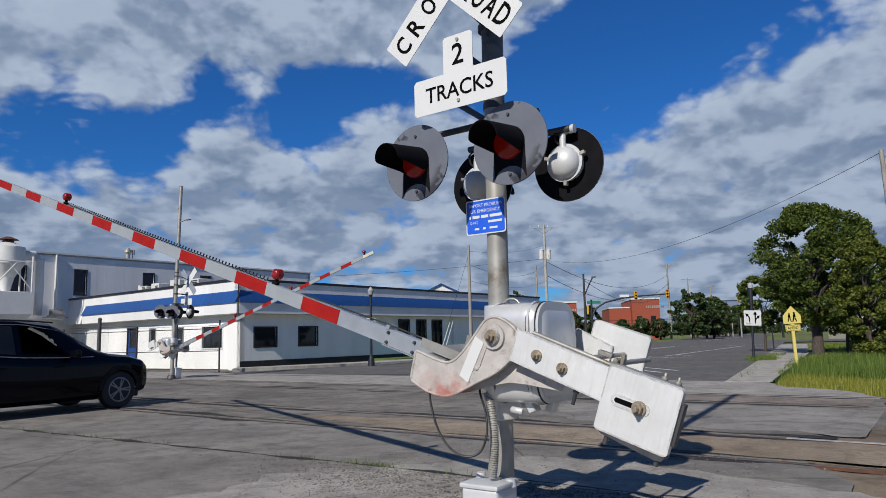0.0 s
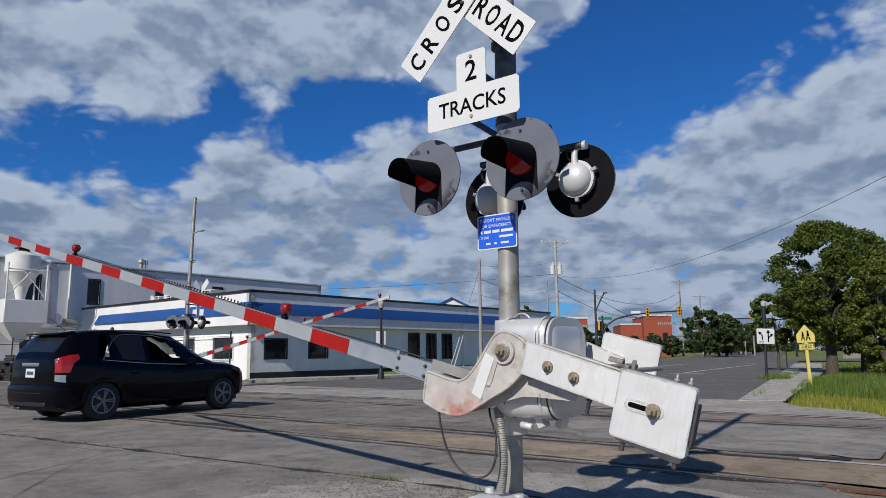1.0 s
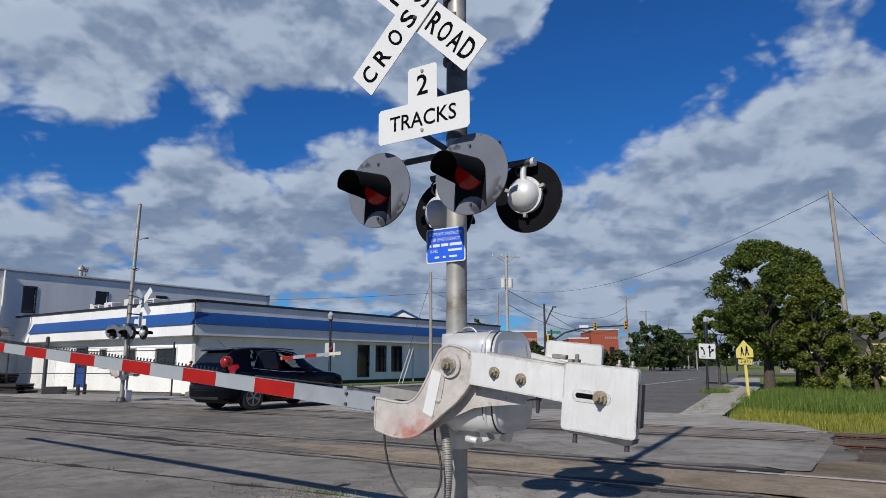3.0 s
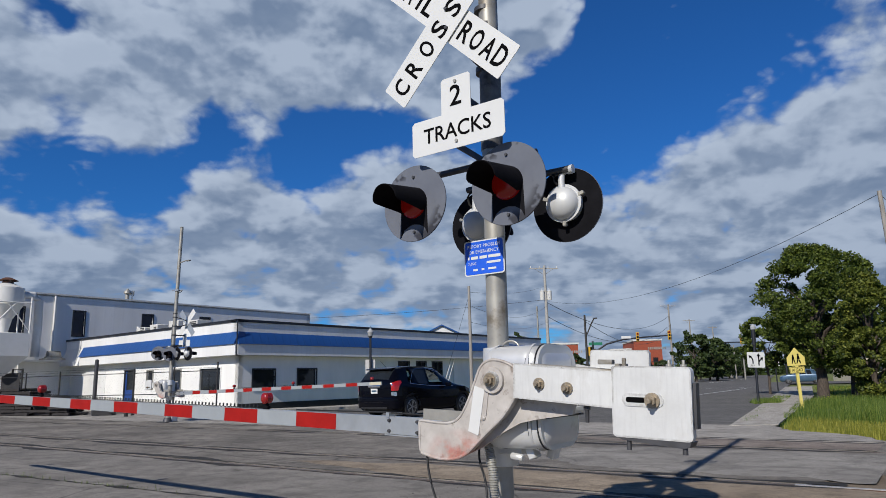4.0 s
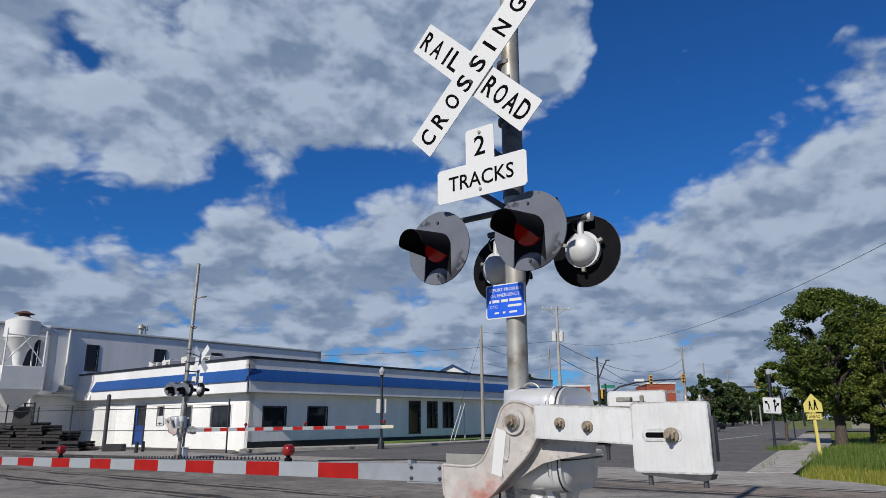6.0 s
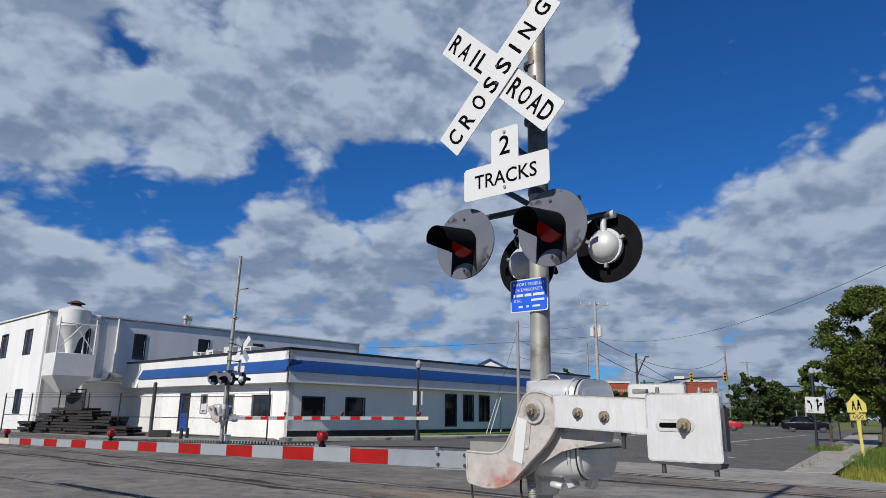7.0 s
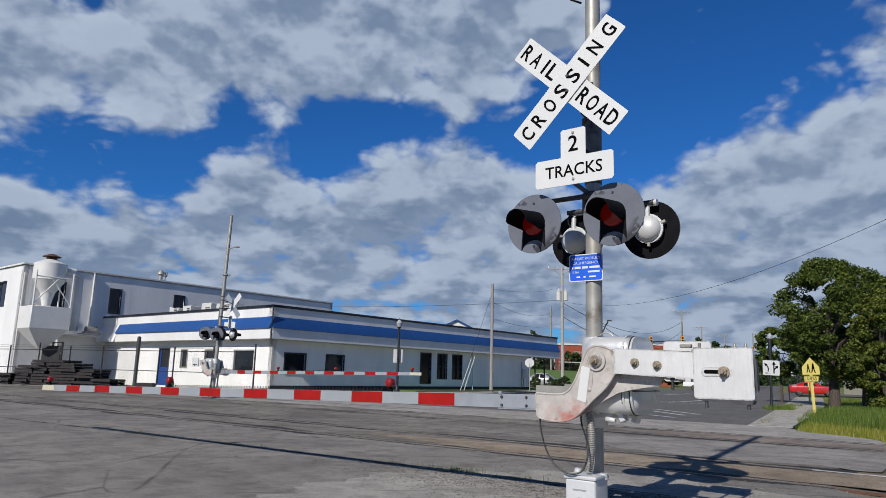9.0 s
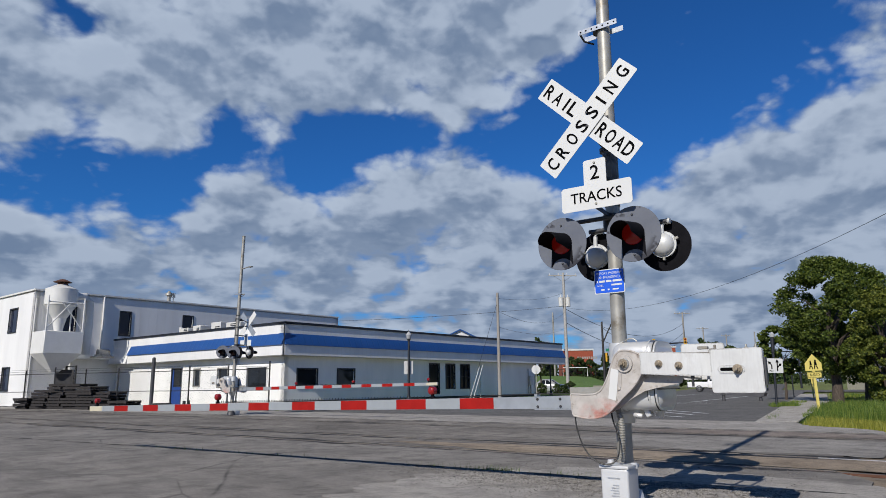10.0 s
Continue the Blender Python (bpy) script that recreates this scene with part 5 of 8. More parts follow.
    while x < L - 0.5:
        wide = 0.432
        for a, b, m in ((x, x + wide, STRIPE_RED), (x + wide, min(x + step, L - 0.45), STRIPE_WHITE)):
            if b - a < 0.05:
                continue
            bm = bm_new()
            for s in (1, -1):
                (h0, w0), (h1, w1) = half(a), half(b)
                q = [(a, s * (w0 + 0.0012), -h0 * 0.97), (b, s * (w1 + 0.0012), -h1 * 0.97), (b, s * (w1 + 0.0012), h1 * 0.97), (a, s * (w0 + 0.0012), h0 * 0.97)]
                q2 = [(px, py + s * 0.0012, pz) for px, py, pz in q]
                A, B = [bm.verts.new(p) for p in q], [bm.verts.new(p) for p in q2]
                bm.faces.new(A)
                bm.faces.new(B)
                for j in range(4):
                    bm.faces.new((A[j], A[(j + 1) % 4], B[(j + 1) % 4], B[j]))
            part("stripe", bm, m, arm, "red reflective stripe" if m is STRIPE_RED else "white reflective stripe")
        x += step
        k += 1
    bm = bm_new()
    (h0, w0) = half(L - 0.3)
    for s in (1, -1):
        span(bm, (L - 0.42, s * (w0 + 0.001), -h0 * 0.9), (L - 0.005, s * (w0 + 0.004), h0 * 0.9))
    part("tip_stripe", bm, STRIPE_CREAM, arm, "cream stripe at the tip")
    for bx in (0.12, 0.33, 0.58):
        for bz in (0.033, -0.038):
            for s in (1, -1):
                bm = bm_new()
                cyl(bm, (bx, s * 0.027, bz), (bx, s * 0.042, bz), 0.014, 0.010, 10)
                part("arm_bolt", bm, STEEL_DARK, arm, "dark steel bolt head")
    bm = bm_new()
    span(bm, (-0.02, -0.031, -0.070), (0.62, 0.031, -0.062))
    span(bm, (0.58, -0.034, 0.055), (0.61, 0.034, 0.085))
    part("splice_plate", bm, ALU, arm)
    lamps = (1.92, 5.86, L - 0.22)
    if at.translation.y > 5:
        lamps = (3.3, 6.1, L - 0.35)
    for lx in lamps:
        arm_lamp(arm, lx, half(lx)[0])
    # coiled lead along the top of the arm
    bm = bm_new()
    pts = [(0.05, 0.01, 0.075), (0.6, 0.01, 0.085), (1.2, 0.012, 0.075), (1.55, 0.01, 0.068)]
    tube(bm, pts, 0.006, 6)
    part("cable", bm, CABLE, arm)
    bm = bm_new()
    a0, a1 = lamps[0] + 0.10, lamps[1] - 0.05
    pts = []
    turns = int((a1 - a0) / 0.05)
    for j in range(turns * 8):
        s = j / (turns * 8)
        xx = a0 + (a1 - a0) * s
        ph = 2 * math.pi * j / 8
        pts.append((xx, 0.013 * math.cos(ph), half(xx)[0] + 0.018 + 0.014 * math.sin(ph)))
    tube(bm, pts, 0.0042, 5)
    part("coiled_lead", bm, CABLE, arm, "black coiled lead")
    return gate


HERE = pose(0, 0, 0, 0, 0, 150)
near_signal = crossing_signal(HERE, 7.3, "silver railroad crossing signal mast with white crossbuck and red lamps")
near_gate = crossing_gate(HERE @ pose(-0.190, 0, 1.2), 10.0, "white counterweighted crossing gate with red and white arm, lowering")
THERE = pose(-12.10, 18.98, 0.05, 0, 0, 330)
far_signal = crossing_signal(THERE @ Matrix.Rotation(radians(1.3), 4, Vector((-0.845, 0.534, 0))), 6.95, "far crossing signal mast with lamps, seen from behind", False)
far_gate = crossing_gate(THERE @ pose(-0.153, 0, 1.24), 10.05, "far crossing gate with thin striped arm, lowering")
bm = bm_new()
tube(bm, [(0.05, 0, 5.62), (0.4, 0, 5.66), (0.6, 0, 5.66)], 0.022, 8)
box(bm, (0.55, 0, 5.65), (0.22, 0.10, 0.035))
part("mast_arm", bm, STEEL, far_signal, "short lamp arm")

# loose lead that hangs from the casting and runs back to the mechanism
bm = bm_new()
knots = [Vector(k) for k in ((0.315, 0.355, 0.74), (0.30, 0.36, 0.64), (0.25, 0.365, 0.50), (0.17, 0.365, 0.395), (0.06, 0.36, 0.345), (-0.03, 0.33, 0.37), (-0.065, 0.30, 0.47), (-0.05, 0.28, 0.60), (0.0, 0.26, 0.72), (0.03, 0.20, 0.84))]
line = []
for i in range(len(knots) - 1):
    p0, p1, p2, p3 = (knots[min(max(i + k, 0), len(knots) - 1)] for k in (-1, 0, 1, 2))
    for j in range(5):
        s = j / 5
        line.append(0.5 * (2 * p1 + (p2 - p0) * s + (2 * p0 - 5 * p1 + 4 * p2 - p3) * s * s + (3 * p1 - p0 - 3 * p2 + p3) * s ** 3))
tube(bm, line, 0.0068, 8)
lead = single("hanging_lead", bm, CABLE, "thin black lead hanging in a loop below the gate", "cable", HERE)


# ---- vehicles: x runs forward from the rear axle, y to the left ----
def car_surface(stations):
    """Each station: x, half width, sill z, belt z, roof z, roof half width."""
    xs = [s[0] for s in stations]

    def at(x, k):
        x = min(max(x, xs[0]), xs[-1])
        i = max(j for j in range(len(xs)) if xs[j] <= x)
        j = min(i + 1, len(xs) - 1)
        f = 0 if i == j else (x - xs[i]) / (xs[j] - xs[i])
        _, w, zs, zb, zr, wr = [a + (b - a) * f for a, b in zip(stations[i], stations[j])]
        ring = [(w * 0.86, zs), (w * 0.965, zs + 0.10), (w, zs + (zb - zs) * 0.45), (w * 0.985, zb - 0.10), (w * 0.955, zb), (wr + (w * 0.955 - wr) * 0.45, zb + (zr - zb) * 0.55), (wr, zr - 0.06 * min(1, (zr - zb) * 3)), (wr * 0.80, zr - 0.008), (0.0, zr + 0.012)]
        i0 = min(int(k), len(ring) - 2)
        g = k - i0
        return Vector((x, ring[i0][0] + (ring[i0 + 1][0] - ring[i0][0]) * g, ring[i0][1] + (ring[i0 + 1][1] - ring[i0][1]) * g))
    at.knots = xs
    return at


def skin(bm, at, x0, x1, k0, k1, nx, nk, lift=0.0, mirror=True, cut=None):
    for s in ((1, -1) if mirror else (1,)):
        grid = []
        line = None
        if cut is None:
            line = sorted({round(x0 + (x1 - x0) * i / nx, 4) for i in range(nx + 1)} | {round(x, 4) for x in at.knots if min(x0, x1) < x < max(x0, x1)})
            nx = len(line) - 1
        for i in range(nx + 1):
            row = []
            for j in range(nk + 1):
                k = k0 + (k1 - k0) * j / nk
                a, b = (x0, x1) if cut is None else cut(k)
                x = a + (b - a) * i / nx if line is None else line[i]
                p = at(x, k)
                n = (at(x + 0.02, k) - at(x - 0.02, k)).cross(at(x, min(k + 0.05, 8)) - at(x, max(k - 0.05, 0)))
                if n.length > 1e-9:
                    n.normalize()
                    if n.y < 0 or (abs(n.y) < 0.05 and n.z < 0):
                        n = -n
                p = p + n * lift
                row.append(bm.verts.new((p.x, s * p.y, p.z)))
            grid.append(row)
        for i in range(nx):
            for j in range(nk):
                f = (grid[i][j], grid[i + 1][j], grid[i + 1][j + 1], grid[i][j + 1])
                bm.faces.new(f if s > 0 else f[::-1])


def wheel(parent, x, y, r, spokes=5, fancy=True):
    wh = new("wheel")
    wh.parent, wh.matrix_basis = parent, pose(x, y, r)
    side = 1 if y > 0 else -1
    bm = bm_new()
    for a, b, ra, rb in ((-0.11, -0.085, r - 0.03, r - 0.004), (-0.085, 0.085, r - 0.004, r - 0.004), (0.085, 0.11, r - 0.004, r - 0.03)):
        cyl(bm, (0, a, 0), (0, b, 0), ra, rb, 36)
    part("tyre", bm, RUBBER, wh, "black tyre")
    rr = r * 0.66
    bm = bm_new()
    o = side * 0.112
    for k in range(36):
        a0, a1 = 2 * math.pi * k / 36, 2 * math.pi * (k + 1) / 36
        q = []
        for rad, yy in ((rr, o), (rr * 0.90, o + side * 0.006), (rr * 0.86, o - side * 0.03)):
            q.append([(rad * math.cos(a), yy, rad * math.sin(a)) for a in (a0, a1)])
        for c, d in zip(q, q[1:]):
            bm.faces.new([bm.verts.new(p) for p in (c[0], c[1], d[1], d[0])])
    for k in range(spokes):
        for w in (-0.13, 0.13):
            a = 2 * math.pi * k / spokes + w
            d = Vector((math.cos(a), 0, math.sin(a)))
            m = Matrix.Translation(d * rr * 0.5 + Vector((0, o - side * 0.008, 0))) @ Matrix.Rotation(-a, 4, "Y")
            box(bm, (0, 0, 0), (rr * 0.86, 0.022, rr * 0.10), m)
    cyl(bm, (0, o - side * 0.02, 0), (0, o + side * 0.008, 0), rr * 0.20, rr * 0.17, 16)
    part("rim", bm, RIM_ALLOY, wh, "silver alloy rim")
    bm = bm_new()
    cyl(bm, (0, o - side * 0.045, 0), (0, o - side * 0.040, 0), rr * 0.88, rr * 0.88, 28)
    part("brake_disc", bm, CAR_TRIM, wh)
    return wh


def suv():
    st = [(-0.905, 0.64, 0.44, 1.10, 1.17, 0.55), (-0.870, 0.76, 0.37, 1.13, 1.23, 0.62), (-0.82, 0.84, 0.30, 1.15, 1.31, 0.65), (-0.66, 0.895, 0.25, 1.17, 1.54, 0.64), (-0.52, 0.91, 0.23, 1.16, 1.655, 0.62), (-0.25, 0.915, 0.22, 1.13, 1.695, 0.61), (0.3, 0.92, 0.21, 1.08, 1.72, 0.62), (1.0, 0.92, 0.20, 1.02, 1.71, 0.63), (1.6, 0.92, 0.20, 1.00, 1.655, 0.61), (2.05, 0.92, 0.21, 1.00, 1.44, 0.60), (2.45, 0.915, 0.22, 1.01, 1.17, 0.66), (2.66, 0.91, 0.23, 1.01, 1.07, 0.74), (3.1, 0.885, 0.24, 0.97, 1.03, 0.70), (3.42, 0.82, 0.29, 0.89, 0.95, 0.62), (3.58, 0.72, 0.31, 0.78, 0.84, 0.52), (3.64, 0.56, 0.36, 0.66, 0.70, 0.40)]
    return st


def sedan(h=1.45, low=0.0):
    st = [(-1.0, 0.62, 0.45, 0.86, 0.90, 0.55), (-0.95, 0.74, 0.34, 0.90, 0.96, 0.60), (-0.7, 0.83, 0.26, 0.92, 1.00, 0.62), (-0.25, 0.87, 0.22, 0.92, 1.05, 0.60), (0.30, 0.88, 0.20, 0.91, h - 0.05, 0.56), (0.9, 0.88, 0.19, 0.90, h, 0.57), (1.5, 0.88, 0.19, 0.89, h - 0.06, 0.56), (2.2, 0.88, 0.20, 0.90, 0.98, 0.66), (2.9, 0.86, 0.21, 0.84, 0.90, 0.68), (3.35, 0.80, 0.22, 0.74, 0.80, 0.60), (3.55, 0.62, 0.30, 0.62, 0.66, 0.46)]
    return [(q[0] * 0.93, *q[1:]) for q in st]


def make_car(name, stations, base, paint, label, category, wheel_r, detail=True, at=None):
    car = thing(name, label, category, at)
    surf = car_surface(stations)
    x0, x1 = stations[0][0], stations[-1][0]
    bm = bm_new()
    skin(bm, surf, x0, x1, 0, 8, 90 if detail else 28, 32 if detail else 16, 0)
    for x in (x0, x1):
        ring = [surf(x, k) for k in np.linspace(0, 8, 33 if detail else 17)]
        loop = [bm.verts.new((p.x, p.y, p.z)) for p in ring] + [bm.verts.new((p.x, -p.y, p.z)) for p in ring[-2::-1]]
        bm.faces.new(loop)
    bmesh.ops.remove_doubles(bm, verts=bm.verts, dist=0.001)
    # side glass, rear and front screens
    hi = max(stations, key=lambda s: s[4])
    tall = hi[4] - hi[3]
    roofs = [s[0] for s in stations if s[4] - s[3] > tall * 0.80]
    a, b = min(roofs), max(roofs)
    doors = [(a + 0.10, a + 0.42), (a + 0.62, a + (b - a) * 0.5 + 0.20), (a + (b - a) * 0.5 + 0.27, b + 0.22)] if detail else [(a + 0.1, a + (b - a) * 0.5), (a + (b - a) * 0.5 + 0.07, b + 0.15)]
    if detail:
        # the front doors' glass is open to the cabin
        p, q = doors[2]
        gone = []
        for f in bm.faces:
            c = f.calc_center_median()
            side = abs(c.y)
            ks = [k for k in np.linspace(4.3, 5.7, 15) if (surf(c.x, k) - Vector((c.x, side, c.z))).length < 0.06]
            if ks and len(f.verts) == 4 and p + 0.05 < c.x < q - 0.08 - 0.42 * (ks[0] - 4.16) / 1.6:
                gone.append(f)
            elif ks and len(f.verts) == 4 and doors[0][0] + 0.05 + 0.10 * (ks[0] - 4.16) / 1.6 < c.x < doors[0][1] - 0.05:
                gone.append(f)
            elif len(f.verts) == 4 and side > 0.55 and min(math.hypot(c.x - wx, c.z - 0.36) for wx in (0.0, base)) < 0.40:
                gone.append(f)
            elif len(f.verts) == 4 and b + 0.16 < c.x < stations[11][0] - 0.08 and side < surf(c.x, 6.4).y and c.z > 1.0:
                gone.append(f)
        bmesh.ops.delete(bm, geom=gone, context="FACES")
    body = part("body", bm, paint, car, "glossy painted body")
    if detail:
        for sy in (0.36, -0.36):
            bm = bm_new()
            span(bm, (0.95, sy - 0.24, 0.45), (1.10, sy + 0.24, 1.12))
            span(bm, (1.0, sy - 0.13, 1.12), (1.08, sy + 0.13, 1.32))
            span(bm, (1.05, sy - 0.24, 0.42), (1.6, sy + 0.24, 0.58))
            soften(bm, 0.03, 2)
            part("seat", bm, CAR_TRIM, car, "dark front seat")
    bm = bm_new()
    span(bm, (x0 + 0.25, -0.78, 0.20), (x1 - 0.3, 0.78, 0.36))
    part("underbody", bm, CAR_TRIM, car, "black underside")
    for i, (p, q) in enumerate(doors):
        slope0, slope1 = (0.10 if i == 0 else 0.0), (0.42 if i == len(doors) - 1 else 0.0)
        if detail and i == 1:
            slope0 = -0.20
        for side in (1, -1):
            bm = bm_new()
            skin(bm, surf, p, q, 4.16, 5.75, 8, 5, 0.007, False, lambda k, p=p, q=q, s0=slope0, s1=slope1: (p + s0 * (k - 4.16) / 1.6, q - s1 * (k - 4.16) / 1.6))
            if side < 0:
                bmesh.ops.scale(bm, vec=(1, -1, 1), verts=bm.verts)
            part("side_window", bm, CAR_CLEAR if detail and i != 1 else CAR_GLASS, car, "dark side glass" if i < 2 else "side glass")
    rear0 = [s[0] for s in stations if s[0] < a][-1] if a > x0 else x0
    bm = bm_new()
    front = [s[0] for s in stations if s[0] > b]
    skin(bm, surf, b + 0.10, front[1] - 0.02, 6.25, 8, 8, 5, 0.007)
    part("windscreen", bm, CAR_CLEAR if detail else CAR_GLASS, car, "windscreen")
    bm = bm_new()
    skin(bm, surf, (stations[1][0] + 0.03) if detail else stations[3][0] + 0.05, a - 0.04 if detail else a - 0.02, 6.3, 8, 6, 5, 0.007)
    part("rear_window", bm, CAR_GLASS, car, "dark rear window")
    if detail:
        for s in (1, -1):
            bm = bm_new()
            skin(bm, surf, -0.872, -0.50, 2.6, 4.25, 14, 10, 0.018, False, lambda k: (-0.872 + 0.05 * max(0.0, k - 4.1), -0.50 - 0.13 * abs(k - 4.0)))
            if s < 0:
                bmesh.ops.scale(bm, vec=(1, -1, 1), verts=bm.verts)
                bmesh.ops.reverse_faces(bm, faces=bm.faces)
            lampo = part("tail_lamp", bm, TAIL_RED, car, "red wrap-round tail lamp")
            bm = bm_new()
            ball(bm, (-0.865, s * 0.76, 1.10), 0.04, (0.5, 1, 1), 12)
            part("reversing_lens", bm, CHROME, lampo)
            bm = bm_new()
            skin(bm, surf, -0.872, -0.74, 2.15, 2.5, 5, 3, 0.014, False)
            if s < 0:
                bmesh.ops.scale(bm, vec=(1, -1, 1), verts=bm.verts)
                bmesh.ops.reverse_faces(bm, faces=bm.faces)
            part("reflector", bm, CHROME, lampo, "clear lens below the red lamp")
            bm = bm_new()
            box(bm, (1.85, s * 1.02, 1.07), (0.12, 0.20, 0.14))
            soften(bm, 0.03, 3)
            part("door_mirror", bm, paint, car)
            for wx in (0.0, 2.86):
                bm = bm_new()
                for k in range(14):
                    a0 = math.pi * k / 14
                    a1 = math.pi * (k + 1) / 14
                    q = []
                    for rad in (0.375, 0.455):
                        q.append([(wx + rad * math.cos(t), s * (0.925 - 0.012), 0.36 + rad * math.sin(t)) for t in (a0, a1)])
                    bm.faces.new([bm.verts.new(p) for p in (q[0][0], q[0][1], q[1][1], q[1][0])])
                bmesh.ops.solidify(bm, geom=bm.faces[:], thickness=0.02)
                part("wheel_arch", bm, CAR_TRIM, car, "black wheel arch")
            bm = bm_new()
            tube(bm, [(x, s * (surf(x, 4.05).y + 0.006), surf(x, 4.05).z) for x in np.linspace(-0.05, 2.3, 16)], 0.008, 6)
            tube(bm, [(-0.05, s * (surf(-0.05, 4.05).y + 0.006), surf(-0.05, 4.05).z), (0.20, s * (surf(0.2, 5.2).y + 0.012), surf(0.2, 5.2).z), (0.42, s * (surf(0.42, 5.85).y + 0.012), surf(0.42, 5.85).z), (1.1, s * (surf(1.1, 5.9).y + 0.012), surf(1.1, 5.9).z), (1.7, s * (surf(1.7, 5.85).y + 0.012), surf(1.7, 5.85).z)], 0.007, 6)
            part("window_trim", bm, CHROME, car, "bright window trim")
            for dx in (0.62, 1.62):
                bm = bm_new()
                box(bm, (dx, s * 0.925, 0.86), (0.17, 0.03, 0.03))
                soften(bm, 0.008, 1)
                part("door_handle", bm, paint, car)
        bm = bm_new()
        box(bm, (-0.908, 0, 1.055), (0.04, 0.56, 0.07))
        soften(bm, 0.012, 2)
        part("tailgate_strip", bm, CHROME, car, "chrome tailgate strip")
        bm = bm_new()
        box(bm, (-0.910, 0.0, 0.90), (0.012, 0.30, 0.16))
        plate = part("number_plate", bm, SIGN_WHITE, car, "white number plate")
        bm = bm_new()
        box(bm, (-0.9185, 0, 0.90), (0.003, 0.22, 0.06))
        part("text_bar", bm, CAR_BLUE, plate)
        bm = bm_new()
        ring = [surf(-0.62, 1.0), surf(-0.75, 1.0), surf(-0.84, 1.0), surf(-0.87, 1.0), surf(-0.905, 1.0)]
        line = [(p.x - 0.012, p.y + 0.012) for p in ring]
        line = line + [(x, -y) for x, y in line[::-1]]
        rows = [[bm.verts.new((x - (d if abs(y) < 0.86 else 0.0), y * (1 + d * 0.4), z)) for x, y in line] for z, d in ((0.33, 0.0), (0.42, 0.018), (0.52, 0.028), (0.62, 0.030), (0.675, 0.022), (0.70, -0.005))]
        for p, q in zip(rows, rows[1:]):
            for k in range(len(line) - 1):
                bm.faces.new((p[k], p[k + 1], q[k + 1], q[k]))
        bm.faces.new(rows[-1])
        part("rear_bumper", bm, paint, car, "dark rear bumper")
        bm = bm_new()
        box(bm, (-0.937, 0, 0.54), (0.02, 0.9, 0.018))
        box(bm, (-0.915, 0, 0.34), (0.05, 1.2, 0.07))
        soften(bm, 0.006, 1)
        part("bumper_insert", bm, CAR_TRIM, car, "black bumper groove and valance")
        bm = bm_new()
        box(bm, (-0.60, 0, 1.640), (0.28, 1.16, 0.034), Matrix.Rotation(radians(-9), 4, "Y"))
        soften(bm, 0.01, 2)
        part("spoiler", bm, paint, car)
        bm = bm_new()
        cyl(bm, (-0.30, 0.0, 1.69), (-0.62, 0.0, 1.92), 0.006, 0.004, 8)
        part("aerial", bm, CAR_TRIM, car)
        for s in (1, -1):
            bm = bm_new()
            tube(bm, [(x, s * 0.57, 1.660 + 0.040 * math.sin(math.pi * (x + 0.25) / 1.9)) for x in np.linspace(-0.25, 1.65, 12)], 0.014, 8)
            part("roof_rail", bm, CAR_TRIM, car)
        bm = bm_new()
        cyl(bm, (-0.80, 0.48, 0.30), (-0.90, 0.48, 0.29), 0.035, 0.035, 12)
        part("exhaust_pipe", bm, STEEL_DARK, car)
    wheels = []
    for wx in (0.0, base):
        for wy in (0.775 if detail else 0.74, -0.775 if detail else -0.74):
            wheels.append(wheel(car, wx, wy, wheel_r))
    return car, wheels


suv_car, suv_wheels = make_car("suv", suv(), 2.86, CAR_NAVY, "dark navy suv with red tail lamps driving over the crossing", "suv", 0.36)
dark_car, dark_wheels = make_car("sedan", sedan(1.46), 2.51, CAR_BLACK, "dark sedan driving along the cross street", "car", 0.32, False)
red_car, red_wheels = make_car("coupe", sedan(1.32), 2.46, CAR_RED, "low red coupe driving along the cross street", "car", 0.31, False)
silver_car, silver_wheels = make_car("sedan", sedan(1.48), 2.51, CAR_SILVER, "silver sedan parked beyond the low building", "car", 0.32, False, pose(0.6, 66.6, 0.08, 0, 0, -18))


def pickup():
    car = thing("pickup_truck", "white pickup truck waiting on the cross street", "pickup truck", pose(19.3, 77.0, 0, 0, 0, -18))
    bm = bm_new()
    span(bm, (-1.25, -0.95, 0.50), (1.0, 0.95, 1.12))
    span(bm, (1.0, -0.95, 0.45), (4.3, 0.95, 1.14))
    slab(bm, [(0.95, 1.1), (3.05, 1.1), (2.45, 1.85), (1.10, 1.88)], -0.82, 0.82)
    soften(bm, 0.06, 2)
    part("body", bm, CAR_WHITE, car, "white painted body")
    for s in (1, -1):
        bm = bm_new()
        slab(bm, [(1.18, 1.2), (2.80, 1.2), (2.40, 1.74), (1.22, 1.76)], s * 0.826, s * 0.834)
        part("side_window", bm, CAR_GLASS, car)
    bm = bm_new()
    span(bm, (-1.33, -0.9, 0.48), (-1.26, 0.9, 0.66))
    part("rear_bumper", bm, CHROME, car)
    for wx in (0.0, 3.4):
        for wy in (0.85, -0.85):
            wheel(car, wx, wy, 0.37)
    return car


truck = pickup()
blue_car, blue_wheels = make_car("sedan", sedan(1.46), 2.51, CAR_BLUE, "steel blue sedan turning along the cross street", "car", 0.32, False)


# ---- buildings ----
B1 = Vector((math.sin(radians(32.5)), math.cos(radians(32.5)), 0))
B2 = Vector((-B1.y, B1.x, 0))
CORNER = Vector((-13.05, 27.37, 0))


def frame_at(origin, run, out):
    """A pose whose x runs along a wall, y out of it and z up."""
    m = Matrix((run, out, Vector((0, 0, 1)))).transposed().to_4x4()
    m.translation = origin
    return m


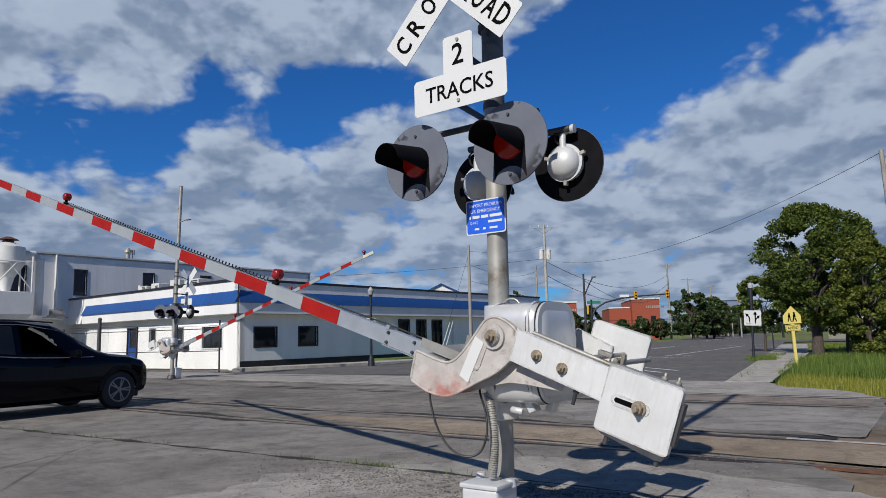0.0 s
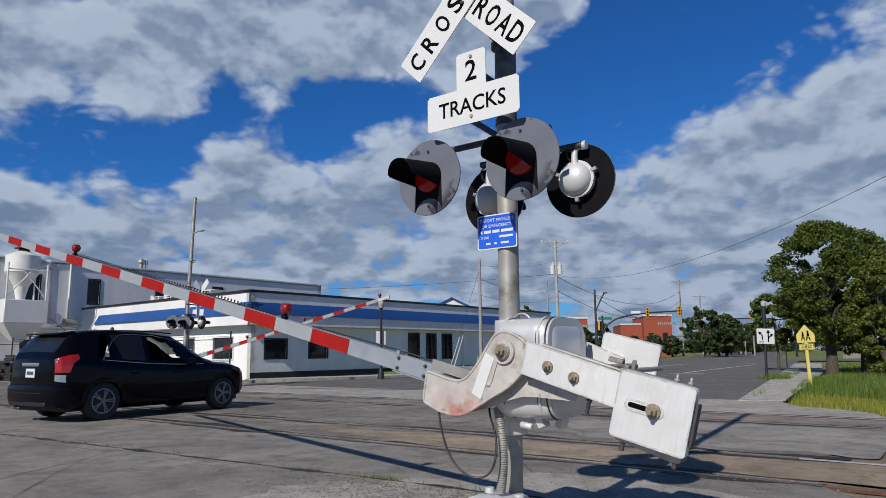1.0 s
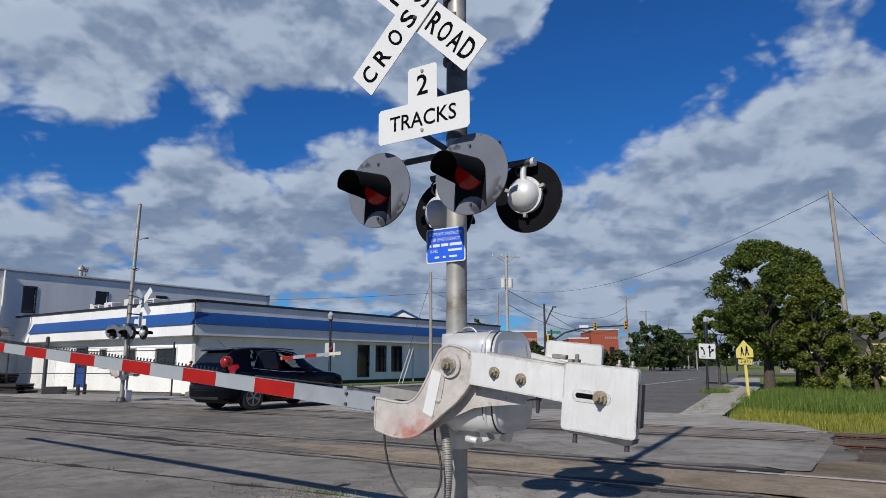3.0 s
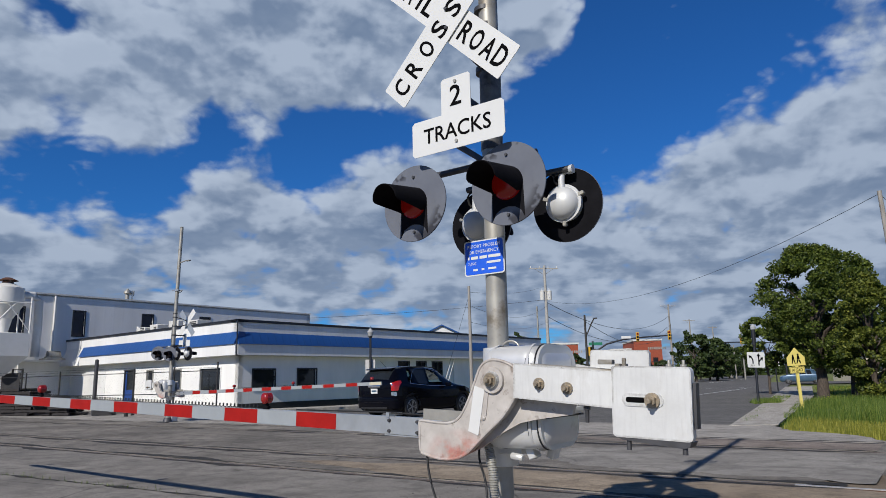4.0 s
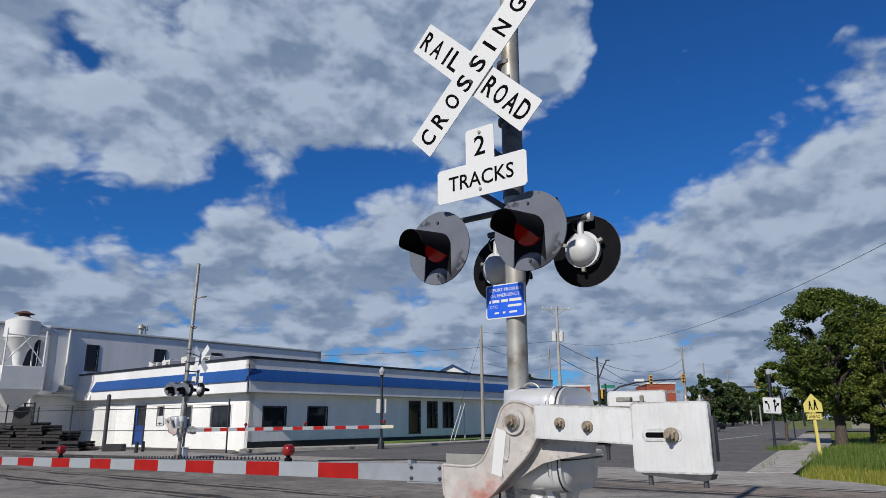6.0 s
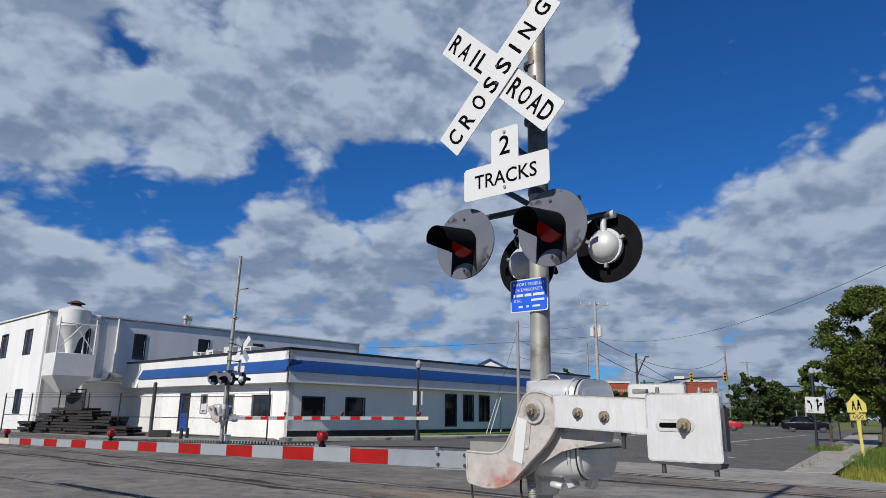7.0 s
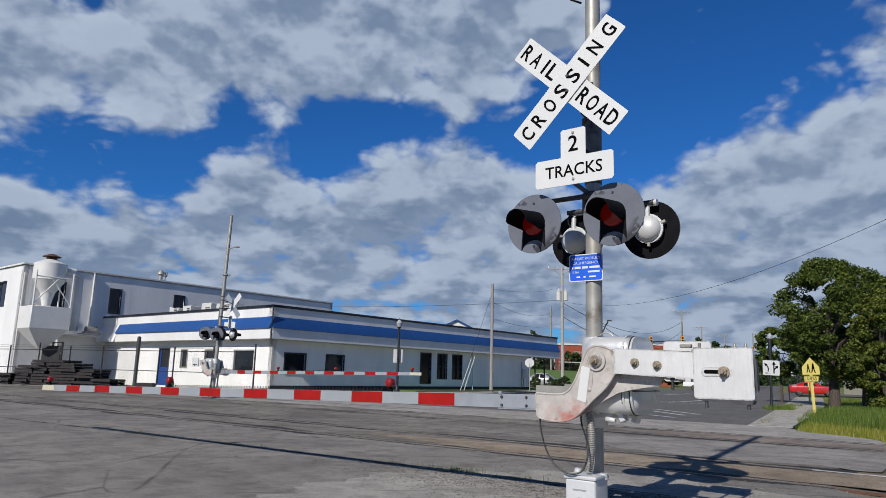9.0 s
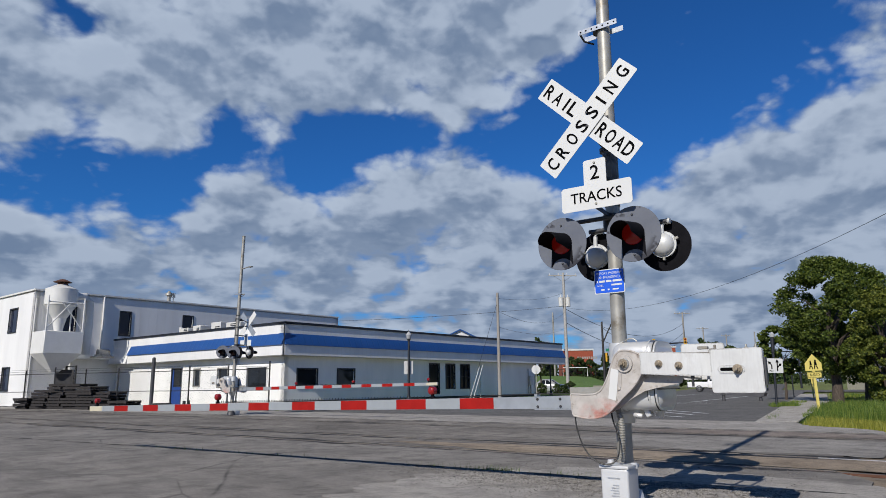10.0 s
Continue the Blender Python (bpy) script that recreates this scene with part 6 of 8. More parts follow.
def window(parent, x0, z0, x1, z1, frame, pane, at=None, mullion=False, depth=0.10, label=""):
    w = new("window")
    w.parent = parent
    w["label"] = label or "dark window"
    bm = bm_new()
    t = 0.07
    for a, b in (((x0 - t, z0 - t), (x0, z1 + t)), ((x1, z0 - t), (x1 + t, z1 + t)), ((x0, z0 - t), (x1, z0)), ((x0, z1), (x1, z1 + t))):
        span(bm, (a[0], -depth, a[1]), (b[0], 0.035, b[1]))
    if mullion:
        span(bm, ((x0 + x1) / 2 - 0.025, -depth, z0), ((x0 + x1) / 2 + 0.025, 0.02, z1))
        span(bm, (x0, -depth, (z0 + z1) / 2 - 0.02), (x1, 0.015, (z0 + z1) / 2 + 0.02))
    part("frame", bm, frame, w, "", at)
    bm = bm_new()
    span(bm, (x0, -depth + 0.01, z0), (x1, -depth + 0.03, z1))
    part("pane", bm, pane, w, "", at)
    return w


def wall_with_holes(bm, length, height, holes, thick=0.25, z0=0.0):
    """A wall in x and z, with its outside at y = 0 and openings right through."""
    xs = sorted({0.0, length, *[h[0] for h in holes], *[h[2] for h in holes]})
    zs = sorted({z0, height, *[h[1] for h in holes], *[h[3] for h in holes]})
    nx, nz = len(xs) - 1, len(zs) - 1

    def solid(i, j):
        if not (0 <= i < nx and 0 <= j < nz):
            return False
        mx, mz = (xs[i] + xs[i + 1]) / 2, (zs[j] + zs[j + 1]) / 2
        return not any(h[0] < mx < h[2] and h[1] < mz < h[3] for h in holes)

    made = {}

    def at(i, j, back):
        if (i, j, back) not in made:
            made[i, j, back] = bm.verts.new((xs[i], -thick if back else 0.0, zs[j]))
        return made[i, j, back]

    for i in range(nx):
        for j in range(nz):
            if not solid(i, j):
                continue
            for back in (False, True):
                bm.faces.new([at(i, j, back), at(i + 1, j, back), at(i + 1, j + 1, back), at(i, j + 1, back)])
            for di, dj, p, q in ((-1, 0, (i, j), (i, j + 1)), (1, 0, (i + 1, j), (i + 1, j + 1)), (0, -1, (i, j), (i + 1, j)), (0, 1, (i, j + 1), (i + 1, j + 1))):
                if not solid(i + di, j + dj):
                    bm.faces.new([at(*p, False), at(*q, False), at(*q, True), at(*p, True)])


def office_building():
    house = thing("office_building", "low white metal-clad building with a blue band round its flat roof", "building")
    R = frame_at(CORNER, B1, -B2)
    Lf = frame_at(CORNER, B2, -B1)
    length_r, length_l = 28.0, 23.0
    wall_r = 24.15
    wr = [(0.84, 1.02, 2.14, 1.93), (3.62, 1.02, 4.85, 1.95), (11.42, 0.55, 12.35, 2.36), (13.1, 0.85, 13.98, 2.36), (14.65, 0.85, 15.6, 2.36)]
    bm = bm_new()
    wall_with_holes(bm, wall_r, 4.2, wr, 0.25, -0.1)
    ob = part("wall", bm, WALL_WHITE, house, "white ribbed metal wall", R)
    for i, h in enumerate(wr):
        window(house, *h, TRIM_DARK if i < 5 else SIGN_WHITE, PANE, R, i > 2, 0.10, "dark framed window")
    bm = bm_new()
    span(bm, (0, 0.002, -0.1), (wall_r, 0.03, 0.33))
    part("plinth", bm, PLINTH, house, "black painted plinth", R)
    wl = [(1.45, 1.0, 3.2, 2.06), (5.0, 1.1, 5.95, 2.06), (7.8, 1.15, 8.4, 2.08), (9.75, 0.05, 10.9, 2.18)]
    bm = bm_new()
    wall_with_holes(bm, length_l, 4.2, wl, 0.25, -0.1)
    part("wall", bm, WALL_WHITE, house, "white ribbed metal wall", Lf)
    for i, h in enumerate(wl[:3]):
        window(house, *h, SIGN_WHITE if i == 0 else STEEL, PANE, Lf, False, 0.10, "window with a pale frame")
    door = new("door")
    door.parent, door.matrix_basis = house, Lf
    door["label"] = "blue door with a dark upper pane"
    bm = bm_new()
    for a, b in (((9.70, 0), (9.76, 2.24)), ((10.89, 0), (10.95, 2.24)), ((9.76, 2.17), (10.89, 2.24))):
        span(bm, (a[0], -0.12, a[1]), (b[0], 0.03, b[1]))
    part("door_frame", bm, STEEL_DARK, door)
    bm = bm_new()
    span(bm, (9.76, -0.10, 0.02), (10.89, -0.05, 1.1))
    span(bm, (9.76, -0.10, 1.1), (9.90, -0.05, 2.17))
    span(bm, (10.75, -0.10, 1.1), (10.89, -0.05, 2.17))
    part("door_leaf", bm, DOOR_BLUE, door)
    bm = bm_new()
    span(bm, (9.90, -0.09, 1.1), (10.75, -0.07, 2.17))
    part("pane", bm, PANE, door)
    bm = bm_new()
    span(bm, (13.2, 0.0, 0.0), (17.6, 0.02, 2.5))
    part("panel_door", bm, FASCIA_WHITE, house, "white sheet metal panel", Lf)
    # fascia, standing out over the walls, with the blue band sloping out between its white parts
    out = 0.45
    for m, ln, start in ((R, length_r, -out), (Lf, length_l, -out)):
        bm = bm_new()
        slab(bm, [(out - 0.14, 4.2), (0.0, 4.2), (0.0, 3.7), (out - 0.14, 3.7)], start + 0.14, ln, 0)
        part("upper_fascia", bm, FASCIA_WHITE, house, "white ribbed upper fascia", m)
        b_end = ln if m is R else 15.6
        bm = bm_new()
        slab(bm, [(out - 0.12, 3.72), (0.0, 3.72), (0.0, 3.13), (out + 0.16, 3.13), (out + 0.16, 3.17)], start, b_end, 0)
        part("blue_band", bm, BAND_BLUE, house, "blue sloping metal band", m)
        bm = bm_new()
        slab(bm, [(out + 0.08, 3.13), (0.0, 3.13), (0.0, 2.62), (out + 0.08, 2.62)], start, b_end, 0)
        part("lower_fascia", bm, FASCIA_WHITE, house, "white ribbed lower fascia", m)
        if m is not R:
            bm = bm_new()
            slab(bm, [(out - 0.16, 3.71), (0.0, 3.71), (0.0, 2.62), (out + 0.20, 2.62)], b_end + 0.03, ln + 0.1, 0)
            part("end_fascia", bm, FASCIA_WHITE, house, "white sloping end fascia", m)
        bm = bm_new()
        slab(bm, [(out - 0.08, 4.32), (-0.2, 4.32), (-0.2, 4.2), (out - 0.08, 4.2)], start + 0.08, ln, 0)
        part("coping", bm, TRIM_DARK, house, "black roof coping", m)
        bm = bm_new()
        span(bm, (start + 0.05, 0.002, 2.595), (b_end, out + 0.05, 2.615))
        part("soffit", bm, SOFFIT, house, "pale soffit", m)
    bm = bm_new()
    cyl(bm, (-out - 0.02, out + 0.04, 2.62), (-out - 0.02, out + 0.04, 4.2), 0.03, 0.03, 8)
    part("corner_trim", bm, TRIM_DARK, house, "dark corner trim", R)
    bm = bm_new()
    p = [CORNER, CORNER + B1 * length_r, CORNER + B1 * length_r + B2 * length_l, CORNER + B2 * length_l]
    slab(bm, [(q.x, q.y) for q in p], 4.0, 4.16, 2)
    part("roof", bm, ROOF_GREY, house, "flat dark felt roof")
    bm = bm_new()
    for m0, ln in ((frame_at(CORNER + B2 * length_l, B1, B2), wall_r), (frame_at(CORNER + B1 * wall_r, B2, B1), length_l)):
        vs = box(bm, (ln / 2, -0.125, 2.05), (ln, 0.25, 4.3))
        bmesh.ops.transform(bm, matrix=m0, verts=vs)
    part("wall", bm, WALL_WHITE, house, "white ribbed metal wall")
    bm = bm_new()
    cyl(bm, (15.6 + 1.2, 0.06, 0.1), (16.8, 0.06, 2.62), 0.035, 0.035, 8)
    part("downpipe", bm, SOFFIT, house, "", R)
    return house


office = office_building()


def rooftop_units():
    Lf = frame_at(CORNER, B2, -B1)
    made = None
    for s, w, h, d in ((8.5, 1.5, 0.55, 3.0), (11.2, 1.1, 0.75, 3.5), (13.0, 0.9, 0.62, 3.2), (14.2, 1.0, 0.5, 3.0)):
        t = thing("rooftop_unit", "pale grey air conditioning unit on the flat roof", "air conditioner", Lf @ pose(s, -d, 4.50), "rooftop units")
        bm = bm_new()
        span(bm, (-w / 2, -0.5, 0), (w / 2, 0.5, h))
        soften(bm, 0.03, 1)
        for fx in (-w / 2 + 0.1, w / 2 - 0.1):
            span(bm, (fx - 0.05, -0.45, -0.34), (fx + 0.05, 0.45, 0.02))
        part("cabinet", bm, SOFFIT, t)
        bm = bm_new()
        for k in range(4):
            span(bm, (-w / 2 + 0.08, 0.501, 0.1 + k * 0.1), (w / 2 - 0.5, 0.512, 0.16 + k * 0.1))
        part("grille", bm, STEEL_DARK, t)
        bm = bm_new()
        cyl(bm, (w / 4, 0, h), (w / 4, 0, h + 0.06), 0.25, 0.25, 16)
        part("fan", bm, STEEL_DARK, t)
    t = thing("roof_vent", "white vent pipe on the flat roof", "vent", Lf @ pose(15.4, -3, 4.4))
    bm = bm_new()
    cyl(bm, (0, 0, 0), (0, 0, 0.75), 0.13, 0.13, 12)
    part("pipe", bm, SILO_WHITE, t)


rooftop_units()


def warehouse():
    big = thing("warehouse", "tall white metal-sided warehouse with small dark blue windows", "building")
    base = Vector((-29.2, 36.0, 0))
    K = base - B1 * 4.7 + Vector((0.51, 0.41, 0))
    R = frame_at(K, B1, -B2)
    E = frame_at(K, B2, -B1)
    ln, deep, h = 25.3, 30.0, 7.15
    holes = [(1.50, 4.70, 2.50, 6.25), (5.45, 4.62, 6.15, 6.20), (10.1, 5.2, 10.85, 6.25), (14.6, 5.75, 15.4, 6.3)]
    bm = bm_new()
    wall_with_holes(bm, ln, h, holes, 0.3, -0.1)
    part("wall", bm, BIG_WHITE, big, "white sheet metal wall", R)
    for hh in holes:
        window(big, *hh, TRIM_DARK, PANE_BLUE, R, False, 0.12, "dark blue window")
    holes = [(2.6, 4.7, 3.9, 6.2), (7.5, 4.7, 8.8, 6.2), (2.9, 1.0, 4.1, 2.4)]
    bm = bm_new()
    wall_with_holes(bm, deep, h, holes, 0.3, -0.1)
    part("wall", bm, BIG_WHITE, big, "white sheet metal wall", E)
    for hh in holes:
        window(big, *hh, TRIM_DARK, PANE_BLUE, E, False, 0.12, "dark blue window")
    bm = bm_new()
    span(bm, (-0.06, -0.2, h), (ln, 0.10, h + 0.10))
    part("gutter", bm, SILO_WHITE, big, "white roof gutter", R)
    bm = bm_new()
    span(bm, (-0.06, -0.2, h), (deep, 0.10, h + 0.10))
    part("gutter", bm, SILO_WHITE, big, "white roof edge", E)
    bm = bm_new()
    p = [K, K + B1 * ln, K + B1 * ln + B2 * deep, K + B2 * deep]
    slab(bm, [(q.x, q.y) for q in p], h - 0.1, h + 0.02, 2)
    part("roof", bm, SOFFIT, big, "flat pale metal roof")
    for m0, n0 in ((frame_at(K + B1 * ln, B2, B1), deep), (frame_at(K + B2 * deep, B1, B2), ln)):
        bm = bm_new()
        span(bm, (0, -0.3, -0.1), (n0, 0, h))
        part("wall", bm, BIG_WHITE, big, "", m0)
    bm = bm_new()
    cyl(bm, (4.25, 0.09, 3.2), (4.25, 0.09, 7.1), 0.07, 0.07, 10)
    part("downpipe", bm, SILO_WHITE, big, "white downpipe", R)
    bm = bm_new()
    span(bm, (2.2, 0.0, 2.9), (4.6, 0.8, 3.0))
    span(bm, (2.4, 0.0, 0.0), (2.5, 0.1, 2.9))
    part("canopy", bm, SILO_WHITE, big, "", R)
    v = thing("roof_antenna", "small grey antenna and vent on the warehouse roof", "antenna", upright(R @ pose(9.75, -1.0, h + 0.02)))
    bm = bm_new()
    cyl(bm, (0, 0, 0), (0, 0, 0.75), 0.03, 0.03, 8)
    for k in range(3):
        span(bm, (-0.14 + 0.13 * k, -0.03, 0.5), (-0.08 + 0.13 * k, 0.03, 0.85))
    part("aerial", bm, STEEL, v)
    v = thing("roof_vent", "grey mushroom vent on the warehouse roof", "vent", upright(R @ pose(9.4, -1.0, h + 0.02)))
    bm = bm_new()
    cyl(bm, (0, 0, 0), (0, 0, 0.62), 0.15, 0.13, 12)
    cyl(bm, (0, 0, 0.62), (0, 0, 0.80), 0.26, 0.24, 12)
    cyl(bm, (0, 0, 0.80), (0, 0, 0.95), 0.17, 0.07, 12)
    part("hood", bm, STEEL, v)
    return big


warehouse()


def dust_collector():
    d = thing("dust_collector", "white cyclone dust collector with a square hopper beside the warehouse", "dust collector", pose(-29.45, 32.45, 0, 0, 0, 57))
    bm = bm_new()
    cyl(bm, (0, 0, 6.15), (0, 0, 7.15), 0.92, 0.92, 28)
    cyl(bm, (0, 0, 7.15), (0, 0, 7.45), 0.92, 0.30, 28)
    part("drum", bm, SILO_WHITE, d, "white drum")
    bm = bm_new()
    cyl(bm, (0, 0, 7.45), (0, 0, 7.52), 0.30, 0.30, 16)
    cyl(bm, (0, 0, 7.60), (0, 0, 7.78), 0.55, 0.16, 20)
    for a in range(4):
        cyl(bm, (0.24 * math.cos(a * 1.57), 0.24 * math.sin(a * 1.57), 7.5), (0.24 * math.cos(a * 1.57), 0.24 * math.sin(a * 1.57), 7.64), 0.02, 0.02, 6)
    part("rain_cap", bm, RUST, d, "rusty rain cap")
    bm = bm_new()
    cyl(bm, (0, 0, 6.15), (0, 0, 5.35), 0.90, 0.40, 28)
    cyl(bm, (0, 0, 5.35), (0, 0, 4.5), 0.40, 0.22, 24)
    part("cone", bm, SILO_WHITE, d)
    bm = bm_new()
    span(bm, (-1.1, -1.0, 3.15), (1.1, 1.0, 4.5))
    soften(bm, 0.03, 1)
    part("hopper", bm, SILO_WHITE, d, "white square hopper")
    bm = bm_new()
    vs = [bm.verts.new(p) for p in ((-1.1, -1, 3.15), (1.1, -1, 3.15), (1.1, 1, 3.15), (-1.1, 1, 3.15), (-0.2, -0.2, 2.05), (0.2, -0.2, 2.05), (0.2, 0.2, 2.05), (-0.2, 0.2, 2.05))]
    for f in ((0, 1, 5, 4), (1, 2, 6, 5), (2, 3, 7, 6), (3, 0, 4, 7), (4, 5, 6, 7), (3, 2, 1, 0)):
        bm.faces.new([vs[i] for i in f])
    part("hopper_cone", bm, SILO_WHITE, d)
    for sx in (-1.05, 1.05):
        for sy in (-0.95, 0.95):
            bm = bm_new()
            cyl(bm, (sx, sy, 4.4 if sy < 0 else -0.08), (sx, sy, 6.6), 0.05, 0.05, 8)
            part("leg", bm, SILO_WHITE, d)
    for a, b in (((-1.05, -0.95, 4.6), (0.2, -0.95, 6.2)), ((1.05, -0.95, 4.6), (-0.2, -0.95, 6.2)), ((1.05, -0.95, 6.25), (-1.05, -0.95, 6.25))):
        bm = bm_new()
        cyl(bm, a, b, 0.035, 0.035, 6)
        part("brace", bm, SILO_WHITE, d)
    bm = bm_new()
    tube(bm, [(0.8, 0.3, 6.8), (1.6, 0.5, 6.9), (2.0, 0.6, 6.6), (2.05, 0.6, 5.0), (2.05, 0.7, 3.2)], 0.24, 14)
    part("duct", bm, SILO_WHITE, d, "white round duct")
    bm = bm_new()
    span(bm, (2.2, -0.4, 3.0), (3.4, 0.4, 3.08))
    cyl(bm, (2.5, 0, 3.3), (3.2, 0, 3.3), 0.24, 0.24, 14)
    span(bm, (2.4, -0.2, 3.08), (3.3, 0.2, 3.2))
    part("fan_motor", bm, STEEL, d, "grey fan motor on a shelf")


dust_collector()


# ---- street furniture, poles and wires ----
def wire(name, a, b, sag, r, label):
    a, b = Vector(a), Vector(b)
    bm = bm_new()
    tube(bm, [a.lerp(b, s) - Vector((0, 0, sag * 4 * s * (1 - s))) for s in np.linspace(0, 1, 28)], r, 6)
    return single(name, bm, CABLE, label, "wire")


def street_lamp(at, h, banner):
    t = thing("street_lamp", "black ornamental street lamp post with an acorn globe", "street lamp", at, "street lamps")
    bm = bm_new()
    cyl(bm, (0, 0, -0.05), (0, 0, 0.25), 0.17, 0.14, 16)
    cyl(bm, (0, 0, 0.25), (0, 0, 0.45), 0.12, 0.08, 16)
    cyl(bm, (0, 0, 0.4), (0, 0, h - 0.45), 0.065, 0.05, 14)
    cyl(bm, (0, 0, h - 0.45), (0, 0, h - 0.36), 0.06, 0.11, 14)
    part("post", bm, TRIM_DARK, t, "black fluted post")
    bm = bm_new()
    cyl(bm, (0, 0, h - 0.36), (0, 0, h - 0.16), 0.10, 0.155, 18)
    cyl(bm, (0, 0, h - 0.16), (0, 0, h), 0.155, 0.04, 18)
    part("globe", bm, LAMP_GLASS, t, "frosted globe")
    bm = bm_new()
    cyl(bm, (0, 0, h), (0, 0, h + 0.10), 0.035, 0.01, 10)
    part("finial", bm, TRIM_DARK, t)
    if banner:
        bm = bm_new()
        span(bm, (-0.23, 0.070, 1.55), (0.23, 0.075, 2.2))
        part("sign_back", bm, SOFFIT, t, "grey back of a sign")
    return t


street_lamp(pose(-6.65, 27.5, 0.05, 0, 0, 20), 3.66, True)
street_lamp(pose(1.24, 52.0, 0.05, 0, 0, 20), 3.85, False)


def wood_pole(at, h, r, label, arm=0.0, cans=0, material=None, arm_z=None, turn=0):
    t = thing("utility_pole", label, "utility pole", at, "utility poles")
    bm = bm_new()
    cyl(bm, (0, 0, -0.1), (0, 0, h), r, r * 0.68, 14)
    part("pole", bm, material or POLE_WOOD, t)
    if arm:
        bm = bm_new()
        z = (arm_z or h - 0.3)
        box(bm, (0, r * 0.8, z), (arm, 0.10, 0.12))
        part("crossarm", bm, material or POLE_WOOD, t)
        for k in range(4):
            x = -arm / 2 + 0.15 + k * (arm - 0.3) / 3
            bm = bm_new()
            cyl(bm, (x, r * 0.8, z + 0.06), (x, r * 0.8, z + 0.28), 0.05, 0.035, 8)
            part("insulator", bm, SOFFIT, t)
        for s in (1, -1):
            bm = bm_new()
            cyl(bm, (s * arm * 0.32, r * 0.8, z - 0.05), (0, r * 0.8, z - 0.75), 0.025, 0.025, 6)
            part("brace", bm, STEEL, t)
    for k in range(cans):
        x = 0.42 * (1 if k == 0 else -1)
        bm = bm_new()
        cyl(bm, (x, -0.05, h - 3.95), (x, -0.05, h - 2.95), 0.27, 0.27, 16)
        cyl(bm, (x, -0.05, h - 2.95), (x, -0.05, h - 2.88), 0.29, 0.2, 16)
        cyl(bm, (x, -0.05, h - 2.9), (x, -0.05, h - 2.6), 0.05, 0.04, 8)
        part("transformer", bm, SOFFIT, t, "grey can transformer")
    return t


wood_pole(pose(3.95, 72.98, 0, 0, 0, 15), 13.8, 0.21, "tall grey utility pole with crossarm and two grey transformers", 3.4, 2, STEEL_POLE)
wood_pole(pose(-2.45, 36.3, 0.1, 0, 0, 15), 6.65, 0.115, "plain grey wooden pole with guy wires before the building")
wood_pole(pose(8.9, 80.3, 0, 0, 0, 0), 8.65, 0.17, "dark wooden pole with a raked lamp arm", 0, 0, POLE_DARK)
wood_pole(pose(16.98, 27.0, 0, 0, -1.5, 10), 9.1, 0.137, "weathered wooden pole standing among the trees")
wood_pole(pose(34.5, 150, 0, 0, 0, 15), 16.5, 0.25, "distant wooden utility pole with two crossarms", 3.8)
wood_pole(pose(50.0, 195, 0, 0, 0, 15), 16.5, 0.25, "distant wooden utility pole", 3.6)
wood_pole(pose(59.0, 205, 0, 0, 0, 15), 15, 0.22, "distant wooden utility pole", 3.0)
wood_pole(pose(43.0, 130, 0, 0, 0, 15), 10.5, 0.16, "distant slim grey pole", 0, 0, STEEL)
wood_pole(pose(4.6, 120, 0, 0, 0, 15), 14, 0.2, "distant slim lattice pole", 0, 0, STEEL)
for k in range(7):
    wood_pole(pose(50 + k * 3.4, 158 + k * 13, 0), 7.5 + 0.4 * (k % 3), 0.16, "distant pole in a row beside the street")
wire("overhead_wire", (16.75, 27.0, 8.98), (4.2, 73, 9.7), 1.9, 0.012, "black overhead wire sagging between two poles")
wire("overhead_wire", (16.75, 27.0, 8.98), (41, 55, 8.6), 1.0, 0.012, "black overhead wire running on from the pole")
wire("overhead_wire", (-2.45, 36.3, 6.4), (4.0, 73, 11.5), 0.4, 0.009, "thin wire from the plain pole to the tall pole")
wire("overhead_wire", (-2.45, 36.3, 5.6), (4.0, 73, 9.2), 1.0, 0.010, "thin wire from the plain pole to the tall pole")
wire("overhead_wire", (-2.45, 36.3, 4.6), (4.0, 73, 7.4), 0.6, 0.009, "thin wire from the plain pole to the tall pole")
wire("overhead_wire", (4.0, 73, 9.6), (34.5, 150, 14.0), 3.0, 0.03, "distant sagging overhead wire")
wire("overhead_wire", (4.0, 73, 8.0), (34.5, 150, 12.0), 3.4, 0.03, "distant sagging overhead wire")
wire("overhead_wire", (8.9, 80.3, 7.9), (34.5, 150, 11.0), 3.0, 0.03, "distant sagging overhead wire")
wire("overhead_wire", (4.0, 73, 9.9), (-60, 84, 11), 1.2, 0.02, "overhead wire crossing behind the building")
wire("guy_wire", (-2.45, 36.3, 6.2), (-4.25, 34.9, 0.15), 0, 0.009, "taut steel guy wire")
bm = bm_new()
cyl(bm, (-3.62, 35.4, 2.1), (-4.22, 34.92, 0.15), 0.022, 0.022, 8)
cyl(bm, (-3.42, 35.5, 2.2), (-4.02, 35.05, 0.15), 0.022, 0.022, 8)
single("guy_guard", bm, SOFFIT, "pale plastic guards on the guy wires", "guy guard")

# dark pole's raked lamp arm
bm = bm_new()
tube(bm, [(8.9, 80.3, 6.0), (9.2, 80.2, 6.6), (9.6, 80.1, 7.5), (9.95, 80, 8.1)], 0.08, 8)
box(bm, (10.1, 80, 8.2), (0.5, 0.25, 0.14))
single("lamp_arm", bm, POLE_DARK, "dark raked street light arm on the pole", "street lamp")


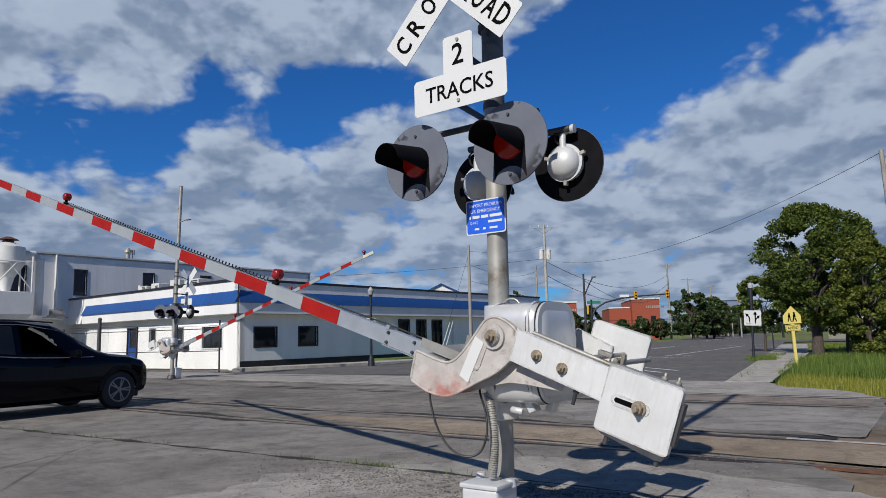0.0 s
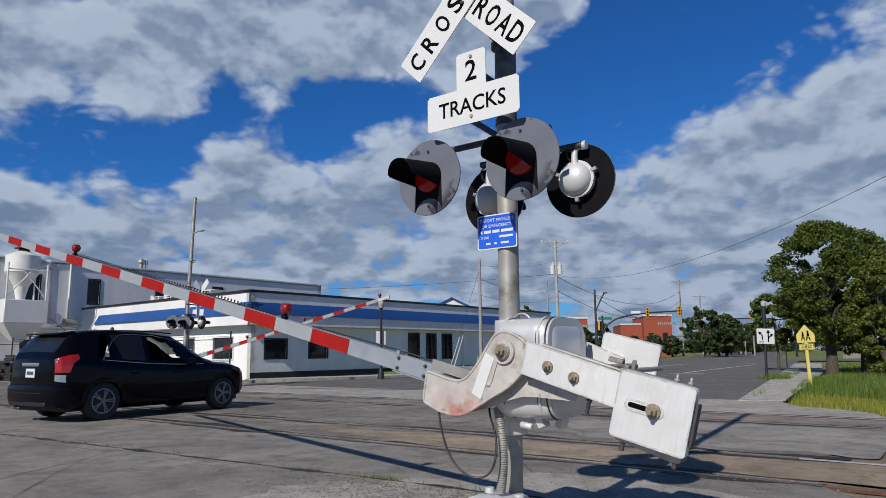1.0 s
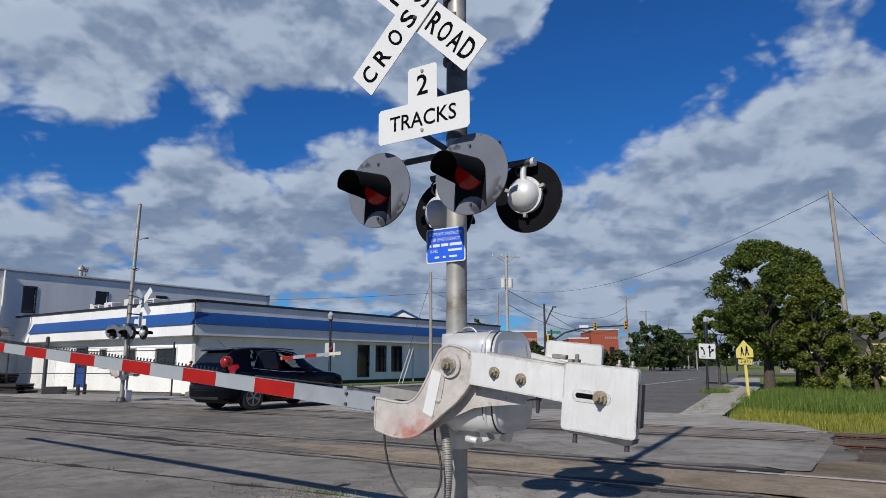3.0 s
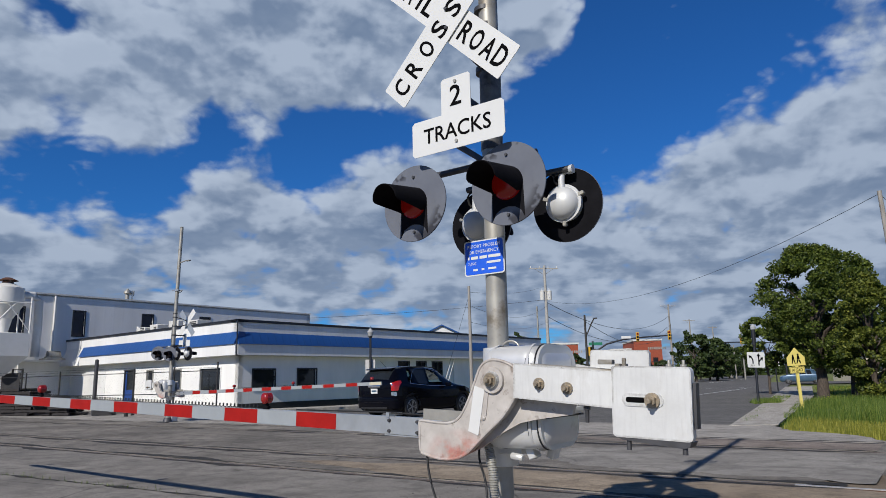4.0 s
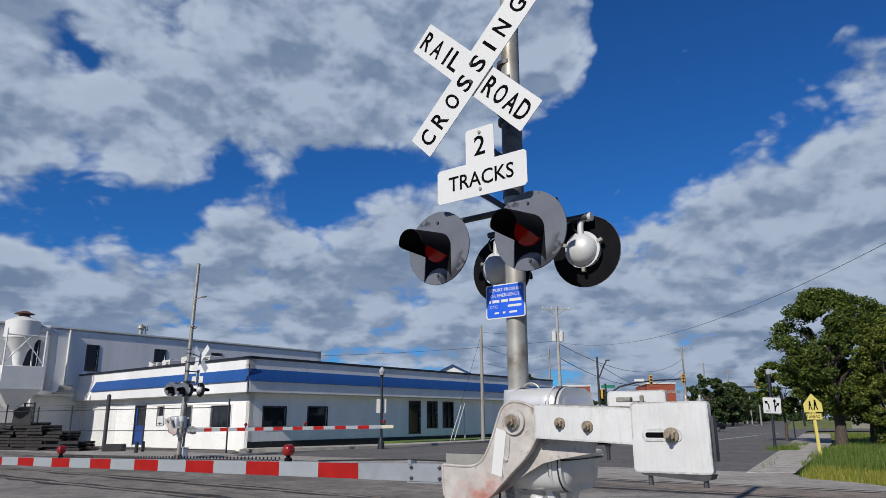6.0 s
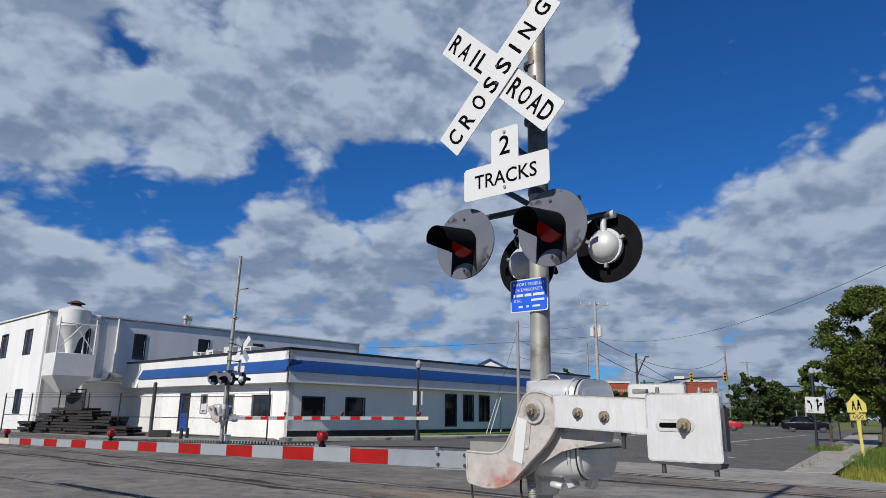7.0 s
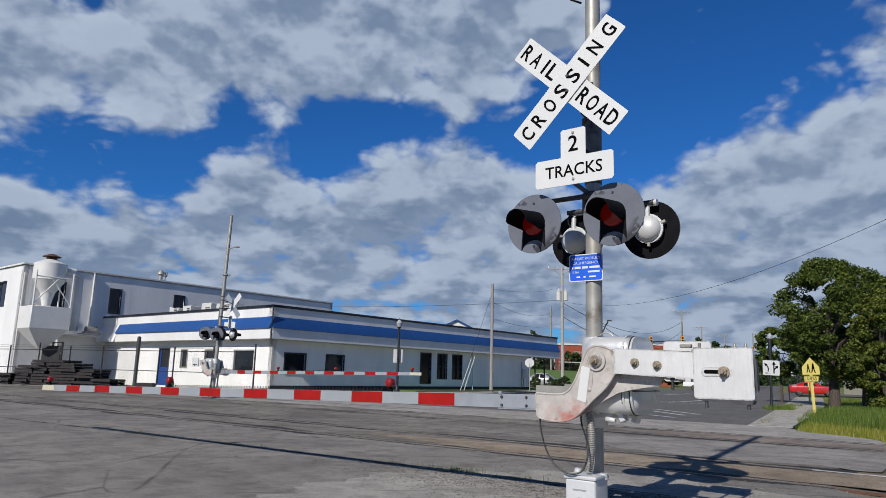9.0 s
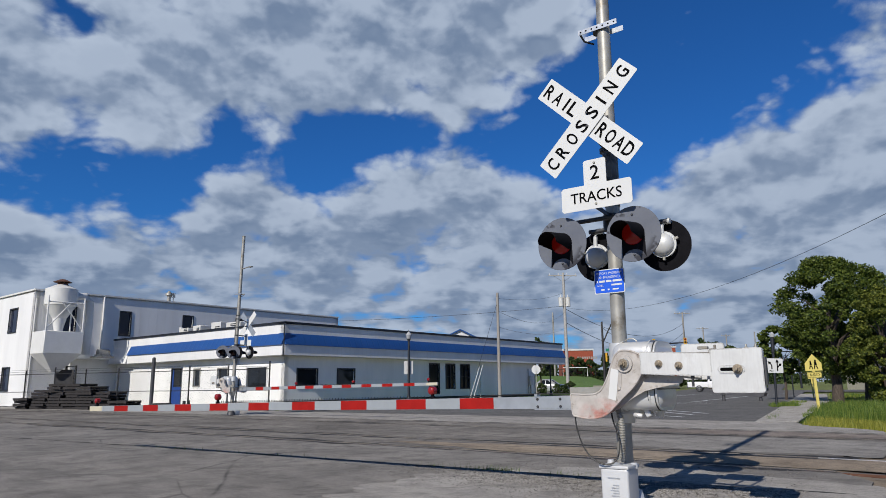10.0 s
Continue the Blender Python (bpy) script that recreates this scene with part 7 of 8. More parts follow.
def signal_head(parent, x, y, z, face=0, lit=True):
    h = new("signal_head")
    h.parent, h.matrix_basis = parent, pose(x, y, z, 0, 0, face)
    h["label"] = "yellow three-lamp traffic light"
    bm = bm_new()
    span(bm, (-0.17, -0.12, -0.55), (0.17, 0.12, 0.55))
    soften(bm, 0.03, 1)
    part("housing", bm, SIGNAL_YELLOW, h)
    for k, m in enumerate((LENS_LIT if lit else HOOD_BLACK, HOOD_BLACK, HOOD_BLACK)):
        bm = bm_new()
        cyl(bm, (0, -0.12, 0.35 - 0.35 * k), (0, -0.15, 0.35 - 0.35 * k), 0.13, 0.12, 14)
        part("lens", bm, m, h)
    return h


def traffic_signal():
    t = thing("traffic_signal", "black curved mast arm with yellow traffic lights over the street", "traffic light", pose(9.6, 79.5, 0))
    bm = bm_new()
    cyl(bm, (0, 0, -0.1), (0, 0, 5.4), 0.16, 0.12, 14)
    part("post", bm, TRIM_DARK, t)
    bm = bm_new()
    tube(bm, [(0, 0, 3.4), (0.5, 0, 4.3), (1.6, 0, 5.0), (3.6, 0, 5.5), (6, 0, 5.7), (9.3, 0, 5.85)], [0.13, 0.12, 0.11, 0.10, 0.09, 0.07], 10)
    part("mast_arm", bm, TRIM_DARK, t, "black curved arm")
    for x, z in ((5.3, 5.75), (9.0, 5.85)):
        signal_head(t, x, -0.15, z)
    signal_head(t, -0.4, 0, 4.2, 60, False)
    bm = bm_new()
    span(bm, (3.4, -0.1, 5.6), (4.5, -0.06, 5.9))
    part("street_sign", bm, SIGN_WHITE, t)
    bm = bm_new()
    span(bm, (-0.5, -0.1, 4.9), (1.1, -0.06, 5.25))
    part("green_sign", bm, GREEN_SIGN, t, "small green street sign")
    t = thing("traffic_signal", "far black mast arm with a yellow traffic light over the street", "traffic light", pose(46, 118, 0))
    bm = bm_new()
    cyl(bm, (0, 0, -0.1), (0, 0, 6.6), 0.18, 0.13, 14)
    part("post", bm, TRIM_DARK, t)
    bm = bm_new()
    tube(bm, [(0, 0, 6.0), (-5, 0, 6.4), (-12, 0, 6.5)], 0.09, 8)
    part("mast_arm", bm, TRIM_DARK, t)
    signal_head(t, -7, -0.2, 6.7)
    signal_head(t, -11.5, -0.2, 6.7, 0, False)


traffic_signal()


def lane_sign():
    # white lane-use sign: left turn only, and straight or right
    t = thing("lane_sign", "white lane-use sign with black arrows on a black post", "road sign", pose(9.8, 24.75, 0, 0, 2.0, 8))
    bm = bm_new()
    cyl(bm, (0, 0, -0.1), (0, 0, 0.35), 0.075, 0.05, 12)
    cyl(bm, (0, 0, 0.35), (0, 0, 2.30), 0.05, 0.05, 12)
    cyl(bm, (0, 0, 2.30), (0, 0, 2.95), 0.075, 0.085, 12)
    part("post", bm, TRIM_DARK, t, "black post")
    bm = bm_new()
    cyl(bm, (0, 0, 2.95), (0, 0, 3.06), 0.10, 0.11, 14)
    cyl(bm, (0, 0, 3.06), (0, 0, 3.18), 0.11, 0.03, 14)
    part("globe", bm, LAMP_GLASS, t, "frosted lamp globe")
    bm = bm_new()
    slab(bm, rounded(0.72, 0.62, 0.04, 3, 0, 1.72), -0.060, -0.052)
    plate = part("sign_plate", bm, SIGN_WHITE, t, "white plate with two black arrows")
    bm = bm_new()
    slab(bm, [(-0.16, 1.56), (-0.11, 1.56), (-0.11, 1.70), (-0.13, 1.77), (-0.19, 1.84), (-0.225, 1.81), (-0.175, 1.75), (-0.16, 1.69)], -0.066, -0.062)
    slab(bm, [(-0.30, 1.90), (-0.155, 1.87), (-0.26, 1.765)], -0.066, -0.062)
    part("arrow", bm, SIGN_BLACK, plate)
    bm = bm_new()
    span(bm, (0.085, -0.066, 1.49), (0.135, -0.062, 1.88))
    slab(bm, [(0.03, 1.86), (0.19, 1.86), (0.11, 1.99)], -0.066, -0.062)
    slab(bm, [(0.12, 1.58), (0.16, 1.66), (0.23, 1.73), (0.20, 1.765), (0.12, 1.69)], -0.0665, -0.0625)
    slab(bm, [(0.165, 1.80), (0.265, 1.69), (0.30, 1.83)], -0.066, -0.062)
    part("arrow", bm, SIGN_BLACK, plate)
    lettering("ONLY", 0.20, 0.07, SIGN_BLACK, plate, Matrix(((1, 0, 0, -0.17), (0, 0, -1, -0.0645), (0, 1, 0, 1.49), (0, 0, 0, 1))))
    t = thing("small_sign", "small dark sign on a thin post beyond the lane sign", "road sign", pose(17.15, 42.87, 0, 0, 0, 8))
    bm = bm_new()
    cyl(bm, (0, 0, -0.1), (0, 0, 2.3), 0.04, 0.04, 10)
    part("post", bm, TRIM_DARK, t)
    bm = bm_new()
    span(bm, (-0.28, -0.05, 1.60), (0.28, -0.042, 2.2))
    plate = part("sign_plate", bm, SOFFIT, t)
    bm = bm_new()
    cyl(bm, (0, -0.05, 1.9), (0, -0.056, 1.9), 0.2, 0.2, 16)
    part("symbol", bm, SIGN_BLACK, plate)


lane_sign()


def school_sign():
    t = thing("school_sign", "yellow school warning sign and AHEAD plate on a yellow post", "road sign", pose(9.22, 19.0, 0, 0, -1.5, 8))
    bm = bm_new()
    span(bm, (-0.045, -0.02, -0.1), (0.045, 0.02, 1.66))
    part("post", bm, YELLOW, t, "yellow post")
    bm = bm_new()
    slab(bm, [(-0.30, 1.40), (0.30, 1.40), (0.30, 1.66), (0.0, 1.98), (-0.30, 1.66)], -0.030, -0.024)
    plate = part("sign_plate", bm, YELLOW, t, "yellow pentagon plate")
    bm = bm_new()
    for x, s in ((-0.09, 0.85), (0.08, 1.0)):
        slab(bm, [(x - 0.05 * s, 1.58), (x + 0.05 * s, 1.60), (x + 0.03 * s, 1.60 + 0.12 * s), (x - 0.03 * s, 1.60 + 0.12 * s)], -0.034, -0.031)
        slab(bm, [(x - 0.05 * s, 1.58), (x - 0.08 * s, 1.46), (x - 0.05 * s, 1.46), (x, 1.57)], -0.034, -0.031)
        slab(bm, [(x + 0.05 * s, 1.58), (x + 0.08 * s, 1.46), (x + 0.05 * s, 1.46), (x, 1.57)], -0.034, -0.031)
        cyl(bm, (x, -0.031, 1.60 + 0.15 * s), (x, -0.034, 1.60 + 0.15 * s), 0.032 * s, 0.032 * s, 10)
    part("symbol", bm, SIGN_BLACK, plate, "two plain black shapes")
    bm = bm_new()
    slab(bm, rounded(0.50, 0.20, 0.02, 2, 0, 1.26), -0.030, -0.024)
    plate = part("name_plate", bm, YELLOW, t, "yellow plate reading AHEAD")
    bm = bm_new()
    for a, b in (((-0.235, 1.172), (0.235, 1.180)), ((-0.235, 1.340), (0.235, 1.348)), ((-0.235, 1.180), (-0.227, 1.340)), ((0.227, 1.180), (0.235, 1.340))):
        span(bm, (a[0], -0.0335, a[1]), (b[0], -0.0305, b[1]))
    part("border", bm, SIGN_BLACK, plate)
    lettering("AHEAD", 0.36, 0.10, SIGN_BLACK, plate, Matrix(((1, 0, 0, 0), (0, 0, -1, -0.0325), (0, 1, 0, 1.26), (0, 0, 0, 1))), 0.01)
    # a second, far yellow sign
    t = thing("warning_sign", "small far yellow sign on a post beside the pavement", "road sign", pose(17.1, 39.5, 0))
    bm = bm_new()
    cyl(bm, (0, 0, -0.1), (0, 0, 1.4), 0.05, 0.05, 10)
    span(bm, (-0.25, -0.06, 1.2), (0.25, -0.05, 1.6))
    part("sign_plate", bm, YELLOW, t)


school_sign()


def stop_sign():
    t = thing("stop_sign", "back of an octagonal stop sign beside the lawn", "road sign", pose(-0.05, 45.0, 0.05, 0, 0, 5))
    bm = bm_new()
    cyl(bm, (0, 0, -0.1), (0, 0, 2.0), 0.035, 0.035, 8)
    part("post", bm, STEEL, t)
    bm = bm_new()
    slab(bm, [(0.35 * math.cos(a), 2.05 + 0.35 * math.sin(a)) for a in (math.pi / 8 + k * math.pi / 4 for k in range(8))], -0.02, -0.012)
    part("sign_plate", bm, SIGN_WHITE, t, "pale octagonal plate back")


stop_sign()


def fence():
    f = thing("chain_fence", "dark steel chain-link fence with barbed wire before the building", "fence")
    a = Vector((-11.9, 23.4, 0))
    d = Vector((-0.93, 0.30, 0)).normalized()
    a = a + d * 0.5
    n = 9
    for k in range(n):
        p = a + d * (k * 2.4)
        bm = bm_new()
        r, h = (0.09, 2.5) if k == 3 else (0.035, 2.05 if k % 3 else 2.2)
        cyl(bm, (p.x, p.y, -0.1), (p.x, p.y, h), r, r, 10)
        if k == 3:
            cyl(bm, (p.x, p.y, h), (p.x, p.y, h + 0.05), r, 0.03, 10)
        part("fence_post", bm, STEEL_DARK if k == 3 else FENCE, f)
    b = a + d * 2.4 * (n - 1)
    for z in (1.85, 0.9, 0.12):
        bm = bm_new()
        cyl(bm, (a.x, a.y, z), (b.x, b.y, z), 0.018, 0.018, 6)
        part("fence_rail", bm, FENCE, f)
    for z in (1.98, 2.08):
        bm = bm_new()
        cyl(bm, (a.x, a.y, z), (b.x, b.y, z), 0.006, 0.006, 5)
        part("wire", bm, FENCE, f)
    verts, faces = [], []
    length, h = (b - a).length, 1.8
    step = 0.16
    m = int(length / step)
    for k in range(-int(h / step), m):
        for s in (1, -1):
            x0, x1 = k * step, k * step + h
            z0, z1 = (0.06, 0.06 + h) if s > 0 else (0.06 + h, 0.06)
            c0, c1 = max(0, x0), min(length, x1)
            if c1 <= c0:
                continue
            y0 = z0 + (z1 - z0) * (c0 - x0) / h
            y1 = z0 + (z1 - z0) * (c1 - x0) / h
            i = len(verts)
            p, q = a + d * c0, a + d * c1
            t = 0.0016
            verts += [(p.x, p.y, y0 - t), (q.x, q.y, y1 - t), (q.x, q.y, y1 + t), (p.x, p.y, y0 + t)]
            faces.append((i, i + 1, i + 2, i + 3))
    me = bpy.data.meshes.new("wire_mesh")
    me.from_pydata(verts, [], faces)
    me.materials.append(FENCE)
    ob = new("wire_mesh", me)
    ob.parent = f
    tagged(ob, "thin chain-link mesh", kind="stuff")


fence()


def pallets():
    rng = random.Random(3)
    bm = bm_new()
    span(bm, (-0.6, -0.05, 0.115), (0.6, 0.05, 0.135))
    top = mesh_of("deck_board", bm, PALLET)
    bm = bm_new()
    span(bm, (-0.6, -0.04, 0.02), (0.6, 0.04, 0.114))
    bear = mesh_of("stringer", bm, PALLET)
    bm = bm_new()
    span(bm, (-0.05, -0.5, 0.0), (0.05, 0.5, 0.019))
    low = mesh_of("base_board", bm, PALLET)
    base = Vector((-25.2, 27.85, 0))
    run = Vector((-0.93, 0.30, 0)).normalized()
    for c, (off, levels) in enumerate(((-4.5, 3), (-3.3, 6), (-2.1, 8), (-0.9, 9), (0.35, 9), (1.6, 7), (2.9, 4))):
        for k in range(levels):
            p = base + run * (off + rng.uniform(-0.2, 0.2)) + Vector((0, rng.uniform(-0.15, 0.15), 0.01 + 0.145 * k))
            t = thing("pallet", "dark weathered wooden pallet in a stack", "pallet", pose(p.x, p.y, p.z, 0, 0, 162 + rng.uniform(-11, 11)), "stacked pallets")
            for j in range(7):
                piece("deck_board", top, t, pose(rng.uniform(-0.02, 0.02), -0.45 + j * 0.152, 0))
            for j in (-0.47, 0, 0.47):
                piece("stringer", bear, t, pose(0, j, 0))
            for j in (-0.5, 0, 0.5):
                piece("base_board", low, t, pose(j, 0, 0))


pallets()
t = thing("concrete_block", "low dark concrete block by the fence", "block", pose(-18.6, 25.6, 0, 0, 0, 10))
bm = bm_new()
span(bm, (-0.45, -0.2, -0.02), (0.45, 0.2, 0.32))
soften(bm, 0.03, 1)
part("block", bm, PLINTH, t)
for x, y in ((-17.0, 25.2), (-16.6, 24.0)):
    t = thing("bollard", "short dark post beside the far signal", "bollard", pose(x, y, 0))
    bm = bm_new()
    cyl(bm, (0, 0, -0.05), (0, 0, 0.45), 0.08, 0.07, 12)
    part("post", bm, PLINTH, t)


# ---- far buildings ----
def brick_building(x0, x1, y, h, name_label, wing=0.0):
    t = thing("brick_building", name_label, "building", pose(0, 0, 0))
    bm = bm_new()
    span(bm, (x0, y, -0.1), (x1, y + 14, h))
    if wing:
        span(bm, (x0 - wing, y + 2, -0.1), (x0, y + 14, h * 0.80))
    part("wall", bm, BRICK, t, "red brick wall")
    bm = bm_new()
    span(bm, (x0 - 0.15, y - 0.15, h), (x1 + 0.15, y + 14.1, h + 0.3))
    if wing:
        span(bm, (x0 - wing - 0.1, y + 1.9, h * 0.80), (x0 - 0.16, y + 14, h * 0.80 + 0.25))
    part("parapet", bm, SOFFIT, t, "pale parapet")
    n = max(2, int((x1 - x0) / 3.2))
    for k in range(n):
        xx = x0 + (k + 0.5) * (x1 - x0) / n
        w = new("window")
        w.parent = t
        bm = bm_new()
        span(bm, (xx - 0.5, y - 0.05, h * 0.32), (xx + 0.5, y + 0.05, h * 0.58))
        part("pane", bm, PANE, w)
        bm = bm_new()
        span(bm, (xx - 0.6, y - 0.10, h * 0.29), (xx + 0.6, y - 0.0, h * 0.32))
        part("sill", bm, SOFFIT, w)
    bm = bm_new()
    for k in range(9):
        span(bm, (x0 + (x1 - x0) * 0.5 + k * 0.42, y - 0.05, h * 0.78), (x0 + (x1 - x0) * 0.5 + k * 0.42 + 0.28, y - 0.01, h * 0.84))
    part("text_bar", bm, STEEL, t, "unreadable pale wall lettering")


brick_building(24.7, 30.3, 140, 8.2, "red brick school building beyond the trees", 4.4)
brick_building(6.2, 12.0, 125, 7.2, "low red brick building beyond the crossing")
t = thing("gabled_roof", "white gable with blue edges behind the low building", "building", pose(-10.1, 93, 0, 0, 0, 10))
bm = bm_new()
slab(bm, [(-2.7, 0), (2.7, 0), (2.7, 7.6), (0, 8.9), (-2.7, 7.6)], 0, 8, 1)
part("wall", bm, SILO_WHITE, t, "white gable wall")
for s in (1, -1):
    bm = bm_new()
    slab(bm, [(s * 3.0, 7.45), (0, 8.92), (0, 9.1), (s * 3.0, 7.65)], -0.3, 8.2, 1)
    part("roof", bm, BAND_BLUE, t, "blue metal roof")
t = thing("green_billboard", "low green sign board on the far lawn", "sign", pose(18.2, 118, 0))
bm = bm_new()
span(bm, (-1.3, -0.1, 1.3), (1.3, 0.1, 2.5))
part("board", bm, GREEN_SIGN, t)
bm = bm_new()
span(bm, (-1.2, -0.05, -0.1), (-1.05, 0.05, 1.3))
part("post", bm, STEEL, t)
bm = bm_new()
span(bm, (1.05, -0.05, -0.1), (1.2, 0.05, 1.3))
part("post", bm, STEEL, t)
t = thing("yellow_house", "pale yellow house behind the trees", "house", pose(36, 46, 0, 0, 0, -10))
bm = bm_new()
span(bm, (-7, 0, -0.1), (12, 8, 2.9))
part("wall", bm, mat("cream wall", (0.55, 0.46, 0.24), 0.8, 0, 0.1, 1), t, "cream wall")
bm = bm_new()
slab(bm, [(-0.4, 2.9), (8.4, 2.9), (4, 5.0)], -7.4, 12.4, 0)
part("roof", bm, ROOF_GREY, t, "dark roof")

# far fence and goal frame on the lawn
t = thing("far_fence", "long low dark fence along the far lawn", "fence")
bm = bm_new()
for k in range(40):
    cyl(bm, (2 + k * 1.0, 121 + k * 0.1, 2.3), (2 + k * 1.0, 121 + k * 0.1, 3.7), 0.03, 0.03, 5)
cyl(bm, (2, 121, 3.65), (42, 125, 3.65), 0.03, 0.03, 5)
cyl(bm, (2, 121, 3.0), (42, 125, 3.0), 0.03, 0.03, 5)
part("railing", bm, FENCE, t)
t = thing("goal_frame", "white goal frame on the far lawn", "goal", pose(8.1, 118.5, 2.38, 0, 0, 3))
bm = bm_new()
tube(bm, [(-2.15, 0, -0.05), (-2.15, 0, 1.5), (2.15, 0, 1.5), (2.15, 0, -0.05)], 0.07, 8)
part("frame", bm, SILO_WHITE, t)

t = thing("wire_cage", "dark steel mesh cage standing behind the pallets", "cage", pose(-28.95, 32.9, 0, 0, 0, 162))
for x in (-0.85, 0.0, 0.85):
    bm = bm_new()
    span(bm, (x - 0.04, -0.04, -0.05), (x + 0.04, 0.04, 2.45))
    part("upright", bm, FENCE, t)
for k in range(9):
    bm = bm_new()
    span(bm, (-0.85, -0.02, 0.3 + k * 0.26), (0.85, 0.02, 0.345 + k * 0.26))
    part("crossbar", bm, FENCE, t)
bm = bm_new()
span(bm, (-0.8, 0.05, 0.6), (0.8, 0.08, 2.2))
part("back_sheet", bm, PLINTH, t)
E = frame_at(CORNER, B1, -B2)
t = thing("meter_box", "grey electricity meter box and conduit on the white wall", "meter box", upright(E @ pose(23.3, 0.0, 0)))
bm = bm_new()
span(bm, (-0.22, 0.0, 1.0), (0.22, 0.20, 1.65))
soften(bm, 0.02, 1)
part("cabinet", bm, SOFFIT, t)
bm = bm_new()
cyl(bm, (0.0, 0.08, 0.34), (0.0, 0.08, 1.0), 0.05, 0.05, 10)
cyl(bm, (0.28, 0.07, 0.34), (0.28, 0.07, 2.2), 0.03, 0.03, 10)
part("conduit", bm, STEEL, t)


# ---- low house beyond the trees ----
def low_house():
    t = thing("house", "low cream house with a grey roof beyond the trees", "house", pose(46.5, 80.0, 0, 0, 0, -8))
    bm = bm_new()
    span(bm, (-7, 0, -0.1), (7, 8, 2.9))
    part("wall", bm, STUCCO, t, "cream wall")
    bm = bm_new()
    lo = [bm.verts.new(p) for p in ((-7.5, -0.5, 2.9), (7.5, -0.5, 2.9), (7.5, 8.5, 2.9), (-7.5, 8.5, 2.9))]
    hi = [bm.verts.new(p) for p in ((-3.5, 4, 4.5), (3.5, 4, 4.5))]
    for f in ((lo[0], lo[1], hi[1], hi[0]), (lo[1], lo[2], hi[1]), (lo[2], lo[3], hi[0], hi[1]), (lo[3], lo[0], hi[0]), (lo[3], lo[2], lo[1], lo[0])):
        bm.faces.new(f)
    part("roof", bm, ROOF_GREY, t, "grey shingled roof")
    for x in (-4.6, -1.2, 3.6):
        bm = bm_new()
        span(bm, (x - 0.75, -0.05, 0.95), (x + 0.75, 0.05, 2.25))
        w = part("window", bm, SOFFIT, t)
        bm = bm_new()
        span(bm, (x - 0.65, -0.065, 1.05), (x + 0.65, -0.052, 2.15))
        part("pane", bm, TRIM_DARK, w)


low_house()


# ---- plants ----
def leaf_mesh(name, centres, per, size, material, seed, flat=0.6):
    """Many single leaves scattered round the given centres (x, y, z, radius)."""
    rs = np.random.RandomState(seed)
    c = np.array(centres)
    n = len(c) * per
    idx = np.repeat(np.arange(len(c)), per)
    d = rs.normal(size=(n, 3))
    d /= np.linalg.norm(d, axis=1)[:, None]
    rad = rs.uniform(0.25, 1.0, n) ** 0.5
    p = c[idx, :3] + d * (rad * c[idx, 3])[:, None] * np.array([1, 1, flat])
    a = rs.normal(size=(n, 3))
    a /= np.linalg.norm(a, axis=1)[:, None]
    nrm = d * 0.6 + rs.normal(size=(n, 3)) * 0.6 + np.array([0, 0, 0.5])
    b = np.cross(a, nrm)
    b /= np.linalg.norm(b, axis=1)[:, None] + 1e-9
    s = size * rs.uniform(0.6, 1.25, n)[:, None]
    tipv, side = a * s, b * s * 0.48
    v = np.stack([p - tipv * 0.5, p + side, p + tipv * 0.6, p - side], 1).reshape(-1, 3)
    me = bpy.data.meshes.new(name)
    me.from_pydata(v.tolist(), [], np.arange(n * 4).reshape(-1, 4).tolist())
    me.materials.append(material)
    return me


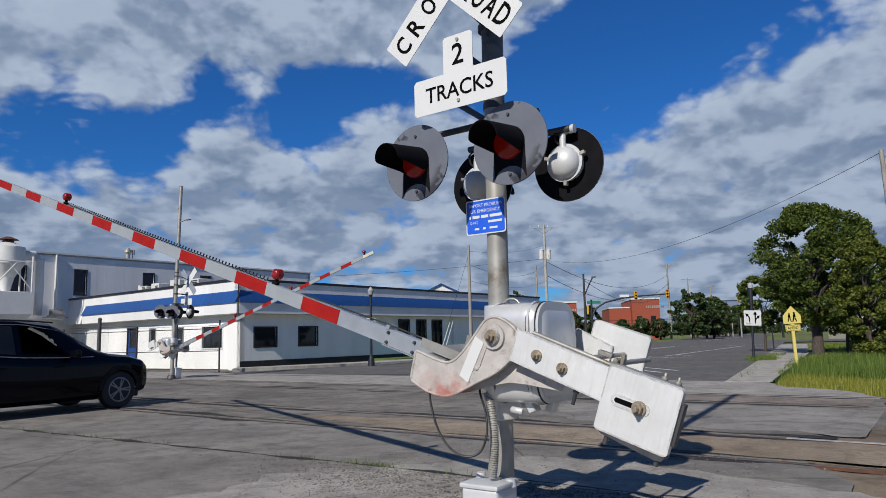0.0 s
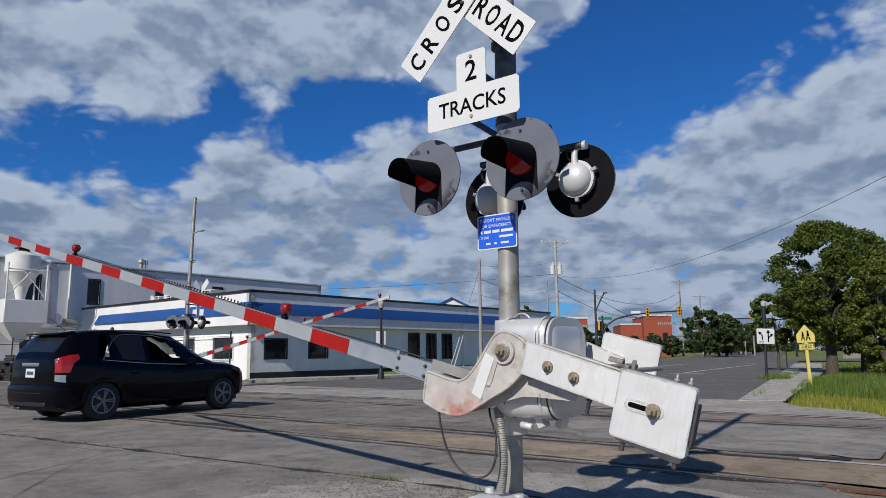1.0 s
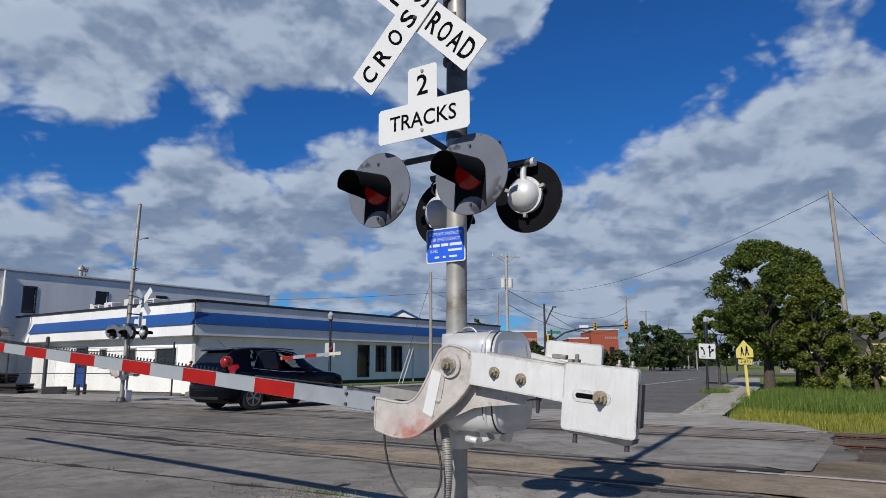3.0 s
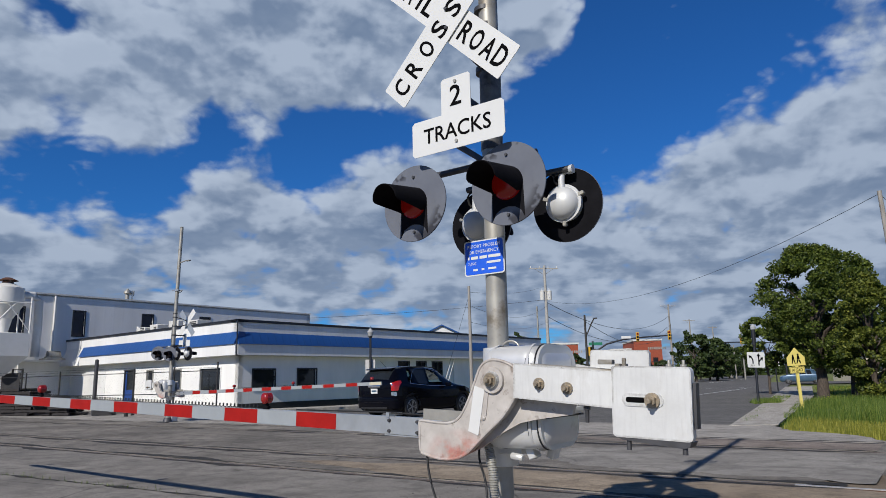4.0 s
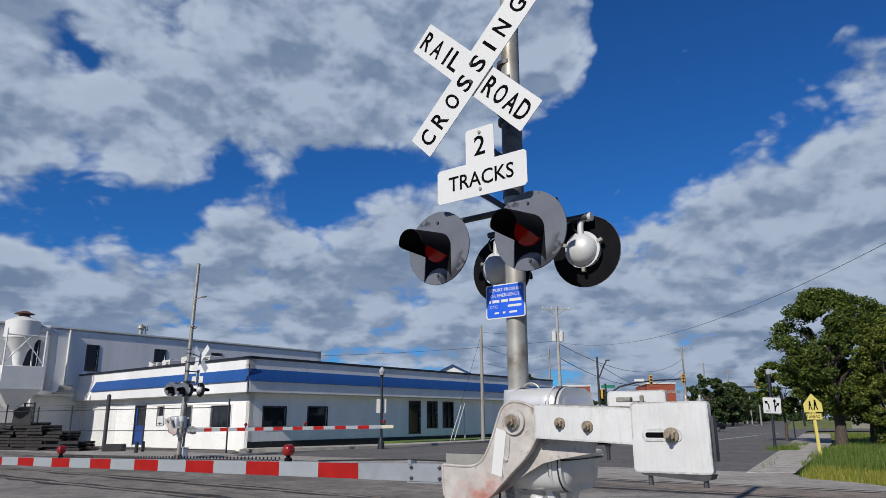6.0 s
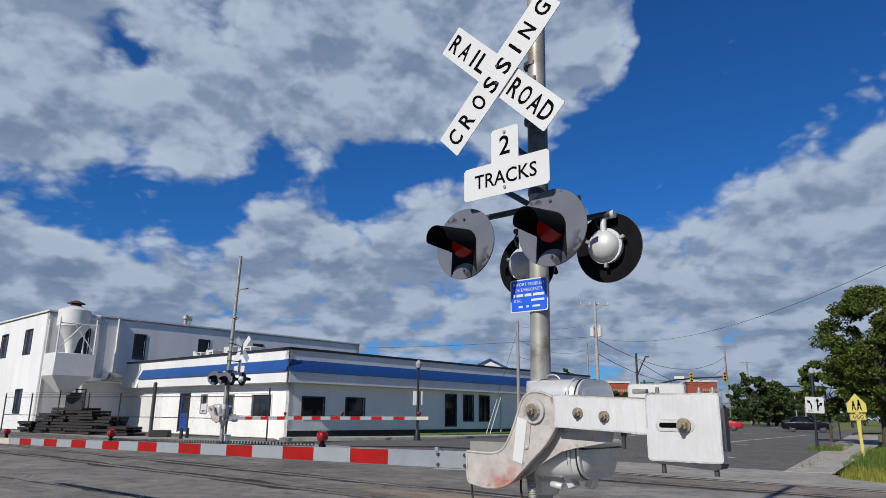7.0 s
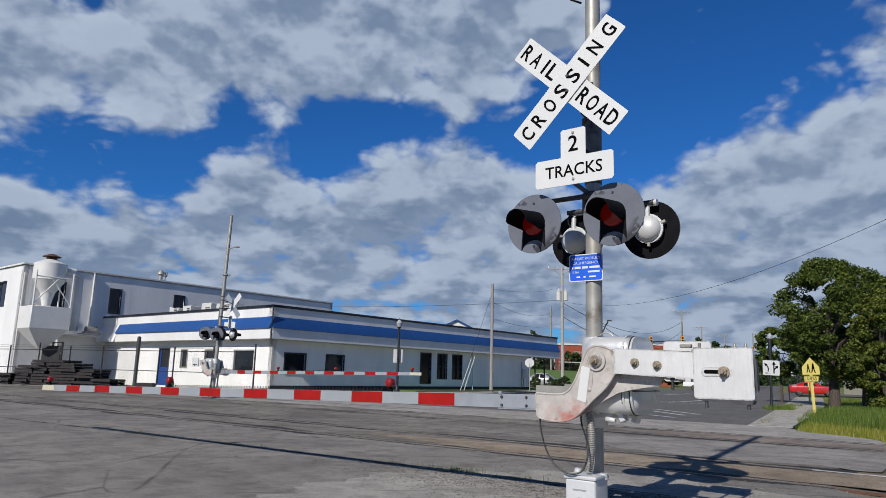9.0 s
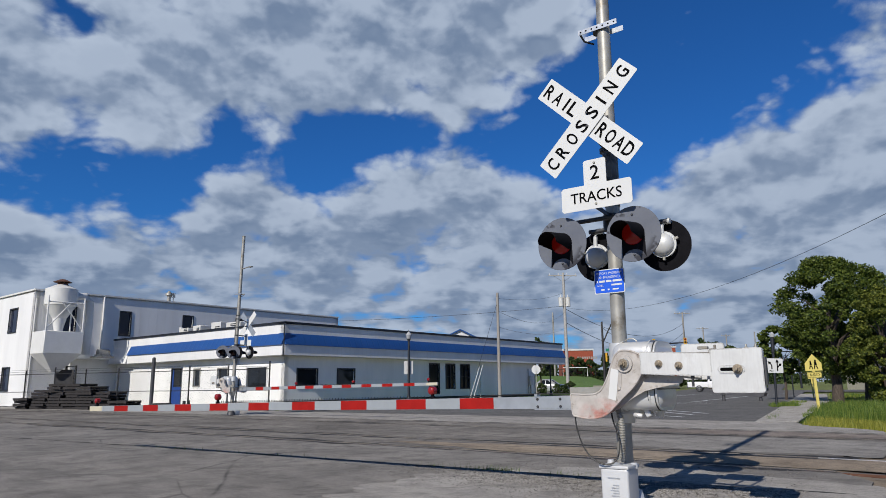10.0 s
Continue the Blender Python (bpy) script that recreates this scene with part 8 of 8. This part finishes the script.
def tree(x, y, h, wide, label, seed, clumps, per, size, material, trunk_h=0.28, low=0.2, r0=0.22, squash=1.0, lean=0.0, airy=-0.07):
    rng = random.Random(seed)
    t = thing("tree", label, "tree", pose(x, y, 0))
    bm = bm_new()
    top = h * trunk_h
    knots = [(0, 0, -0.1), (0.05, 0.02, top * 0.5), (lean * 0.3, 0.05, top), (lean * 0.7, 0, h * 0.62)]
    tube(bm, knots, [r0 * 1.25, r0, r0 * 0.85, r0 * 0.35], 10)
    ends = []
    for k in range(16):
        a = k * 2.4 + rng.uniform(-0.4, 0.4)
        z0 = top * 0.85 + (h * 0.6 - top) * k / 16
        reach = wide * rng.uniform(0.45, 0.85) * (1 - 0.4 * k / 16)
        e = Vector((lean * 0.4 + math.cos(a) * reach, math.sin(a) * reach * squash, z0 + h * rng.uniform(0.10, 0.30)))
        s = Vector((lean * 0.4, 0, z0))
        mid = s.lerp(e, 0.5) + Vector((rng.uniform(-0.2, 0.2), rng.uniform(-0.2, 0.2), 0.12 * h * 0.3))
        tube(bm, [s, mid, e], [r0 * 0.42, r0 * 0.25, r0 * 0.08], 7)
        ends.append(e)
    part("trunk", bm, BARK, t, "dark branching trunk")
    cs = []
    while len(cs) < clumps:
        a, q = rng.uniform(0, 2 * math.pi), rng.uniform(-1, 1)
        rr = rng.uniform(0.35, 1.0) ** 0.6
        zc = h * (low + (1 - low) * 0.5)
        w = wide * (1.0 - 0.35 * max(0, q) ** 2) * (0.82 + 0.3 * noise.noise(Vector((math.cos(a) * 1.6 + seed, math.sin(a) * 1.6, q * 2.0))))
        p = Vector((lean * 0.6 + math.cos(a) * w * rr * math.sqrt(max(0.05, 1 - q * q * 0.8)), math.sin(a) * w * rr * squash * math.sqrt(max(0.05, 1 - q * q * 0.8)), zc + q * h * (1 - low) * 0.5 * 0.97))
        gap = noise.noise(p * (3.4 / wide) + Vector((seed * 3.1, 0, 0)))
        if gap < airy:
            continue
        cs.append((p.x, p.y, p.z, wide * rng.uniform(0.10, 0.19)))
    me = leaf_mesh("crown", cs, per, size, material, seed, 0.75)
    ob = new("crown", me)
    ob.parent = t
    ob["label"] = "crown of small green leaves"
    return t


tree(14.95, 31.0, 7.35, 2.85, "broad leafy green tree with a dark trunk beside the pavement", 1, 250, 190, 0.105, LEAVES, 0.25, 0.20, 0.24, airy=0.015)
tree(17.45, 33.0, 7.25, 2.55, "broad leafy green tree behind the leaning pole", 2, 230, 190, 0.11, LEAVES, 0.25, 0.14, 0.24, airy=0.015)
tree(14.30, 24.6, 5.1, 1.55, "dense yellow-green leafy tree beside the tall grass", 3, 210, 180, 0.09, LEAVES_BUSH, 0.18, 0.03, 0.14, airy=-0.03)
tree(16.55, 24.6, 3.2, 1.7, "low leafy bush beside the tall grass", 7, 90, 170, 0.09, LEAVES_BUSH, 0.18, 0.02, 0.10, airy=-0.03)
tree(14.40, 36.5, 4.3, 1.7, "smaller leafy tree behind the lane sign", 5, 80, 70, 0.15, LEAVES, 0.4, 0.36, 0.07, airy=0.0)
for k, (x, y, h, w) in enumerate(((29.5, 112, 8.3, 4.2), (34.5, 118, 7.0, 4.0), (40, 150, 7.5, 5.5), (46, 158, 7, 5), (52, 170, 7, 6), (60, 185, 8, 7), (14.5, 124, 6.4, 2.2), (19.5, 121, 3.6, 2.0), (8.5, 123, 6.0, 2.2), (24.0, 126, 4.0, 2.2), (28, 130, 3.8, 2.2), (11.5, 124, 5.4, 2.0), (68, 170, 8, 8), (36, 128, 5, 3), (3.5, 122, 7.2, 1.6))):
    tree(x, y, h, w, "distant dark green leafy tree", 20 + k, 90, 60, 0.36, LEAVES_FAR, 0.25, 0.12, 0.2)
tree(0.6, 60, 5.4, 1.3, "slim young tree beyond the low building", 50, 40, 40, 0.22, LEAVES_FAR, 0.4, 0.35, 0.08)
tree(0.7, 60, 1.1, 0.8, "round dark shrub on the lawn", 51, 40, 50, 0.13, LEAVES_FAR, 0.2, 0.0, 0.06)
tree(3.4, 61, 1.2, 0.9, "round dark shrub on the lawn", 53, 40, 50, 0.13, LEAVES_FAR, 0.2, 0.0, 0.06)
tree(2.2, 59.5, 1.0, 0.8, "round dark shrub on the lawn", 52, 40, 50, 0.13, LEAVES_FAR, 0.2, 0.0, 0.06)


def far_woods():
    rs = np.random.RandomState(9)
    cs = []
    for k in range(420):
        a = rs.uniform(-0.75, 1.25)
        r = rs.uniform(330, 420)
        cs.append((r * math.sin(a), r * math.cos(a), rs.uniform(0.5, 5.5 + 2.5 * math.sin(a * 23) + 1.5 * math.sin(a * 57)), rs.uniform(3, 6)))
    me = leaf_mesh("far_woods", cs, 60, 2.0, LEAVES_FAR, 77, 0.6)
    tagged(new("far_woods", me), "distant dark line of woods on the horizon", "woods", kind="stuff")


far_woods()


def inside(p, poly):
    c = False
    for i in range(len(poly)):
        a, b = poly[i], poly[i - 1]
        if (a[1] > p[1]) != (b[1] > p[1]) and p[0] < (b[0] - a[0]) * (p[1] - a[1]) / (b[1] - a[1]) + a[0]:
            c = not c
    return c


def blades(name, polys, label, seed, material):
    """polys: outline, number, height, spread."""
    rs = np.random.RandomState(seed)
    verts, faces = [], []
    for poly, count, tall, width in polys:
        lo, hi = np.min(np.array(poly), 0), np.max(np.array(poly), 0)
        made = 0
        while made < count:
            p = rs.uniform(lo, hi)
            if not inside(p, poly):
                continue
            made += 1
            patch = 0.75 + 0.5 * noise.noise(Vector((p[0] * 0.5, p[1] * 0.5, seed)))
            if rs.rand() > 0.35 + 0.9 * (patch - 0.4):
                continue
            h = tall * rs.uniform(0.45, 1.15) * patch
            a = rs.uniform(0, 2 * math.pi)
            bend = h * rs.uniform(0.05, 0.45)
            dx, dy = math.cos(a), math.sin(a)
            w = width * rs.uniform(0.6, 1.3)
            i = len(verts)
            z0 = -0.10
            verts += [(p[0] - dy * w, p[1] + dx * w, z0), (p[0] + dy * w, p[1] - dx * w, z0), (p[0] + dx * bend * 0.4 + dy * w * 0.7, p[1] + dy * bend * 0.4 - dx * w * 0.7, z0 + h * 0.6), (p[0] + dx * bend * 0.4 - dy * w * 0.7, p[1] + dy * bend * 0.4 + dx * w * 0.7, z0 + h * 0.6), (p[0] + dx * bend, p[1] + dy * bend, z0 + h)]
            faces += [(i, i + 1, i + 2, i + 3), (i + 3, i + 2, i + 4)]
    me = bpy.data.meshes.new(name)
    me.from_pydata(verts, [], faces)
    me.materials.append(material)
    return tagged(new(name, me), label, "grass", kind="stuff")


NEAR_VERGE = [(6.3, 12.7), (5.8, 11.1), (6.4, 10.2), (6.9, 9.2), (9.5, 7.5), (16, 4.0), (18, 8), (9.2, 15.0), (8.2, 16.5)]
TALL_VERGE = [(7.0, 14.0), (9.5, 13.0), (20, 8.0), (26, 20), (14, 24.5), (11.4, 24.2)]
FAR_VERGE = [(11.9, 24.8), (26, 21), (34, 52), (24.4, 55), (15.2, 32)]
WALK_EDGE = [(5.5, 13.4), (5.75, 13.3), (10.25, 24.2), (9.95, 24.4)]
WALK_FAR = [(10.2, 25.0), (10.9, 25.0), (14.0, 32.4), (13.2, 32.6)]
WALK_VERGE = [(6.25, 12.9), (6.7, 12.9), (11.9, 24.6), (11.3, 24.8)]
POST_TUFT = [(9.4, 24.0), (10.6, 24.3), (11.2, 26.5), (10.5, 26.6), (9.6, 25.2)]
blades("short_grass", [(NEAR_VERGE, 46000, 0.21, 0.0055), (FAR_VERGE, 9000, 0.2, 0.016)], "short yellow-green grass along the edge of the paving", 6, BLADES_DRY)
blades("tall_grass", [(TALL_VERGE, 80000, 0.50, 0.006), (FAR_VERGE, 16000, 0.28, 0.016), (POST_TUFT, 2600, 0.36, 0.008), (WALK_EDGE, 900, 0.20, 0.007), (WALK_FAR, 1500, 0.24, 0.012), (WALK_VERGE, 3500, 0.28, 0.007)], "tall green and yellow roadside grass and weeds", 4, BLADES)


def seam():
    # long crack across the approach, with weeds in it
    rs = np.random.RandomState(2)
    verts, faces = [], []
    n = 240
    for k in range(n + 1):
        u = -1.6 + 22 * k / n
        v = 1.36 - 0.064 * u + 0.05 * noise.noise(Vector((u * 1.3, 0, 0))) + 0.03 * noise.noise(Vector((u * 6, 3, 0)))
        w = 0.012 + 0.085 * max(0, noise.noise(Vector((u * 1.7, 9, 0))) + 0.12) + 0.012 * noise.noise(Vector((u * 11, 2, 0)))
        for s in (-1, 1):
            p = uv(u, v + s * w, 0.0022)
            verts.append(p[:])
        if k:
            faces.append((2 * k - 2, 2 * k, 2 * k + 1, 2 * k - 1))
    me = bpy.data.meshes.new("seam")
    me.from_pydata(verts, [], faces)
    me.materials.append(SEAL)
    tagged(new("pavement_seam", me), "dark open joint across the asphalt", "road", kind="structure")
    verts, faces = [], []
    for k in range(300):
        u = rs.choice([rs.normal(2.2, 0.25), rs.normal(2.9, 0.3), rs.normal(6.5, 0.7), rs.normal(1.2, 0.2), rs.normal(8.6, 0.5)], p=[0.42, 0.12, 0.28, 0.08, 0.10])
        p = uv(u, 1.36 - 0.064 * u + rs.normal(0, 0.03), 0.0)
        h = rs.uniform(0.02, 0.085)
        a = rs.uniform(0, 6.283)
        b = h * 0.5
        w = 0.003
        i = len(verts)
        verts += [(p.x - math.sin(a) * w, p.y + math.cos(a) * w, 0), (p.x + math.sin(a) * w, p.y - math.cos(a) * w, 0), (p.x + math.cos(a) * b, p.y + math.sin(a) * b, h)]
        faces.append((i, i + 1, i + 2))
    me = bpy.data.meshes.new("joint_weeds")
    me.from_pydata(verts, [], faces)
    me.materials.append(BLADES)
    tagged(new("joint_weeds", me), "small green and straw weeds growing in the joint", "weeds", kind="stuff")


seam()


def gravel():
    rs = np.random.RandomState(12)
    verts, faces = [], []
    base = [(1, 0, 0), (0, 1, 0), (-1, 0, 0), (0, -1, 0), (0, 0, 0.8), (0, 0, -0.4)]
    tri = [(0, 1, 4), (1, 2, 4), (2, 3, 4), (3, 0, 4), (1, 0, 5), (2, 1, 5), (3, 2, 5), (0, 3, 5)]
    spots = []
    for k in range(15000):
        u = rs.normal(0.5, 1.2)
        spots.append((u, 1.30 - 0.064 * u - abs(rs.normal(0.0, 0.55)), rs.uniform(0.003, 0.011)))
    for k in range(700):
        spots.append((rs.uniform(-1.3, 2.6), rs.normal(2.3, 0.5), rs.uniform(0.004, 0.011)))
    for k in range(900):
        spots.append((rs.uniform(-6, -1.2), rs.uniform(2.3, 10.8), rs.uniform(0.006, 0.017)))
    for u, v, r in spots:
        p = uv(u, v, (0.0 if u > -1.2 else -0.03) + r * 0.25)
        a = rs.uniform(0, 6.283)
        sc = rs.uniform(0.6, 1.3, 3) * r
        i = len(verts)
        for x, y, z in base:
            x, y, z = x * sc[0], y * sc[1], z * sc[2]
            verts.append((p.x + x * math.cos(a) - y * math.sin(a), p.y + x * math.sin(a) + y * math.cos(a), p.z + z))
        faces += [tuple(i + q for q in f) for f in tri]
    me = bpy.data.meshes.new("gravel")
    me.from_pydata(verts, [], faces)
    me.materials.append(STONES)
    tagged(new("gravel", me), "loose grey gravel on the asphalt and track bed", "gravel", kind="stuff")


gravel()


# ---- what moves ----
def motions():
    swing = [(0, 18.8), (0.5, 16.6), (1, 14.3), (1.5, 12.25), (2, 10.4), (2.5, 8.1), (3, 6.0), (3.5, 4.3), (4, 2.8), (4.5, 1.3), (5, 0.6), (5.5, 0.3), (6, 0.1), (6.5, 0), (10, -0.1)]
    walk(near_gate, [(t, HERE @ pose(-0.190, 0, 1.2, 0, -a, 0)) for t, a in swing])
    walk(lead, [(t, HERE @ pose(0, 0, 0.008 * a)) for t, a in swing])
    far = [(0, 14.7), (0.5, 12.3), (1, 9.5), (1.5, 6.8), (2, 5.6), (2.5, 4.2), (3.2, 2.0), (4, 0.5), (4.5, 0), (10, 0)]
    walk(far_gate, [(t, THERE @ pose(-0.153, 0, 1.24, 0, -a - 1.6, 0)) for t, a in far])
    trip = [(0, -9.61, 6.12, 24), (0.5, -9.04, 7.22, 22.5), (1, -8.64, 8.15, 24.2), (1.5, -8.5, 9.5, 27.1), (2, -8.24, 11.15, 31), (2.5, -7.68, 12.70, 36.5), (3, -6.65, 14.7, 34), (3.5, -5.45, 17.0, 33), (4, -4.16, 19.4, 32.5), (4.5, -2.15, 21.8, 33.5), (5, -0.2, 25.4, 30), (5.5, 1.5, 28.8, 28), (6.5, 5.4, 36.5, 25), (7.5, 10.0, 46.5, 25), (8.2, 14.0, 55, 26), (9, 20.2, 66, 30), (9.4, 23.4, 72, 26), (10, 27.5, 82, 21)]
    walk(suv_car, [(t, pose(x, y, 0, 0, 0, 90 - b)) for t, x, y, b in trip])
    way, total = [], 0.0
    for i, (t, x, y, b) in enumerate(trip):
        if i:
            total += math.hypot(x - trip[i - 1][1], y - trip[i - 1][2])
        way.append((t, total))
    for w in suv_wheels:
        x, y, z = w.matrix_basis.translation
        rows = []
        for k in range(0, 151):
            t = k / 15
            s = float(np.interp(t, [q[0] for q in way], [q[1] for q in way]))
            rows.append((t, Matrix.Translation((x, y, z)) @ Matrix.Rotation(s / 0.36, 4, "Y")))
        walk(w, rows)
    for car, keys in ((truck, [(0, -70, 106.4, 108), (6.6, -4, 84.6, 108), (7.9, 17.0, 77.8, 108), (8.3, 19.1, 77.1, 108), (8.6, 19.3, 77.0, 108), (10, 19.3, 77.0, 108)]), (blue_car, [(0, 75, 85, 288), (2.5, 45, 74.5, 288), (3.8, 31.2, 69.5, 288), (4.5, 29.2, 68.8, 288), (5.2, 25.2, 70.0, 288), (6, 17, 72.7, 288), (10, -30, 88, 288)]),
                      (dark_car, [(0, -25, 84, 108), (5.8, 15.2, 68.4, 106), (6.5, 19.0, 67.3, 106), (7, 21.5, 66.6, 106), (7.5, 24.5, 65.7, 106), (10, 41, 60.9, 106)]),
                      (red_car, [(0, -50, 90, 108), (7, 14.2, 68.7, 106), (7.5, 17.3, 67.8, 106), (8, 20.1, 67.0, 106), (8.5, 23.1, 66.1, 106), (9, 26.2, 65.2, 106), (10, 32.6, 63.3, 106)])):
        walk(car, [(t, pose(x, y, 0, 0, 0, 90 - b)) for t, x, y, b in keys])


motions()
